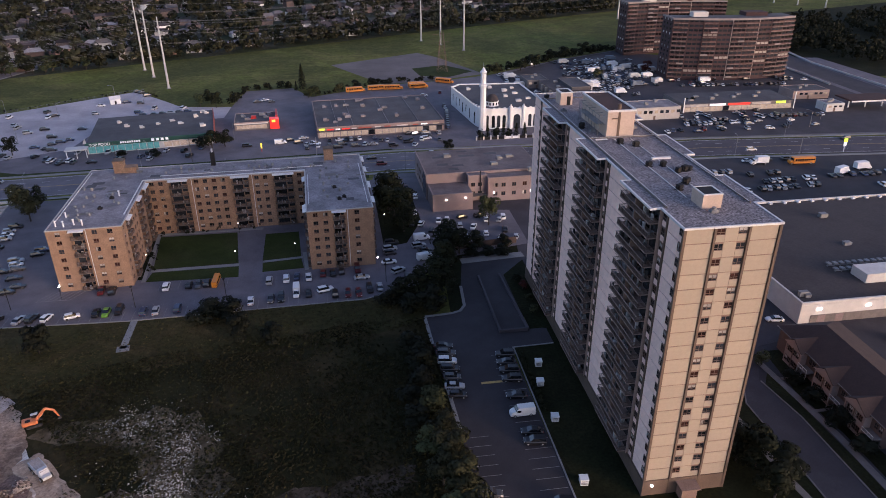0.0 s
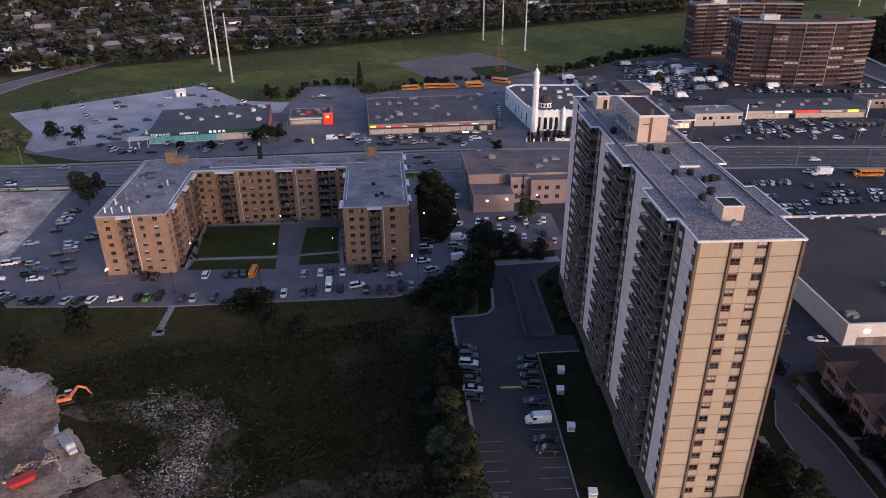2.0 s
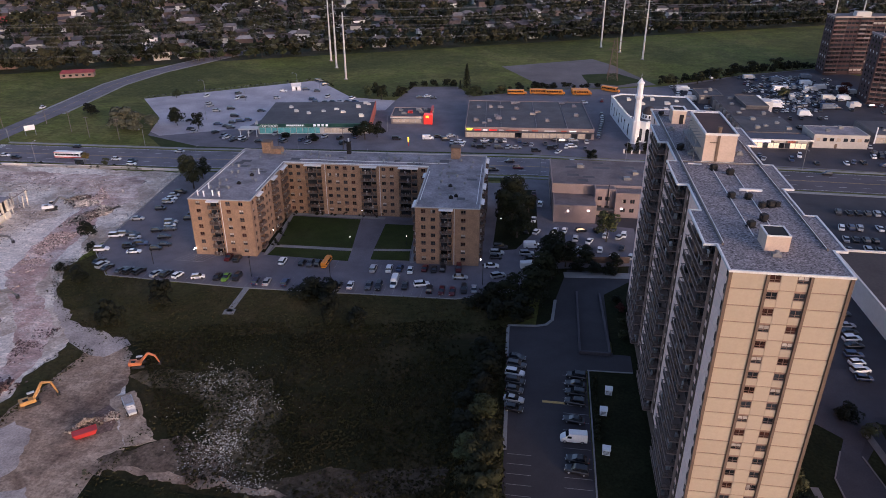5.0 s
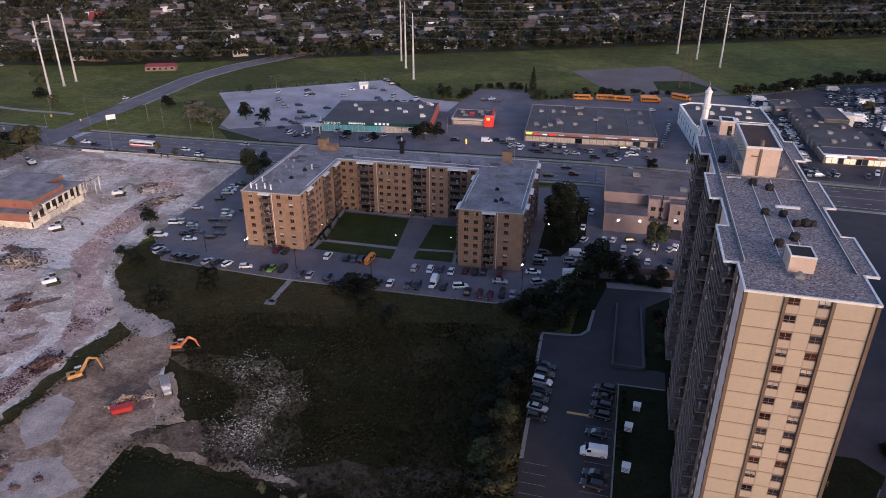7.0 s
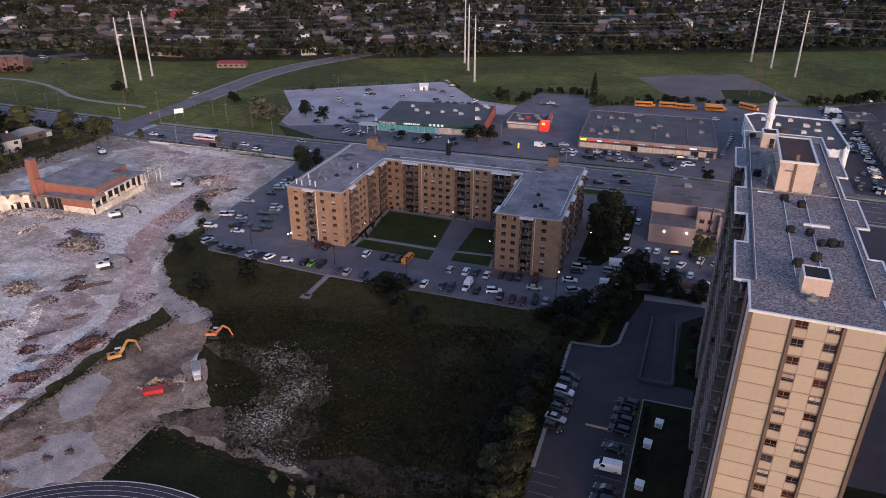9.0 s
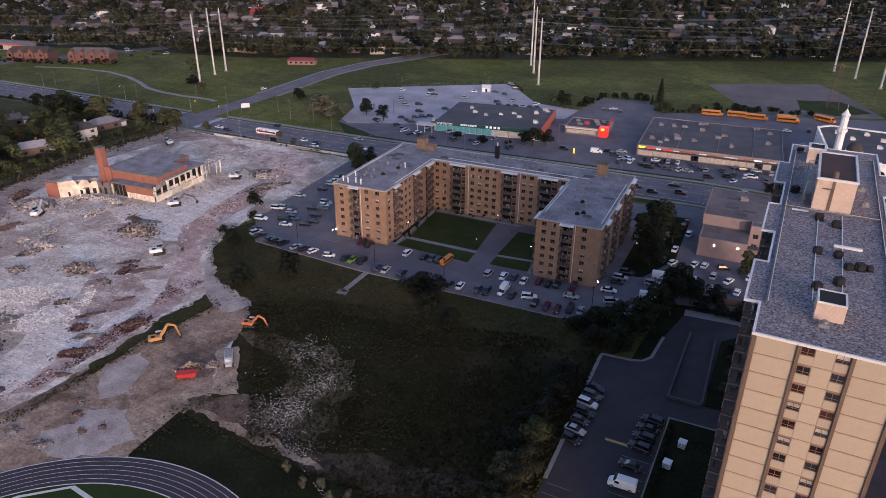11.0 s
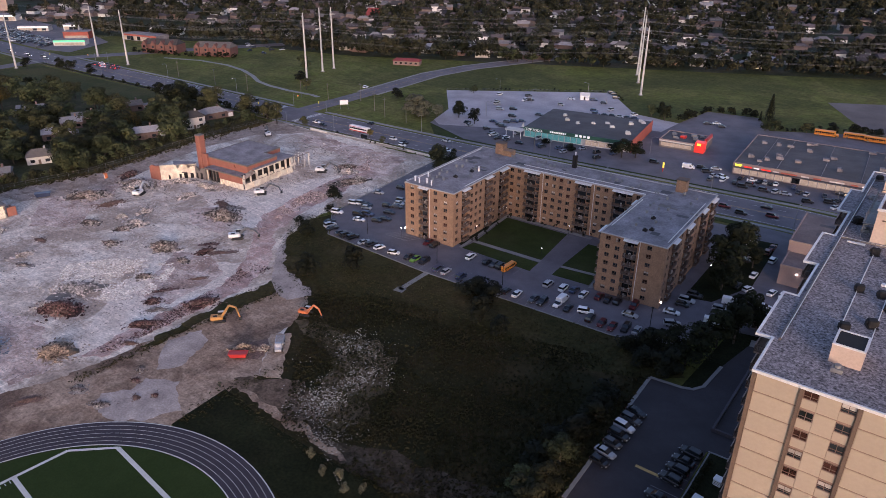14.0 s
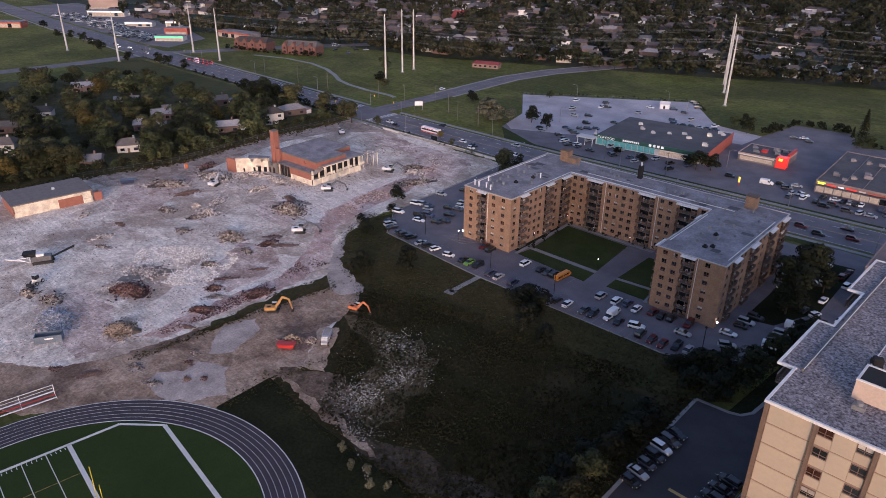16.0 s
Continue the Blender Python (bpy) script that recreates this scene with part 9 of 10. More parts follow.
def trunk_form(h, r, seed):
    g = random.Random(seed)
    f = Form().cyl(0, 0, 0, h, r, r * 0.55, n=7)
    for i in range(5):
        a = g.random() * 6.28
        z = h * g.uniform(0.5, 0.95)
        f.tube((0, 0, z), (math.cos(a) * h * 0.4, math.sin(a) * h * 0.4, z + h * 0.45), r * 0.4, 5, r * 0.15)
    return f


tree_cache = {}


def tree_at(x, y, h, leafy, variant, label, wide=0.42, z=0.0, detail=1.0, bushy=False, group="trees", category="tree"):
    key = (leafy, variant, detail, bushy)
    if key not in tree_cache:
        t = thing("tree", "", "tree")
        leaves = int(1850 * detail)
        size = 0.025 if detail > 1 else 0.029 if detail >= 1 else 0.026 if detail > 0.5 else 0.05
        part("trunk", trunk_form(0.36, 0.025, variant), "trunk", t)
        leafage, turns = crown_arrays(variant * 7 + 1, 14 if bushy else 13, leaves, size * (1.25 if bushy else 1), 0.42, 0.92 if bushy else 0.8, 0.02 if bushy else 0.18, True)
        c = new("crown", quads_mesh("crown", leafage, leafy, turns))
        c.parent = t
        tree_cache[key] = t
        ob = t
        ob.matrix_basis = pose(x, y, z, 0, 0, (x * 37 + y * 11) % 360) @ Matrix.Diagonal((h * wide / 0.42, h * wide / 0.42, h, 1))
    else:
        src = tree_cache[key]
        keep = src.scale.copy()
        src.scale = (h * wide / 0.42, h * wide / 0.42, h)
        ob = copy_thing(src, pose(x, y, z, 0, 0, (x * 37 + y * 11) % 360))
        src.scale = keep
    return tagged(ob, label, category, group)


def conifer_at(x, y, h, label):
    t = thing("conifer", label, "conifer", pose(x, y, 0), "conifers")
    part("trunk", Form().cyl(0, 0, 0, h * 0.9, h * 0.02, h * 0.006, n=6), "trunk", t)
    r = np.random.RandomState(int(abs(x * 3 + y)))
    n = 1500
    zz = r.uniform(0.06, 1.0, n)
    rad = (1 - zz) ** 0.8 * h * 0.21 * r.uniform(0.5, 1.1, n) + 0.05
    a = r.uniform(0, 6.283, n)
    p = np.stack([rad * np.cos(a), rad * np.sin(a), zz * h], 1)
    out = np.stack([np.cos(a), np.sin(a), -0.5 + 0 * a], 1)
    side = np.stack([-np.sin(a), np.cos(a), 0 * a], 1)
    s = (h * 0.03 * r.uniform(0.6, 1.3, n))[:, None]
    v = np.stack([p + out * s, p + side * s * 0.5, p - out * s, p - side * s * 0.5], 1).reshape(-1, 3)
    c = new("crown", quads_mesh("crown", v, "leafdark"))
    c.parent = t


T = "round broadleaf tree with dark green foliage"
near = [(-86.7, 138.1, 6.4, "leafdark", 0.46), (-77.9, 149.6, 6.6, "leafdark", 0.46), (-21.7, 146.0, 5.0, "leafdark", 0.5), (-29.4, 148.2, 6.6, "leafdark", 0.42), (-39.5, 160.0, 5.6, "leafdark", 0.7), (-33.5, 159.6, 4.8, "leafdark", 0.6), (-108.5, 158.0, 4.6, "leafdark", 0.5),
        (-125.0, 188.0, 6.0, "leafdark", 0.5), (-118.6, 164.0, 3.6, "leafdark", 0.5), (-117.5, 178.0, 3.4, "leafdark", 0.5), (-110.5, 235.0, 13.0, "leafolive", 0.40), (-116.0, 243.0, 12.0, "leafolive", 0.4), (-112.0, 246.0, 10.0, "leafdark", 0.4),
        (14.5, 216, 14.0, "leafdark", 0.48), (12.8, 226, 14.5, "leafdark", 0.45), (14.5, 236, 13, "leafdark", 0.45), (16.8, 207, 12, "leafdark", 0.45), (46.0, 208.0, 11.5, "leaf", 0.36), (36, 186, 4.5, "leafdark", 0.6), (41, 185, 4.2, "leafdark", 0.6), (46, 185.5, 4.4, "leafdark", 0.6), (38.5, 191.5, 6.0, "leafdark", 0.5), (47.5, 190.5, 5.0, "leafdark", 0.5), (20, 228, 8, "leafdark", 0.45),
        (27.5, 186.5, 12.5, "leafdark", 0.36), (28.5, 179.5, 13.5, "leafdark", 0.36), (25.5, 175.0, 12.0, "leafdark", 0.42), (24.0, 168.0, 10.5, "leafdark", 0.5), (22.0, 162.0, 9.0, "leafdark", 0.55), (17.0, 164.0, 8.5, "leafdark", 0.55), (29.6, 190.0, 12, "leafdark", 0.34), (12.0, 163.0, 7.0, "leafdark", 0.55), (8.0, 160.5, 5.5, "leafdark", 0.6), (19, 156, 7, "leafdark", 0.6), (13.8, 156, 6, "leafdark", 0.6), (32.5, 188, 9, "leafdark", 0.5),
        (12.5, 138, 6.0, "leafdark", 0.6), (13.6, 130, 6.4, "leafdark", 0.6), (13.0, 122, 6.4, "leafdark", 0.6), (14.0, 113, 7.6, "leaf", 0.55), (15.2, 105, 8.2, "leafolive", 0.5), (15.8, 97, 8.8, "leafolive", 0.5), (16.6, 89, 9.0, "leafolive", 0.5), (13.5, 92, 7.6, "leafolive", 0.5), (12.6, 101, 7.0, "leaf", 0.5), (17.5, 81, 8.5, "leafolive", 0.5), (13.8, 83, 7.5, "leaf", 0.5), (10.6, 109, 5.6, "leafdark", 0.6), (10.2, 118, 5.0, "leafdark", 0.6), (18.6, 74, 8, "leafolive", 0.5), (12, 75, 6.5, "leafolive", 0.5),
        (46.4, 150, 2.4, "leafolive", 0.6), (47.0, 157, 2.2, "leafolive", 0.6), (46.6, 163, 2.6, "leafred", 0.6), (46.0, 168, 2.6, "leafdark", 0.6), (72, 99, 8.0, "leafolive", 0.45), (71, 108, 9.5, "leafgold", 0.42), (74, 88, 9, "leafdark", 0.5), (73, 80, 9, "leafdark", 0.5), (78, 94, 5, "leafdark", 0.55), (97.4, 112, 3.4, "leafdark", 0.8), (97.4, 105, 3.4, "leafdark", 0.8), (98, 97, 4.4, "leafdark", 0.8), (97.5, 89, 3.6, "leafdark", 0.8), (91, 125, 4.4, "leafdark", 0.6), (93.4, 119, 3.6, "leafolive", 0.6), (77, 84, 8, "leafdark", 0.6), (72, 92, 7, "leafdark", 0.6), (71, 90, 8, "leafdark", 0.5),
        (-26.1, 82.9, 3.0, "leafgrey", 0.3), (-20.7, 81.0, 3.3, "leafgrey", 0.3), (-17.4, 82.6, 3.2, "leafgrey", 0.3), (-14.3, 80.4, 3.3, "leafgrey", 0.3), (-11.3, 82.4, 2.9, "leafgrey", 0.3), (-60.2, 86.4, 1.8, "leafgrey", 0.3), (-5, 76, 3.4, "leafgrey", 0.36), (-1, 74, 3.4, "leafgrey", 0.36),
        (-184, 309, 12.5, "leafgrey", 0.62), (-176, 307, 11.0, "leafgrey", 0.62), (-170, 311, 8.0, "leafgrey", 0.6), (-160, 318, 10.0, "leafdark", 0.45), (-146, 313, 9.0, "leafdark", 0.42), (-163, 322, 9.0, "leafdark", 0.42), (-60, 308, 9.5, "leafdark", 0.55), (-55, 312, 9.0, "leafdark", 0.5), (-66, 312, 5.5, "leafdark", 0.6), (-83, 302, 4.0, "leafdark", 0.7), (-98, 304, 3.4, "leafdark", 0.7), (-73, 392, 9.5, "leafdark", 0.45), (-69, 384, 9.0, "leafdark", 0.45), (-78, 388, 8.0, "leaf", 0.45), (-16, 402, 7.0, "leaf", 0.5), (-20, 398, 6, "leaf", 0.5), (-2, 408, 6.0, "leafolive", 0.55), (8, 421, 5, "leafdark", 0.7), (18, 425, 5, "leafdark", 0.7), (28, 427, 4.5, "leafdark", 0.7), (45, 294, 4.5, "leafdark", 0.6), (62, 305, 5, "leafdark", 0.45), (70, 306, 5.5, "leafdark", 0.4), (76, 306, 5, "leafdark", 0.45), (210, 420, 8, "leafred", 0.5), (196, 430, 9, "leafred", 0.5), (160, 420, 7, "leafolive", 0.5), (118, 452, 9, "leafdark", 0.6), (130, 462, 9, "leafdark", 0.6), (145, 478, 9, "leafdark", 0.6), (160, 490, 9, "leafdark", 0.6), (100, 450, 7, "leafolive", 0.6), (178, 502, 9, "leafdark", 0.6),
        (-226, 246, 12.5, "leafolive", 0.46), (-236, 248, 11, "leafolive", 0.46), (-240, 240, 8, "leaf", 0.46), (-212, 252, 5.5, "leafolive", 0.5), (-160, 255, 4, "leafolive", 0.5), (-172, 259, 4.5, "leafgold", 0.42), (-188, 372, 6, "leaf", 0.5), (185, 345, 6, "leafdark", 0.5), (-320, 352, 12, "leaf", 0.5), (-275, 312, 8, "leafolive", 0.45), (-300, 330, 7, "leafdark", 0.6), (-215, 330, 7, "leafdark", 0.6), (220, 510, 10, "leafdark", 0.5), (230, 520, 10, "leafdark", 0.5)]
for i, (x, y, h, lf, wd) in enumerate(near):
    small = h < 3.5
    deep = lf == "leafdark" and h < 7.5
    dim = lf == "leafolive" and x < 20 and y < 125
    if deep and h > 3.9 and x < 0 and y < 165:
        h *= 1.3
    tree_at(x, y, h, "leafdeep" if deep else "leafdim" if dim else lf, i % 4, {"leafdark": "dark green bushy tree at the grass edge", "leaf": "green leafy tree beside the lot", "leafolive": "olive green tree with thinning leaves", "leafgold": "yellowing autumn tree in leaf", "leafred": "dark red-leaved ornamental tree", "leafgrey": "pale grey-green young tree"}[lf] if not small else "small bushy shrub in the grass", wd * (1.1 if h < 7.5 else 1), bushy=deep or (lf == "leafgrey" and h > 8), group="shrubs" if small else "trees", category="shrub" if small else "tree")
conifer_at(-24.0, 421.0, 15.0, "tall dark spruce at the lot's far edge")
conifer_at(-27.5, 417.0, 6.0, "small dark spruce beside the tall one")
for x, y in ((74, 309), (80, 308), (66, 308), (84, 308)):
    conifer_at(x, y, 6.5 if y < 400 else 12, "dark conifer clipped to a narrow cone")

GARDEN_HOUSES = ((-289, 162, 65), (-304, 177, 65), (-308, 187, 65), (-259, 140, 62), (-311, 215, 70), (-256, 215, 75), (-258, 190, 65), (-264, 234, 80), (-248, 118, 60), (-345, 176, 60), (-350, 132, 60), (-330, 110, 60), (-290, 96, 60), (-400, 172, 60))
GARDEN = [(x, y) for x, y, _ in GARDEN_HOUSES]


def clear(x, y, reach=(0, 6, 12, 18, 24)):
    """True where a garden tree neither stands in a house nor hides its front."""
    return all(math.hypot(x - hx - 0.87 * d, y - hy + 0.45 * d) > 6.5 for hx, hy in GARDEN for d in reach)


# gardens beside the site: larger trees
grng = random.Random(23)
WEST_TREES = [(-224, 116), (-230, 126), (-222, 138), (-232, 150), (-226, 160), (-236, 168), (-224, 176), (-240, 184), (-230, 196), (-246, 204), (-226, 212), (-250, 222), (-238, 226), (-262, 232), (-232, 106), (-240, 96), (-236, 84), (-244, 110), (-246, 132), (-252, 150), (-258, 168), (-266, 186), (-274, 204), (-286, 214), (-300, 220), (-292, 196), (-280, 176), (-270, 152), (-262, 128), (-258, 100), (-252, 76), (-276, 84), (-280, 110), (-288, 136), (-300, 156), (-312, 176), (-320, 200), (-336, 214), (-346, 190), (-332, 164), (-318, 140), (-308, 114), (-302, 88), (-330, 96), (-340, 120), (-350, 146), (-366, 170), (-378, 196), (-392, 214), (-404, 190), (-384, 160), (-370, 130), (-360, 100), (-396, 120), (-410, 150), (-424, 178), (-438, 150), (-420, 110), (-360, 210), (-352, 228), (-372, 222), (-320, 226), (-440, 120), (-455, 100)]
for x, y in list(WEST_TREES):
    if x > -330:
        WEST_TREES.append((x - 9 + (x * 7) % 5, y + 8 - (y * 3) % 7))
VERGE = [(-480, 195), (-420, 206), (-376, 218), (-326, 212), (-294, 219), (-300, 230), (-318, 240), (-330, 246), (-403, 240), (-470, 230)]
WEST_TREES = [(x - 13, y) if x > -246 and y > 78 else (x, y) for x, y in WEST_TREES]
WEST_TREES = [p for p in WEST_TREES if clear(*p) and not inside(*p, VERGE)] + [(-293, 138), (-281, 143), (-246, 110), (-254, 104), (-254, 247), (-302, 240), (-297, 236)]
for i, (x, y) in enumerate(WEST_TREES):
    lf = ("leaf", "leafolive", "leaf", "leafdark", "leaf", "leafolive", "leafolive", "leafgold" if i % 3 == 1 else "leaf")[i % 8]
    if (x, y) in ((-293, 138), (-246, 110)):
        lf = "leafgold"
    tree_at(x + grng.uniform(-3, 3), y + grng.uniform(-3, 3), grng.uniform(10.5, 16), lf, i % 4, "large spreading yellow autumn tree in a garden" if lf == "leafgold" else "large spreading dark green garden tree", grng.uniform(0.48, 0.62), detail=1.5 if x > -330 else 0.9, group="garden trees")


# ---- houses ----
def make_house(i):
    g = random.Random(i)
    t = thing("house", "", "house")
    w, d, h = g.uniform(9, 13), g.uniform(8, 10), g.choice((3.2, 3.4, 5.8))
    wm = g.choice(("house_brick", "house_brick", "house_pale"))
    part("wall", Form().box(-w / 2, w / 2, -d / 2, d / 2, 0, h), wm, t)
    rf = part("roof", Form().gable(-w / 2, w / 2, -d / 2, d / 2, h, h + g.uniform(2.0, 3.0), 0.5, g.choice((0.0, 0.0, 3.0))), g.choice(("shingle", "shingle_grey", "shingle_grey")), t)
    part("chimney", Form().box(w * 0.2, w * 0.2 + 0.8, -0.4, 0.4, h + 0.5, h + 3.4), wm, rf)
    part("door", Form().box(-0.5, 0.5, -d / 2 - 0.06, -d / 2, 0, 2.1), "brownstrip", t)
    for x in (-w * 0.34, w * 0.24):
        part("window", Form().box(x - 0.2, x + 1.6, -d / 2 - 0.06, -d / 2, 0.9, 2.2), "glass", t)
        if h > 5:
            part("window", Form().box(x - 0.2, x + 1.6, -d / 2 - 0.06, -d / 2, 3.7, 5.0), "glass", t)
    if g.random() < 0.6:
        part("garage", Form().box(w / 2, w / 2 + 3.4, -d / 2, d / 2 - 3, 0, 2.7), wm, t)
        part("garage_roof", Form().box(w / 2, w / 2 + 3.6, -d / 2 - 0.2, d / 2 - 2.8, 2.7, 2.9), "roofgrey", t)
        part("garage_door", Form().box(w / 2 + 0.4, w / 2 + 3.0, -d / 2 - 0.05, -d / 2, 0.1, 2.2), "roofwhite", t)
    return t


kinds = [make_house(i) for i in range(7)]
used = [False] * 7


def house_at(x, y, turn, i, label, group):
    m = pose(x, y, 0.02, 0, 0, turn)
    if not used[i]:
        used[i] = True
        kinds[i].matrix_basis = m
        return tagged(kinds[i], label, "house", group)
    return tagged(copy_thing(kinds[i], m), label, "house", group)


for k, (x, y, turn) in enumerate(GARDEN_HOUSES):
    house_at(x, y, turn, k % 7, "low garden house with a pitched grey roof" if k % 2 else "brick house among dark garden trees", "houses in the gardens")
hrng = random.Random(9)
HOUSES = []
ang = 27.0
ca, sa = math.cos(radians(ang)), math.sin(radians(ang))
for row in range(0, 34):
    for col in range(-44, 62):
        u, v = col * 16.5 + (row % 2) * 6, row * 19.0 + (row // 2) * 9 + 26
        x, y = -70 + u * ca - v * sa, 552 + u * sa + v * ca
        x, y = x + hrng.uniform(-4, 4), y + hrng.uniform(-4, 4)
        if not inside(x, y, SUBURB) or abs(x + 130 - (y - 640) * 0.5) < 12 and y > 430:
            continue
        dist = math.hypot(x - 30, y)
        if dist > 1150 or x < -900 or x > 560 or hrng.random() < 0.22 or (x < -395 and y < 440 and x > -700):
            continue
        HOUSES.append((dist, x, y, ang + (0 if row % 2 else 180) + hrng.uniform(-14, 14) + 6 * math.sin(x * 0.01)))
HOUSES.sort()
for k, (_, x, y, turn) in enumerate(HOUSES[:38]):
    house_at(x, y, turn, hrng.randrange(7), "suburban house with a shingled roof among trees", "houses of the suburb")
wall_f, roof_f = {"house_brick": Form(), "house_pale": Form()}, {"shingle": Form(), "shingle_grey": Form()}
for _, x, y, turn in HOUSES[38:1000]:
    if x > -170 and (int(x * 7) + int(y * 3)) % 5 < 2:
        continue
    m = pose(x, y, 0.02, 0, 0, turn)
    w, d, h = hrng.uniform(9, 13), hrng.uniform(8, 10), hrng.choice((3.2, 3.4, 5.6))
    a = Form().box(-w / 2, w / 2, -d / 2, d / 2, 0, h)
    b = Form().gable(-w / 2, w / 2, -d / 2, d / 2, h, h + hrng.uniform(1.8, 2.8), 0.5, hrng.choice((0, 3)))
    wall_f[hrng.choice(("house_brick", "house_brick", "house_pale"))].add([m @ Vector(p) for p in a.v], a.f)
    roof_f[hrng.choice(("shingle", "shingle", "shingle_grey"))].add([m @ Vector(p) for p in b.v], b.f)
for k, fo in wall_f.items():
    tagged(part("far_house_walls", fo, mat("far_" + k, (0.15, 0.11, 0.095) if k == "house_brick" else (0.62, 0.60, 0.57), 0.9, island=0.4)), "walls of far suburban houses", "houses", kind="stuff")
for k, fo in roof_f.items():
    tagged(part("far_house_roofs", fo, mat("far_" + k, (0.070, 0.056, 0.056) if k == "shingle" else (0.185, 0.172, 0.172), 0.95, island=0.75)), "roofs of far suburban houses", "houses", kind="stuff")
# brick terraces with steep gables by the corridor
for i, (x, y, n) in enumerate(((-474, 321, 4), (-431, 339, 4))):
    t = thing("brick_terrace", "orange brick terrace with steep front gables", "terrace houses", pose(x, y, 0, 0, 0, 27), "terraces")
    part("wall", Form().box(0, n * 7.5, 0, 14, 0, 6.5), "terracebrick", t)
    part("roof", Form().gable(0, n * 7.5, 0, 14, 6.5, 10, 0.4, 2), "shingle", t)
    for k in range(n):
        a = k * 7.5
        part("gable_front", Form().add([(a + 1, -1.2, 0), (a + 5, -1.2, 0), (a + 5, -1.2, 6.5), (a + 3, -1.2, 9.5), (a + 1, -1.2, 6.5), (a + 1, 4, 0), (a + 5, 4, 0), (a + 5, 4, 6.5), (a + 3, 4, 9.5), (a + 1, 4, 6.5)], [(0, 1, 2, 3, 4), (0, 4, 9, 5), (1, 6, 7, 2), (2, 7, 8, 3), (4, 3, 8, 9)]), "terracebrick", t)
        part("window", Form().box(a + 2, a + 4, -1.28, -1.2, 1, 2.6), "glass", t)
        part("window", Form().box(a + 2.2, a + 3.8, -1.28, -1.2, 4, 5.6), "glass", t)
# red-roofed hall among the far trees, and a small red pavilion at the corridor's edge
t = thing("hall", "tall hall with a steep bright red roof among the far trees", "hall", pose(-469.3, 576.3, 0, 0, 0, 24) @ Matrix.Scale(0.72, 4))
part("wall", Form().box(0, 22, 0, 14, 0, 8), "house_brick", t)
part("roof", Form().gable(0, 22, 0, 14, 8, 18, 0.8, 3.0), "redroof", t, "steep red roof")
for k in range(4):
    part("window", Form().box(2.5 + k * 5, 4.5 + k * 5, -0.07, 0, 3, 6), "glass", t)
t = thing("pavilion", "low brick pavilion with a dull red roof", "pavilion", pose(-288.3, 411.0, 0, 0, 0, 24))
part("wall", Form().box(0, 20, 0, 8, 0, 3), "house_brick", t)
part("roof", Form().gable(0, 20, 0, 8, 3, 4.6, 0.6, 2.0), "redroof", t)
for k in range(5):
    part("window", Form().box(1.5 + k * 3.8, 3.2 + k * 3.8, -0.07, 0, 1, 2.2), "glass", t)
# shrubs on the road verge towards the crossroads
for i, (x, y) in enumerate(((-404, 249), (-391, 249), (-378, 249), (-362, 249), (-349, 249), (-440, 247), (-417, 248), (-533, 236), (-560, 240), (-590, 243), (-612, 241), (-696, 246), (-628, 236), (-473, 232), (-455, 246), (-545, 238), (-452, 246), (-322, 246), (-316, 250), (-308, 251), (-300, 249), (-330, 244))):
    tree_at(x, y, 3.2 if -410 < x < -340 else 8.5, "leafdark", i % 4, "dark bushy tree on the road verge", 0.6 if x > -340 else 0.5, group="verge trees")
# low shops at the far crossroads
for x, y, w, d, h, mt, lb in ((-633, 338, 14, 10, 5.0, "offwhite", "low pale shop at the crossroads"), (-660, 309, 27, 10, 4.0, "offwhite", "long pale shop row at the crossroads"), (-556, 291, 25, 10, 4.0, "green", "petrol station with a lit green canopy"), (-583, 313, 21, 12, 6.0, "redwall", "red brick shop at the crossroads"), (-762, 312, 40, 14, 5.5, "offwhite", "pale shop row along the road"), (-824, 338, 34, 18, 20, "pinkstucco", "tan mid-rise block beside the road"), (-562, 382, 34, 14, 5, "offwhite", "low white building near the terraces"), (-545, 346, 40, 14, 5, "roofgrey", "low brown building near the terraces"), (-733, 210, 30, 12, 5.5, "redwall", "low red shop beside the road")):
    t = thing("shop_building", lb, "shop", pose(x, y, 0, 0, 0, 44 if x < -550 and y < 339 else 12))
    part("wall", Form().box(0, w, 0, d, 0, h), mt if mt != "green" else "offwhite", t)
    part("roof", Form().box(-0.2, w + 0.2, -0.2, d + 0.2, h, h + 0.4), "roofgrey", t)
    part("fascia", Form().box(0, w, -0.3, -0.0, h - 1.2, h + 0.2), {"green": mat("green_light", (0.1, 0.5, 0.2), 0.4, emit=(0.1, 1.0, 0.4), power=0.6)}.get(mt, "whitesign" if mt == "offwhite" else "redwall"), t)
    shop_front(t, 1, w - 1, 0.0, 0.4, h - 1.5 if h < 6 else 3, 4.0, int(-x), 0.8)

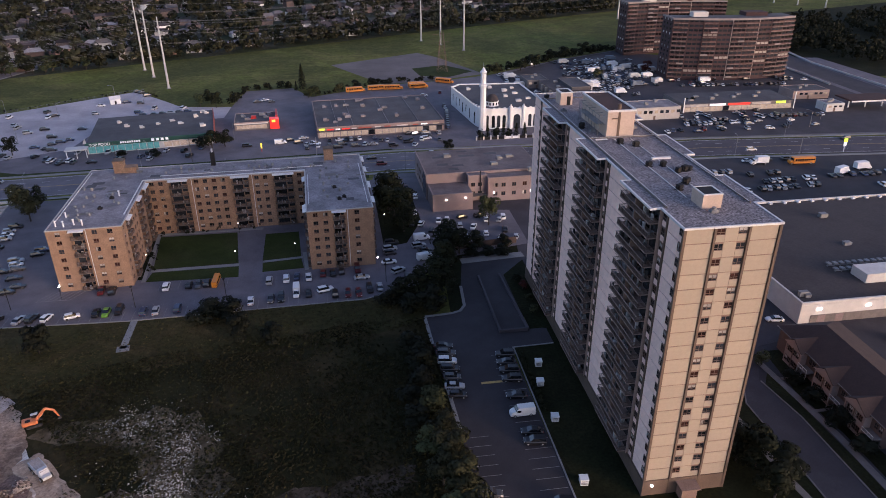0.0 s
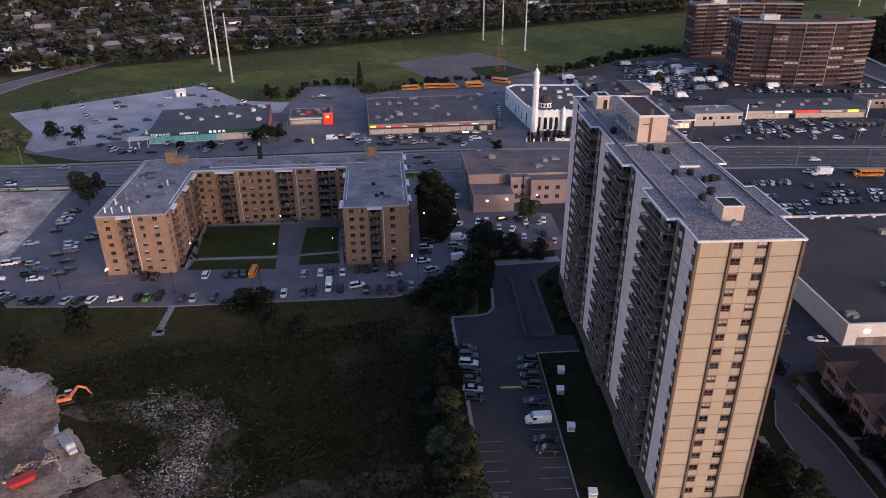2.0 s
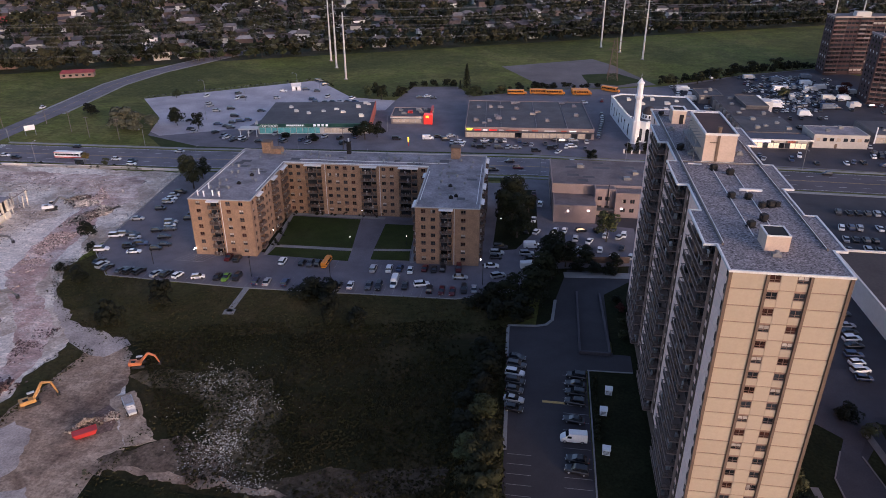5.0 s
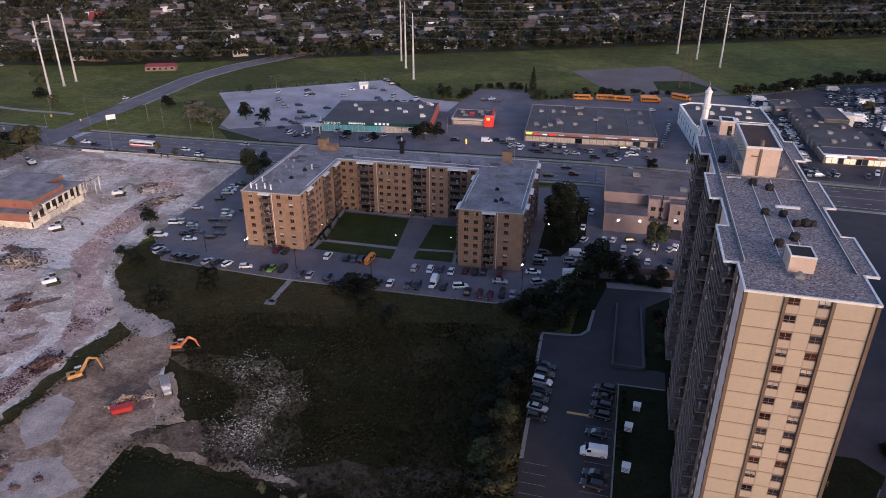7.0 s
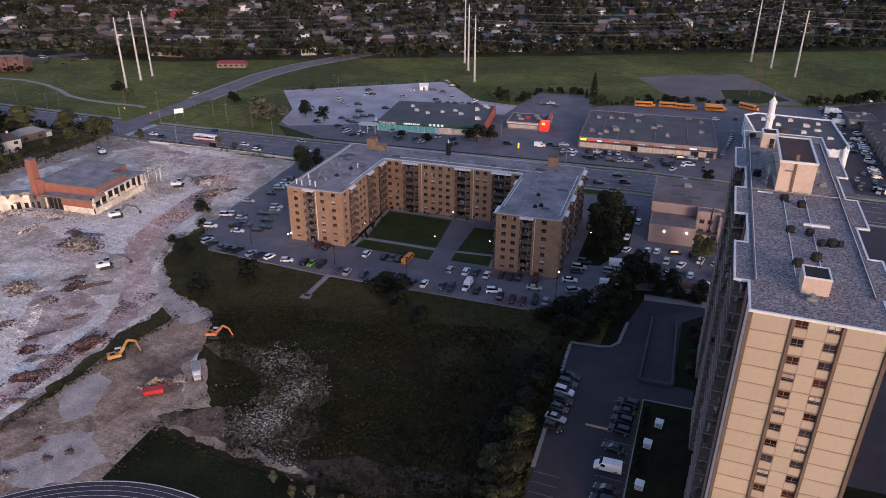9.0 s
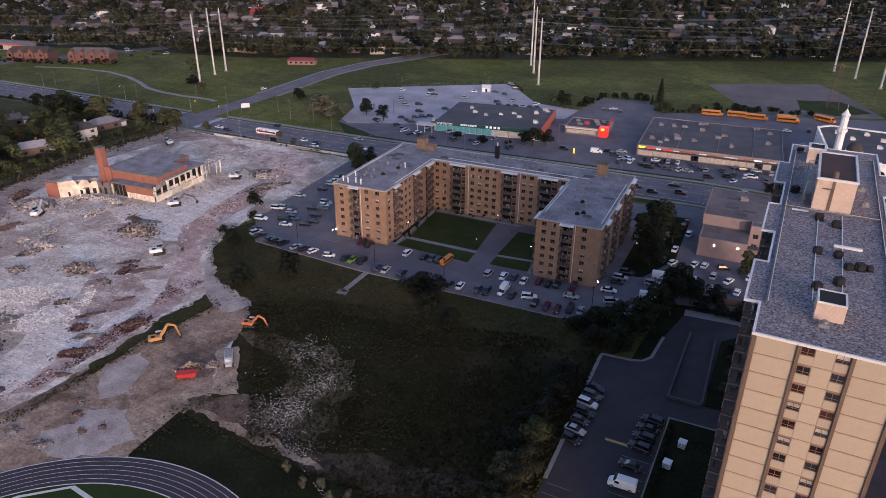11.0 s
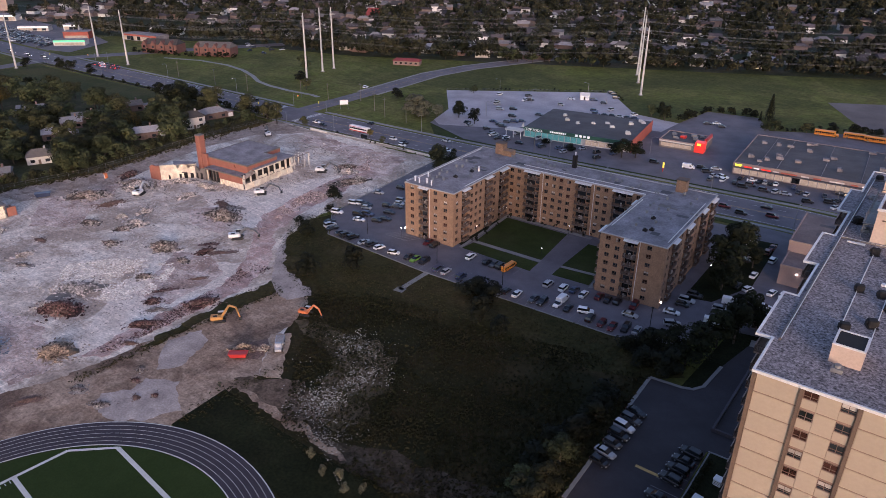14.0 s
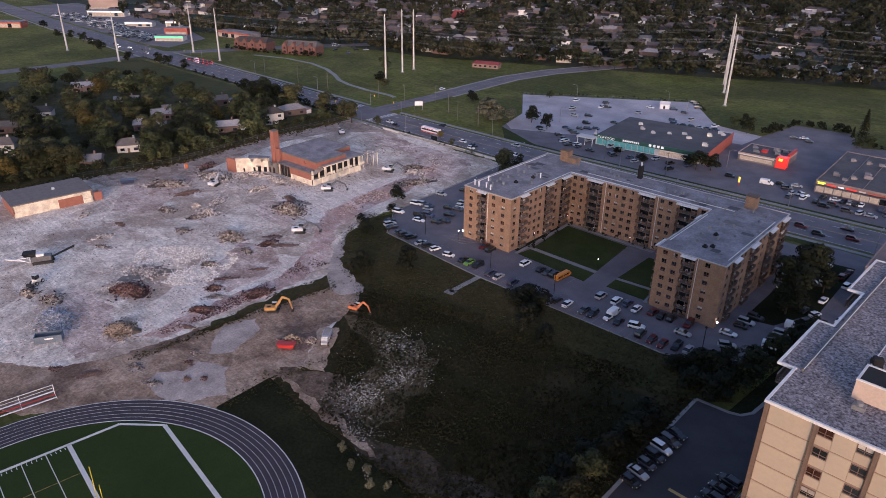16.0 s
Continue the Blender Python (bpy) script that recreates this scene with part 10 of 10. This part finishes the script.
# thick garden growth between the single trees
out = []
wt = [crown_arrays(70 + q, 10, 330, 0.062, 0.46, 0.86, 0.06) for q in range(3)]
wr = random.Random(88)
hedge = along([(-247, 70), (-239, 104), (-229.5, 140), (-233, 173), (-237, 203), (-237, 244)], 2.6)
while len(out) < 130 + len(hedge):
    x, y = wr.uniform(-470, -216), wr.uniform(60, 246)
    low = len(out) < len(hedge)
    if low:
        x, y = hedge[len(out)][0] - wr.uniform(1.5, 5), hedge[len(out)][1]
    if not low and (not inside(x, y, WESTYARDS) or not clear(x, y, (0, 4)) or inside(x, y, VERGE) or x > -236):
        continue
    h, a, w = wr.uniform(3, 6.5) if low else wr.uniform(6, 13) if clear(x, y) else wr.uniform(2.5, 4.5), wr.uniform(0, 6.28), wr.uniform(1.0, 1.35)
    v = wt[len(out) % 3]
    c, s = math.cos(a) * h * w, math.sin(a) * h * w
    out.append(np.stack([v[:, 0] * c - v[:, 1] * s + x, v[:, 0] * s + v[:, 1] * c + y, v[:, 2] * h], 1))
for k, key in enumerate(("leaf", "leafolive", "leafdark")):
    tagged(new("garden_growth", quads_mesh("garden_growth", np.concatenate(out[k::3]), key)), "dense garden trees and hedges beside the site", "woods", kind="stuff")

# suburb trees: the nearer ones singly, the rest as one wood
trng = random.Random(51)
spots = []
SHOWN = {}
for k, (_, x, y, _) in enumerate(HOUSES[:1000]):
    if k % 5 < 2:
        SHOWN.setdefault((int(x // 30), int(y // 30)), []).append((x, y))


def hides(x, y):
    """True where a crown would stand just before one of the houses left open to view."""
    d = math.hypot(x - 30, y)
    ux, uy = (x - 30) / d, y / d
    for i in (-1, 0, 1):
        for j in (-1, 0, 1):
            for hx, hy in SHOWN.get((int(x // 30) + i, int(y // 30) + j), ()):
                a, b = (hx - x) * ux + (hy - y) * uy, (hy - y) * ux - (hx - x) * uy
                if -7 < a < 24 and abs(b) < 6.5:
                    return True
    return False


while len(spots) < 4550:
    x, y = trng.uniform(-1000, 640), trng.uniform(330, 1250)
    if not inside(x, y, SUBURB) or math.hypot(x - 30, y) > 1260 or (x < -400 and y < 425 and trng.random() < 0.9):
        continue
    if abs(x + 130 - (y - 640) * 0.5) < 8 or hides(x, y):
        continue
    spots.append((math.hypot(x - 30, y), x, y))
for x, y, h in along([(-600, 340), (-470, 394), (-334, 424), (-224, 480), (-68, 556), (170, 678), (640, 905)], 3.2):
    spots.append((math.hypot(x - 30, y), x + trng.uniform(-4, 4), y + trng.uniform(-3, 16)))
spots.sort()
for i, (_, x, y) in enumerate(spots[:24]):
    lf = ("leafdark", "leafdark", "leaf", "leafdark", "leafolive", "leafdark", "leaf")[i % 7]
    tree_at(x, y, trng.uniform(7, 12.5), lf, i % 3, "dark leafy garden tree among suburban houses", trng.uniform(0.44, 0.58), detail=0.25, group="suburb trees")
M["leaffar"] = mat("far_foliage", (0.033, 0.034, 0.021), 0.85, var=0.3, scale=0.02, fine=0.3, fvar=0.2, second=(0.026, 0.031, 0.015), sscale=0.05, island=0.3, spec=0.2)
M["leaffarolive"] = mat("far_olive_foliage", (0.038, 0.037, 0.0175), 0.85, var=0.3, scale=0.02, fine=0.3, fvar=0.2, second=(0.034, 0.030, 0.018), sscale=0.05, island=0.3, spec=0.2)
for key, share in (("leafdark", 0.32), ("leaf", 0.4), ("leafolive", 0.28)):
    tmpl = [crown_arrays(90 + q, 7, 62, 0.12, 0.46, 0.86, 0.1) for q in range(3)]
    out = []
    for i, (_, x, y) in enumerate(spots[24:]):
        if (i * 7919 % 100) / 100 < share if key == "leafdark" else (0.32 <= (i * 7919 % 100) / 100 < 0.72 if key == "leaf" else (i * 7919 % 100) / 100 >= 0.72):
            h, a, w = trng.uniform(7, 11) if trng.random() < 0.5 else trng.uniform(11, 17), trng.uniform(0, 6.28), trng.uniform(1.0, 1.4)
            v = tmpl[i % 3]
            c, s = math.cos(a) * h * w, math.sin(a) * h * w
            out.append(np.stack([v[:, 0] * c - v[:, 1] * s + x, v[:, 0] * s + v[:, 1] * c + y, v[:, 2] * h], 1))
    ob = new("far_trees", quads_mesh("far_trees", np.concatenate(out), {"leaf": "leaffar", "leafolive": "leaffarolive"}.get(key, key)))
    tagged(ob, "far tree crowns over the house district", "woods", kind="stuff")

# east woods beyond the slabs
out = []
tm = crown_arrays(97, 8, 70, 0.105, 0.46, 0.86, 0.1)
for i in range(1150):
    x, y = trng.uniform(326, 660), trng.uniform(430, 720)
    if y > 600 + (x - 300) * 0.2 or (y < 480 and x < 350) or 400 < x < 440 and y < 540:
        continue
    h, a = trng.uniform(7, 13), trng.uniform(0, 6.28)
    c, s = math.cos(a) * h, math.sin(a) * h
    out.append(np.stack([tm[:, 0] * c - tm[:, 1] * s + x, tm[:, 0] * s + tm[:, 1] * c + y, tm[:, 2] * h], 1))
tagged(new("east_woods", quads_mesh("east_woods", np.concatenate(out), "leafdark")), "dark wood beyond the apartment slabs", "woods", kind="stuff")

# weeds of the field: one sward of many blades
def sward(name, poly, n, size, material, label, seed, skip=(), thin=None):
    r = np.random.RandomState(seed)
    xs, ys = [p[0] for p in poly], [p[1] for p in poly]
    pts = []
    while len(pts) < n:
        x, y = r.uniform(min(xs), max(xs)), r.uniform(min(ys), max(ys))
        if thin and r.uniform() < 0.85 * density(x, y, thin):
            continue
        if inside(x, y, poly) and not any(inside(x, y, q) for q in skip) and noise.noise(Vector((x * 0.06, y * 0.06, seed))) > -0.28 + r.uniform(-0.25, 0.25):
            pts.append((x, y))
    p = np.array(pts)
    a = r.uniform(0, 3.1416, n)
    s = size * r.uniform(0.5, 1.4, n)
    lean = r.normal(scale=0.3, size=(n, 2)) * s[:, None]
    dx, dy = np.cos(a) * s * 0.8, np.sin(a) * s * 0.8
    z0 = np.zeros(n)
    q = np.stack([np.stack([p[:, 0] - dx, p[:, 1] - dy, z0], 1), np.stack([p[:, 0] + dx, p[:, 1] + dy, z0], 1), np.stack([p[:, 0] + dx * 0.7 + lean[:, 0], p[:, 1] + dy * 0.7 + lean[:, 1], s * 1.1], 1), np.stack([p[:, 0] - dx * 0.8 + lean[:, 0], p[:, 1] - dy * 0.8 + lean[:, 1], s * 0.9], 1)], 1).reshape(-1, 3)
    return tagged(new(name, quads_mesh(name, q, material)), label, "weeds", kind="stuff")


M["weed"] = mat("weed", (0.020, 0.021, 0.008), 0.9, var=0.3, scale=0.06, fine=1, fvar=0.3, island=0.35, second=(0.036, 0.030, 0.014), sscale=0.04, spec=0.15)
M["tuft"] = mat("grass_tuft", (0.040, 0.037, 0.014), 0.9, var=0.3, scale=0.1, fine=1, fvar=0.3, island=0.45, second=(0.048, 0.037, 0.018), sscale=0.05, spec=0.15)
M["weedpale"] = mat("weed_pale", (0.042, 0.038, 0.022), 0.9, var=0.3, scale=0.1, fine=1, fvar=0.3, island=0.4, spec=0.15)
PATCH = [(-57, 117), (-46, 124), (-35, 117), (-31, 107), (-37, 98), (-44, 92), (-54, 97), (-58, 108)]
LOWFIELD = [(-78, 134), (-62, 141), (-40, 146), (-20, 147), (0, 152), (10, 151), (17, 152), (19, 104), (21, 84), (-12, 85), (-40, 87), (-54, 104), (-66, 120)]
sward("tall_weeds", LOWFIELD, 20000, 0.34, "weed", "tall dark weeds over the field", 2, thin=STONY)
sward("dry_weeds", LOWFIELD, 2500, 0.26, "weedpale", "dry pale weed stalks in the field", 3)
ROUGH = [(-112, 176), (-103, 163), (-60, 161), (2, 163.6), (17, 169), (23, 156), (10, 147), (-20, 143), (-52, 138), (-78, 131), (-97, 139), (-111, 153), (-119, 166)]
sward("rough_tufts", ROUGH, 9000, 0.22, "tuft", "tufts of rough brownish grass", 7)
sward("ditch_weeds", [(-87.2, 87), (-88.3, 95), (-88.2, 104), (-86.2, 115), (-84.5, 126), (-89.9, 130), (-92.5, 121), (-93, 112.7), (-92, 101), (-90.4, 86), (-91, 68), (-89.6, 68)], 600, 0.24, "tuft", "weeds along the ditch", 5)


# dark growth along the far edges of the lots
lr = random.Random(33)
out = []
et = [crown_arrays(75 + q, 8, 110, 0.10, 0.46, 0.86, 0.06) for q in range(3)]
for line, step, lo, hi in (([(-62, 388), (-58, 420), (-30, 425)], 2.6, 2, 6), ([(-18, 402), (25, 427), (60, 434)], 2.4, 2, 4.5), ([(95, 445), (150, 485), (205, 514)], 2.2, 3, 7), ([(-206, 371), (-163, 402), (-121, 432), (-104, 410)], 3.4, 0.8, 1.8), ([(-300, 252), (-232, 250)], 3.0, 2, 7), ([(-480, 316), (-430, 334), (-396, 352)], 3.5, 2.5, 5), ([(-63.4, 217.6), (-32, 218.4)], 1.3, 0.8, 1.7), ([(-60.6, 188), (-64.2, 214)], 1.3, 0.7, 1.5), ([(-200, 252), (-136, 254)], 4.0, 0.8, 1.6)):
    for x, y, _ in along(line, step):
        h, a = lr.uniform(lo, hi), lr.uniform(0, 6.28)
        c, s = math.cos(a) * h * 1.2, math.sin(a) * h * 1.2
        v = et[lr.randrange(3)]
        out.append(np.stack([v[:, 0] * c - v[:, 1] * s + x + lr.uniform(-2, 2), v[:, 0] * s + v[:, 1] * c + y + lr.uniform(-2, 2), v[:, 2] * h], 1))
tagged(new("edge_growth", quads_mesh("edge_growth", np.concatenate(out), "leafdark")), "dark shrubs along the edges of the lots", "shrubs", kind="stuff")

# ragged weed fringes where grass meets bare ground
def fringe(name, line, n, spread, size, material, label, seed):
    r = random.Random(seed)
    pts = along(line, 0.5)
    poly_mid = [pts[r.randrange(len(pts))] for _ in range(n)]
    v = []
    for x, y, h in poly_mid:
        e = r.gauss(0, spread) * (0.4 + 0.6 * abs(noise.noise(Vector((x * 0.2, y * 0.2, seed))))) * 2
        x, y = x - math.sin(radians(h)) * e + r.uniform(-0.4, 0.4), y + math.cos(radians(h)) * e + r.uniform(-0.4, 0.4)
        a, s = r.uniform(0, 3.14), size * r.uniform(0.5, 1.5)
        c, k = math.cos(a) * s, math.sin(a) * s
        lx, ly = r.gauss(0, 0.4) * s, r.gauss(0, 0.4) * s
        v += [(x - c, y - k, 0.08), (x + c, y + k, 0.08), (x + c * 0.7 + lx, y + k * 0.7 + ly, 0.08 + s), (x - c * 0.7 + lx, y - k * 0.7 + ly, 0.08 + s * 0.8)]
    tagged(new(name, quads_mesh(name, np.array(v), material)), label, "weeds", kind="stuff")


fringe("field_fringe", [(-57, 74), (-58, 88), (-54, 104), (-66, 120), (-78, 131), (-97, 138), (-112, 152), (-120, 166), (-114, 178)], 1500, 1.1, 0.2, "tuft", "ragged weeds where the field meets the dirt", 61)
fringe("wedge_fringe", [(-58.5, 86.5), (-40, 85), (-12, 85), (15, 84)], 700, 0.9, 0.2, "weed", "ragged grass along the sandy trail", 62)
fringe("ditch_fringe", [(-89, 66), (-88, 92), (-87, 106), (-84.5, 126)], 700, 0.7, 0.22, "tuft", "thin weeds along the fence line", 63)
fringe("site_fringe", [(-244, 60), (-234, 108), (-225, 146), (-229, 173), (-233, 200), (-232, 244)], 2200, 1.6, 0.4, "tuft", "weeds along the garden fence", 64)


# ---- transmission line, lamps, poles ----
POLES = [[(-554, 217), (-481, 228)], [(-481, 288), (-434, 285)], [(-287, 324), (-309, 359), (-311, 372)], [(-104, 435), (-120, 469), (-131, 493)], [(93, 529.5), (79, 556.5), (66, 577)], [(300, 622), (284, 650), (270, 672)], [(-760, 120), (-775, 150), (-790, 176)], [(520, 715), (505, 742), (490, 764)]]
HGT = [(36, 36), (37, 38), (44.5, 43, 42), (41.5, 44, 46), (43, 46, 48), (43, 44, 45), (40, 40, 40), (43, 43, 43)]
for line, hs in zip(POLES, HGT):
    for (x, y), h in zip(line, hs):
        t = thing("transmission_pole", "tall tapered pale steel transmission pole", "utility pole", pose(x, y, 0), "transmission poles")
        part("shaft", Form().loft([[(r * math.cos(a), r * math.sin(a), z) for a in [k * math.pi / 6 for k in range(12)]] for r, z in ((0.72, 0), (0.6, h * 0.4), (0.44, h * 0.8), (0.34, h))]), "steel", t)
        part("footing", Form().cyl(0, 0, 0, 0.5, 1.3, n=12), "concrete", t)
        for k in range(3):
            z = h - 3 - k * 5.5
            arm = part("arm", Form().tube((0, 0, z), (2.4 * ca, 2.4 * sa * -1, z + 0.7), 0.13, 6).tube((0, 0, z), (-2.4 * ca, 2.4 * sa, z + 0.7), 0.13, 6), "steel", t)
            part("insulator", Form().cyl(2.4 * ca, -2.4 * sa, z - 1.0, z + 0.7, 0.1, n=6).cyl(-2.4 * ca, 2.4 * sa, z - 1.0, z + 0.7, 0.1, n=6), "pole", arm)
cb_ = thing("overhead_cables", "thin grey overhead cables between the steel poles", "cables")
for j in range(3):
    order = [6, 0, 1, 2, 3, 4, 5, 7] if j < 2 else [6, 2, 3, 4, 5, 7]
    for i0, i1 in zip(order, order[1:]):
        (x0, y0), (x1, y1) = POLES[i0][j], POLES[i1][j]
        for k in range(3):
            for sd in (-1, 1):
                za, zb = HGT[i0][j] - 4 - k * 5.5, HGT[i1][j] - 4 - k * 5.5
                pts = []
                for q in range(13):
                    k_ = q / 12
                    pts.append((x0 + (x1 - x0) * k_ + sd * 2.4 * ca, y0 + (y1 - y0) * k_ - sd * 2.4 * sa, za + (zb - za) * k_ - 16 * k_ * (1 - k_)))
                f = cord(Form(), pts, 0.034)
                part("cable", f, "wire", cb_)

# lattice pylon in the bare lot
py = thing("lattice_pylon", "dark lattice steel pylon", "pylon", pose(66, 458, 0))
f = Form()
H = 26
for a, b in ((-1, -1), (1, -1), (1, 1), (-1, 1)):
    f.tube((a * 3.2, b * 3.2, 0), (a * 0.7, b * 0.7, H), 0.12, 4)
for k in range(8):
    z0, z1 = H * k / 8, H * (k + 1) / 8
    w0, w1 = 3.2 - 2.5 * k / 8, 3.2 - 2.5 * (k + 1) / 8
    for (a, b), (c, d) in (((-1, -1), (1, -1)), ((1, -1), (1, 1)), ((1, 1), (-1, 1)), ((-1, 1), (-1, -1))):
        f.tube((a * w0, b * w0, z0), (c * w1, d * w1, z1), 0.06, 3)
        f.tube((c * w0, d * w0, z0), (a * w1, b * w1, z1), 0.06, 3)
part("lattice", f, "brownstrip", py)
part("crossarm", Form().tube((-6, 0, H - 2), (6, 0, H - 2), 0.14, 4).tube((-4.5, 0, H - 7), (4.5, 0, H - 7), 0.14, 4), "brownstrip", py)


def street_lamp(x, y, turn, h=9.0, lit=False, group="street lamps"):
    t = thing("street_lamp", "grey street lamp with a lit head" if lit else "grey street lamp with a curved arm", "street lamp", pose(x, y, 0, 0, 0, turn), group)
    part("post", Form().cyl(0, 0, 0, h, 0.13, 0.08, n=7), "pole", t)
    part("arm", Form().tube((0, 0, h - 0.1), (1.4, 0, h + 0.5), 0.06, 5).tube((1.4, 0, h + 0.5), (2.4, 0, h + 0.5), 0.06, 5), "pole", t)
    hd = part("lamp_head", Form().soft(2.1, 3.0, -0.2, 0.2, h + 0.35, h + 0.6, 0.06), "pole", t)
    if lit:
        part("lamp_lens", Form().box(2.35, 2.75, -0.12, 0.12, h + 0.3, h + 0.36), "lamp", hd)


for i, (x, y, h) in enumerate(along(ROAD[3:10], 36.0, 10)):
    s, c = math.sin(radians(h)), math.cos(radians(h))
    side_ = 13 if i % 2 else -13
    if abs(x + 238) > 14:
        street_lamp(x - s * side_, y + c * side_, h + (-90 if i % 2 else 90), 9.0, i % 4 == 1)
for x, y in ((-146, 372), (-176, 384), (-128, 410), (-110, 398), (-150, 330), (-52, 322), (-84, 296), (30, 310), (100, 420), (215, 300), (240, 312), (196, 262), (226, 300)):
    street_lamp(x, y, (x * 7) % 360, 8.0, False, "lot lamps")


def yard_lamp(x, y, h=3.4, z=0.1):
    t = thing("garden_lamp", "lit globe lamp on a black post", "garden lamp", pose(x, y, z), "garden lamps")
    part("post", Form().cyl(0, 0, 0, h, 0.06, n=6), "black", t)
    rings = [[(0.17 * math.cos(a) * math.cos(e), 0.17 * math.sin(a) * math.cos(e), h + 0.2 + 0.17 * math.sin(e)) for a in [k * math.pi / 5 for k in range(10)]] for e in (-1.3, -0.7, 0, 0.7, 1.3)]
    part("globe", Form().loft(rings), "lamp", t)


for x, y in ((-66.0, 216.8), (-62.4, 194.0), (-36.0, 192.4), (-18.2, 195.4), (-37.6, 214.0), (-81.5, 176.5), (11, 214), (13, 231)):
    yard_lamp(x, y)
for x, y, z in ((-82.8, 180.0, 2.4), (6.8, 184.6, 2.4), (-64.6, 216.4, 3.0)):
    t = thing("wall_light", "small lit wall light on the brick corner", "wall light", pose(x, y, z), "wall lights")
    part("globe", Form().soft(-0.2, 0.2, -0.2, 0.2, -0.2, 0.2, 0.08), "lamp", t)
for x, y in ((-93, 172), (-60, 168.5), (-36, 169.4), (8.5, 173)):
    t = thing("lot_lamp_post", "black parking lot lamp post", "lamp post", pose(x, y, 0.05), "lot lamp posts")
    part("post", Form().cyl(0, 0, 0, 6.5, 0.1, n=7), "black", t)
    part("lamp_head", Form().soft(-0.3, 0.3, -0.3, 0.3, 6.4, 6.7, 0.08), "black", t)

# wooden poles, traffic signals, board
for x, y in ((-243, 300), (-262, 296), (-206, 300), (-192, 293), (-176, 292), (-228, 312), (-330, 284), (-370, 284), (-300, 286), (-96, 290), (-66, 292)):
    t = thing("wooden_pole", "weathered wooden utility pole with a crossarm", "utility pole", pose(x, y, 0), "wooden poles")
    part("shaft", Form().cyl(0, 0, 0, 10.5, 0.17, 0.11, n=7), "timber", t)
    part("crossarm", Form().box(-1.2, 1.2, -0.07, 0.07, 9.6, 9.8), "timber", t)
for x, y, h in ((-226, 282, -100), (-252, 250, 80), (-224, 251, 170), (-252, 281, -10), (-462, 276, -90), (-486, 250, 90)):
    t = thing("traffic_signal", "grey traffic signal mast with a yellow signal head", "traffic signal", pose(x, y, 0, 0, 0, h), "traffic signals")
    part("post", Form().cyl(0, 0, 0, 6.2, 0.12, n=7), "pole", t)
    part("mast_arm", Form().tube((0, 0, 5.6), (5.0, 0, 6.2), 0.08, 6), "pole", t)
    hd = part("signal_head", Form().soft(4.8, 5.2, -0.2, 0.2, 5.2, 6.4, 0.06), "yellow", t)
    part("red_light", Form().box(5.2, 5.23, -0.12, 0.12, 6.0, 6.25), "braking", hd)
bd = thing("billboard", "small white roadside billboard on posts", "billboard", pose(-222, 292, 0, 0, 0, 50))
for x in (-2.2, 2.2):
    part("post", Form().box(x - 0.1, x + 0.1, -0.1, 0.1, 0, 3.2), "pole", bd)
part("board", Form().box(-2.3, 2.3, -0.15, 0.15, 2.6, 5.0), "white", bd)
bs = thing("bus_shelter", "glass bus shelter beside the road", "bus shelter", pose(-172, 255.5, 0.15, 0, 0, 2))
part("roof", Form().box(-2.2, 2.2, -0.8, 0.8, 2.4, 2.5), "pole", bs)
for x in (-2.1, 2.1):
    part("post", Form().box(x - 0.05, x + 0.05, -0.75, -0.65, 0, 2.4).box(x - 0.05, x + 0.05, 0.65, 0.75, 0, 2.4), "pole", bs)
part("back_pane", Form().box(-2.1, 2.1, -0.74, -0.7, 0.3, 2.3), "glass", bs)
f = Form()
ribbon(f, [(-183, 251.5), (-178, 254.6), (-172, 256)], 2.2, 0.2, 0.2)
tagged(part("pavement_stop", f, "pavement"), "pale concrete path to the bus stop", "path", kind="structure")
# low wall between road and site
f = Form()
ribbon(f, [(-204, 250.4), (-170, 251.4), (-132, 253.6)], 0.5, 0.9, 0.9)
tagged(part("wall_roadside", f, "concrete"), "low pale retaining wall beside the road", "wall", kind="structure")
# white vent boxes on the tower lawn
for x, y in ((41.2, 126.6), (39.6, 119.2), (39.4, 106.9), (39.6, 88.7)):
    t = thing("garage_vent", "white louvred garage vent on the lawn", "vent", pose(x, y, 0.08, 0, 0, -6), "garage vents")
    part("housing", Form().soft(-0.75, 0.75, -0.75, 0.75, 0, 1.3, 0.06), "white", t)
    for k in range(3):
        part("louvre", Form().box(-0.6, 0.6, -0.8, -0.74, 0.25 + k * 0.32, 0.4 + k * 0.32), "pole", t)
    part("cap", Form().soft(-0.85, 0.85, -0.85, 0.85, 1.3, 1.42, 0.05), "white", t)
# hedge beside the lawn
f = Form()
ribbon(f, [(37.9, 132), (38.1, 112)], 1.0, 0.9, 0.85)
hd = np.concatenate([crown_arrays(300 + k, 6, 220, 0.16, 0.9, 1.5, 0.0) + np.array([38.0, 131 - k * 1.7, 0.0]) for k in range(13)])
tagged(new("hedge", quads_mesh("hedge", hd, "leafdark")), "dark clipped hedge between lot and lawn", "hedge")
# boundary wall by the eastern lot
fence([(30, 190.6), (40, 191.6), (52, 193)], 2.2, "brown board fence across the lot end", 2.4, "rail", "rail")
f = Form()
ribbon(f, [(32, 182.5), (52, 184.5)], 3.4, 0.14, 0.1)
tagged(part("pavement_fence", f, "pavement"), "pale concrete strip before the fence", "pavement", kind="structure")
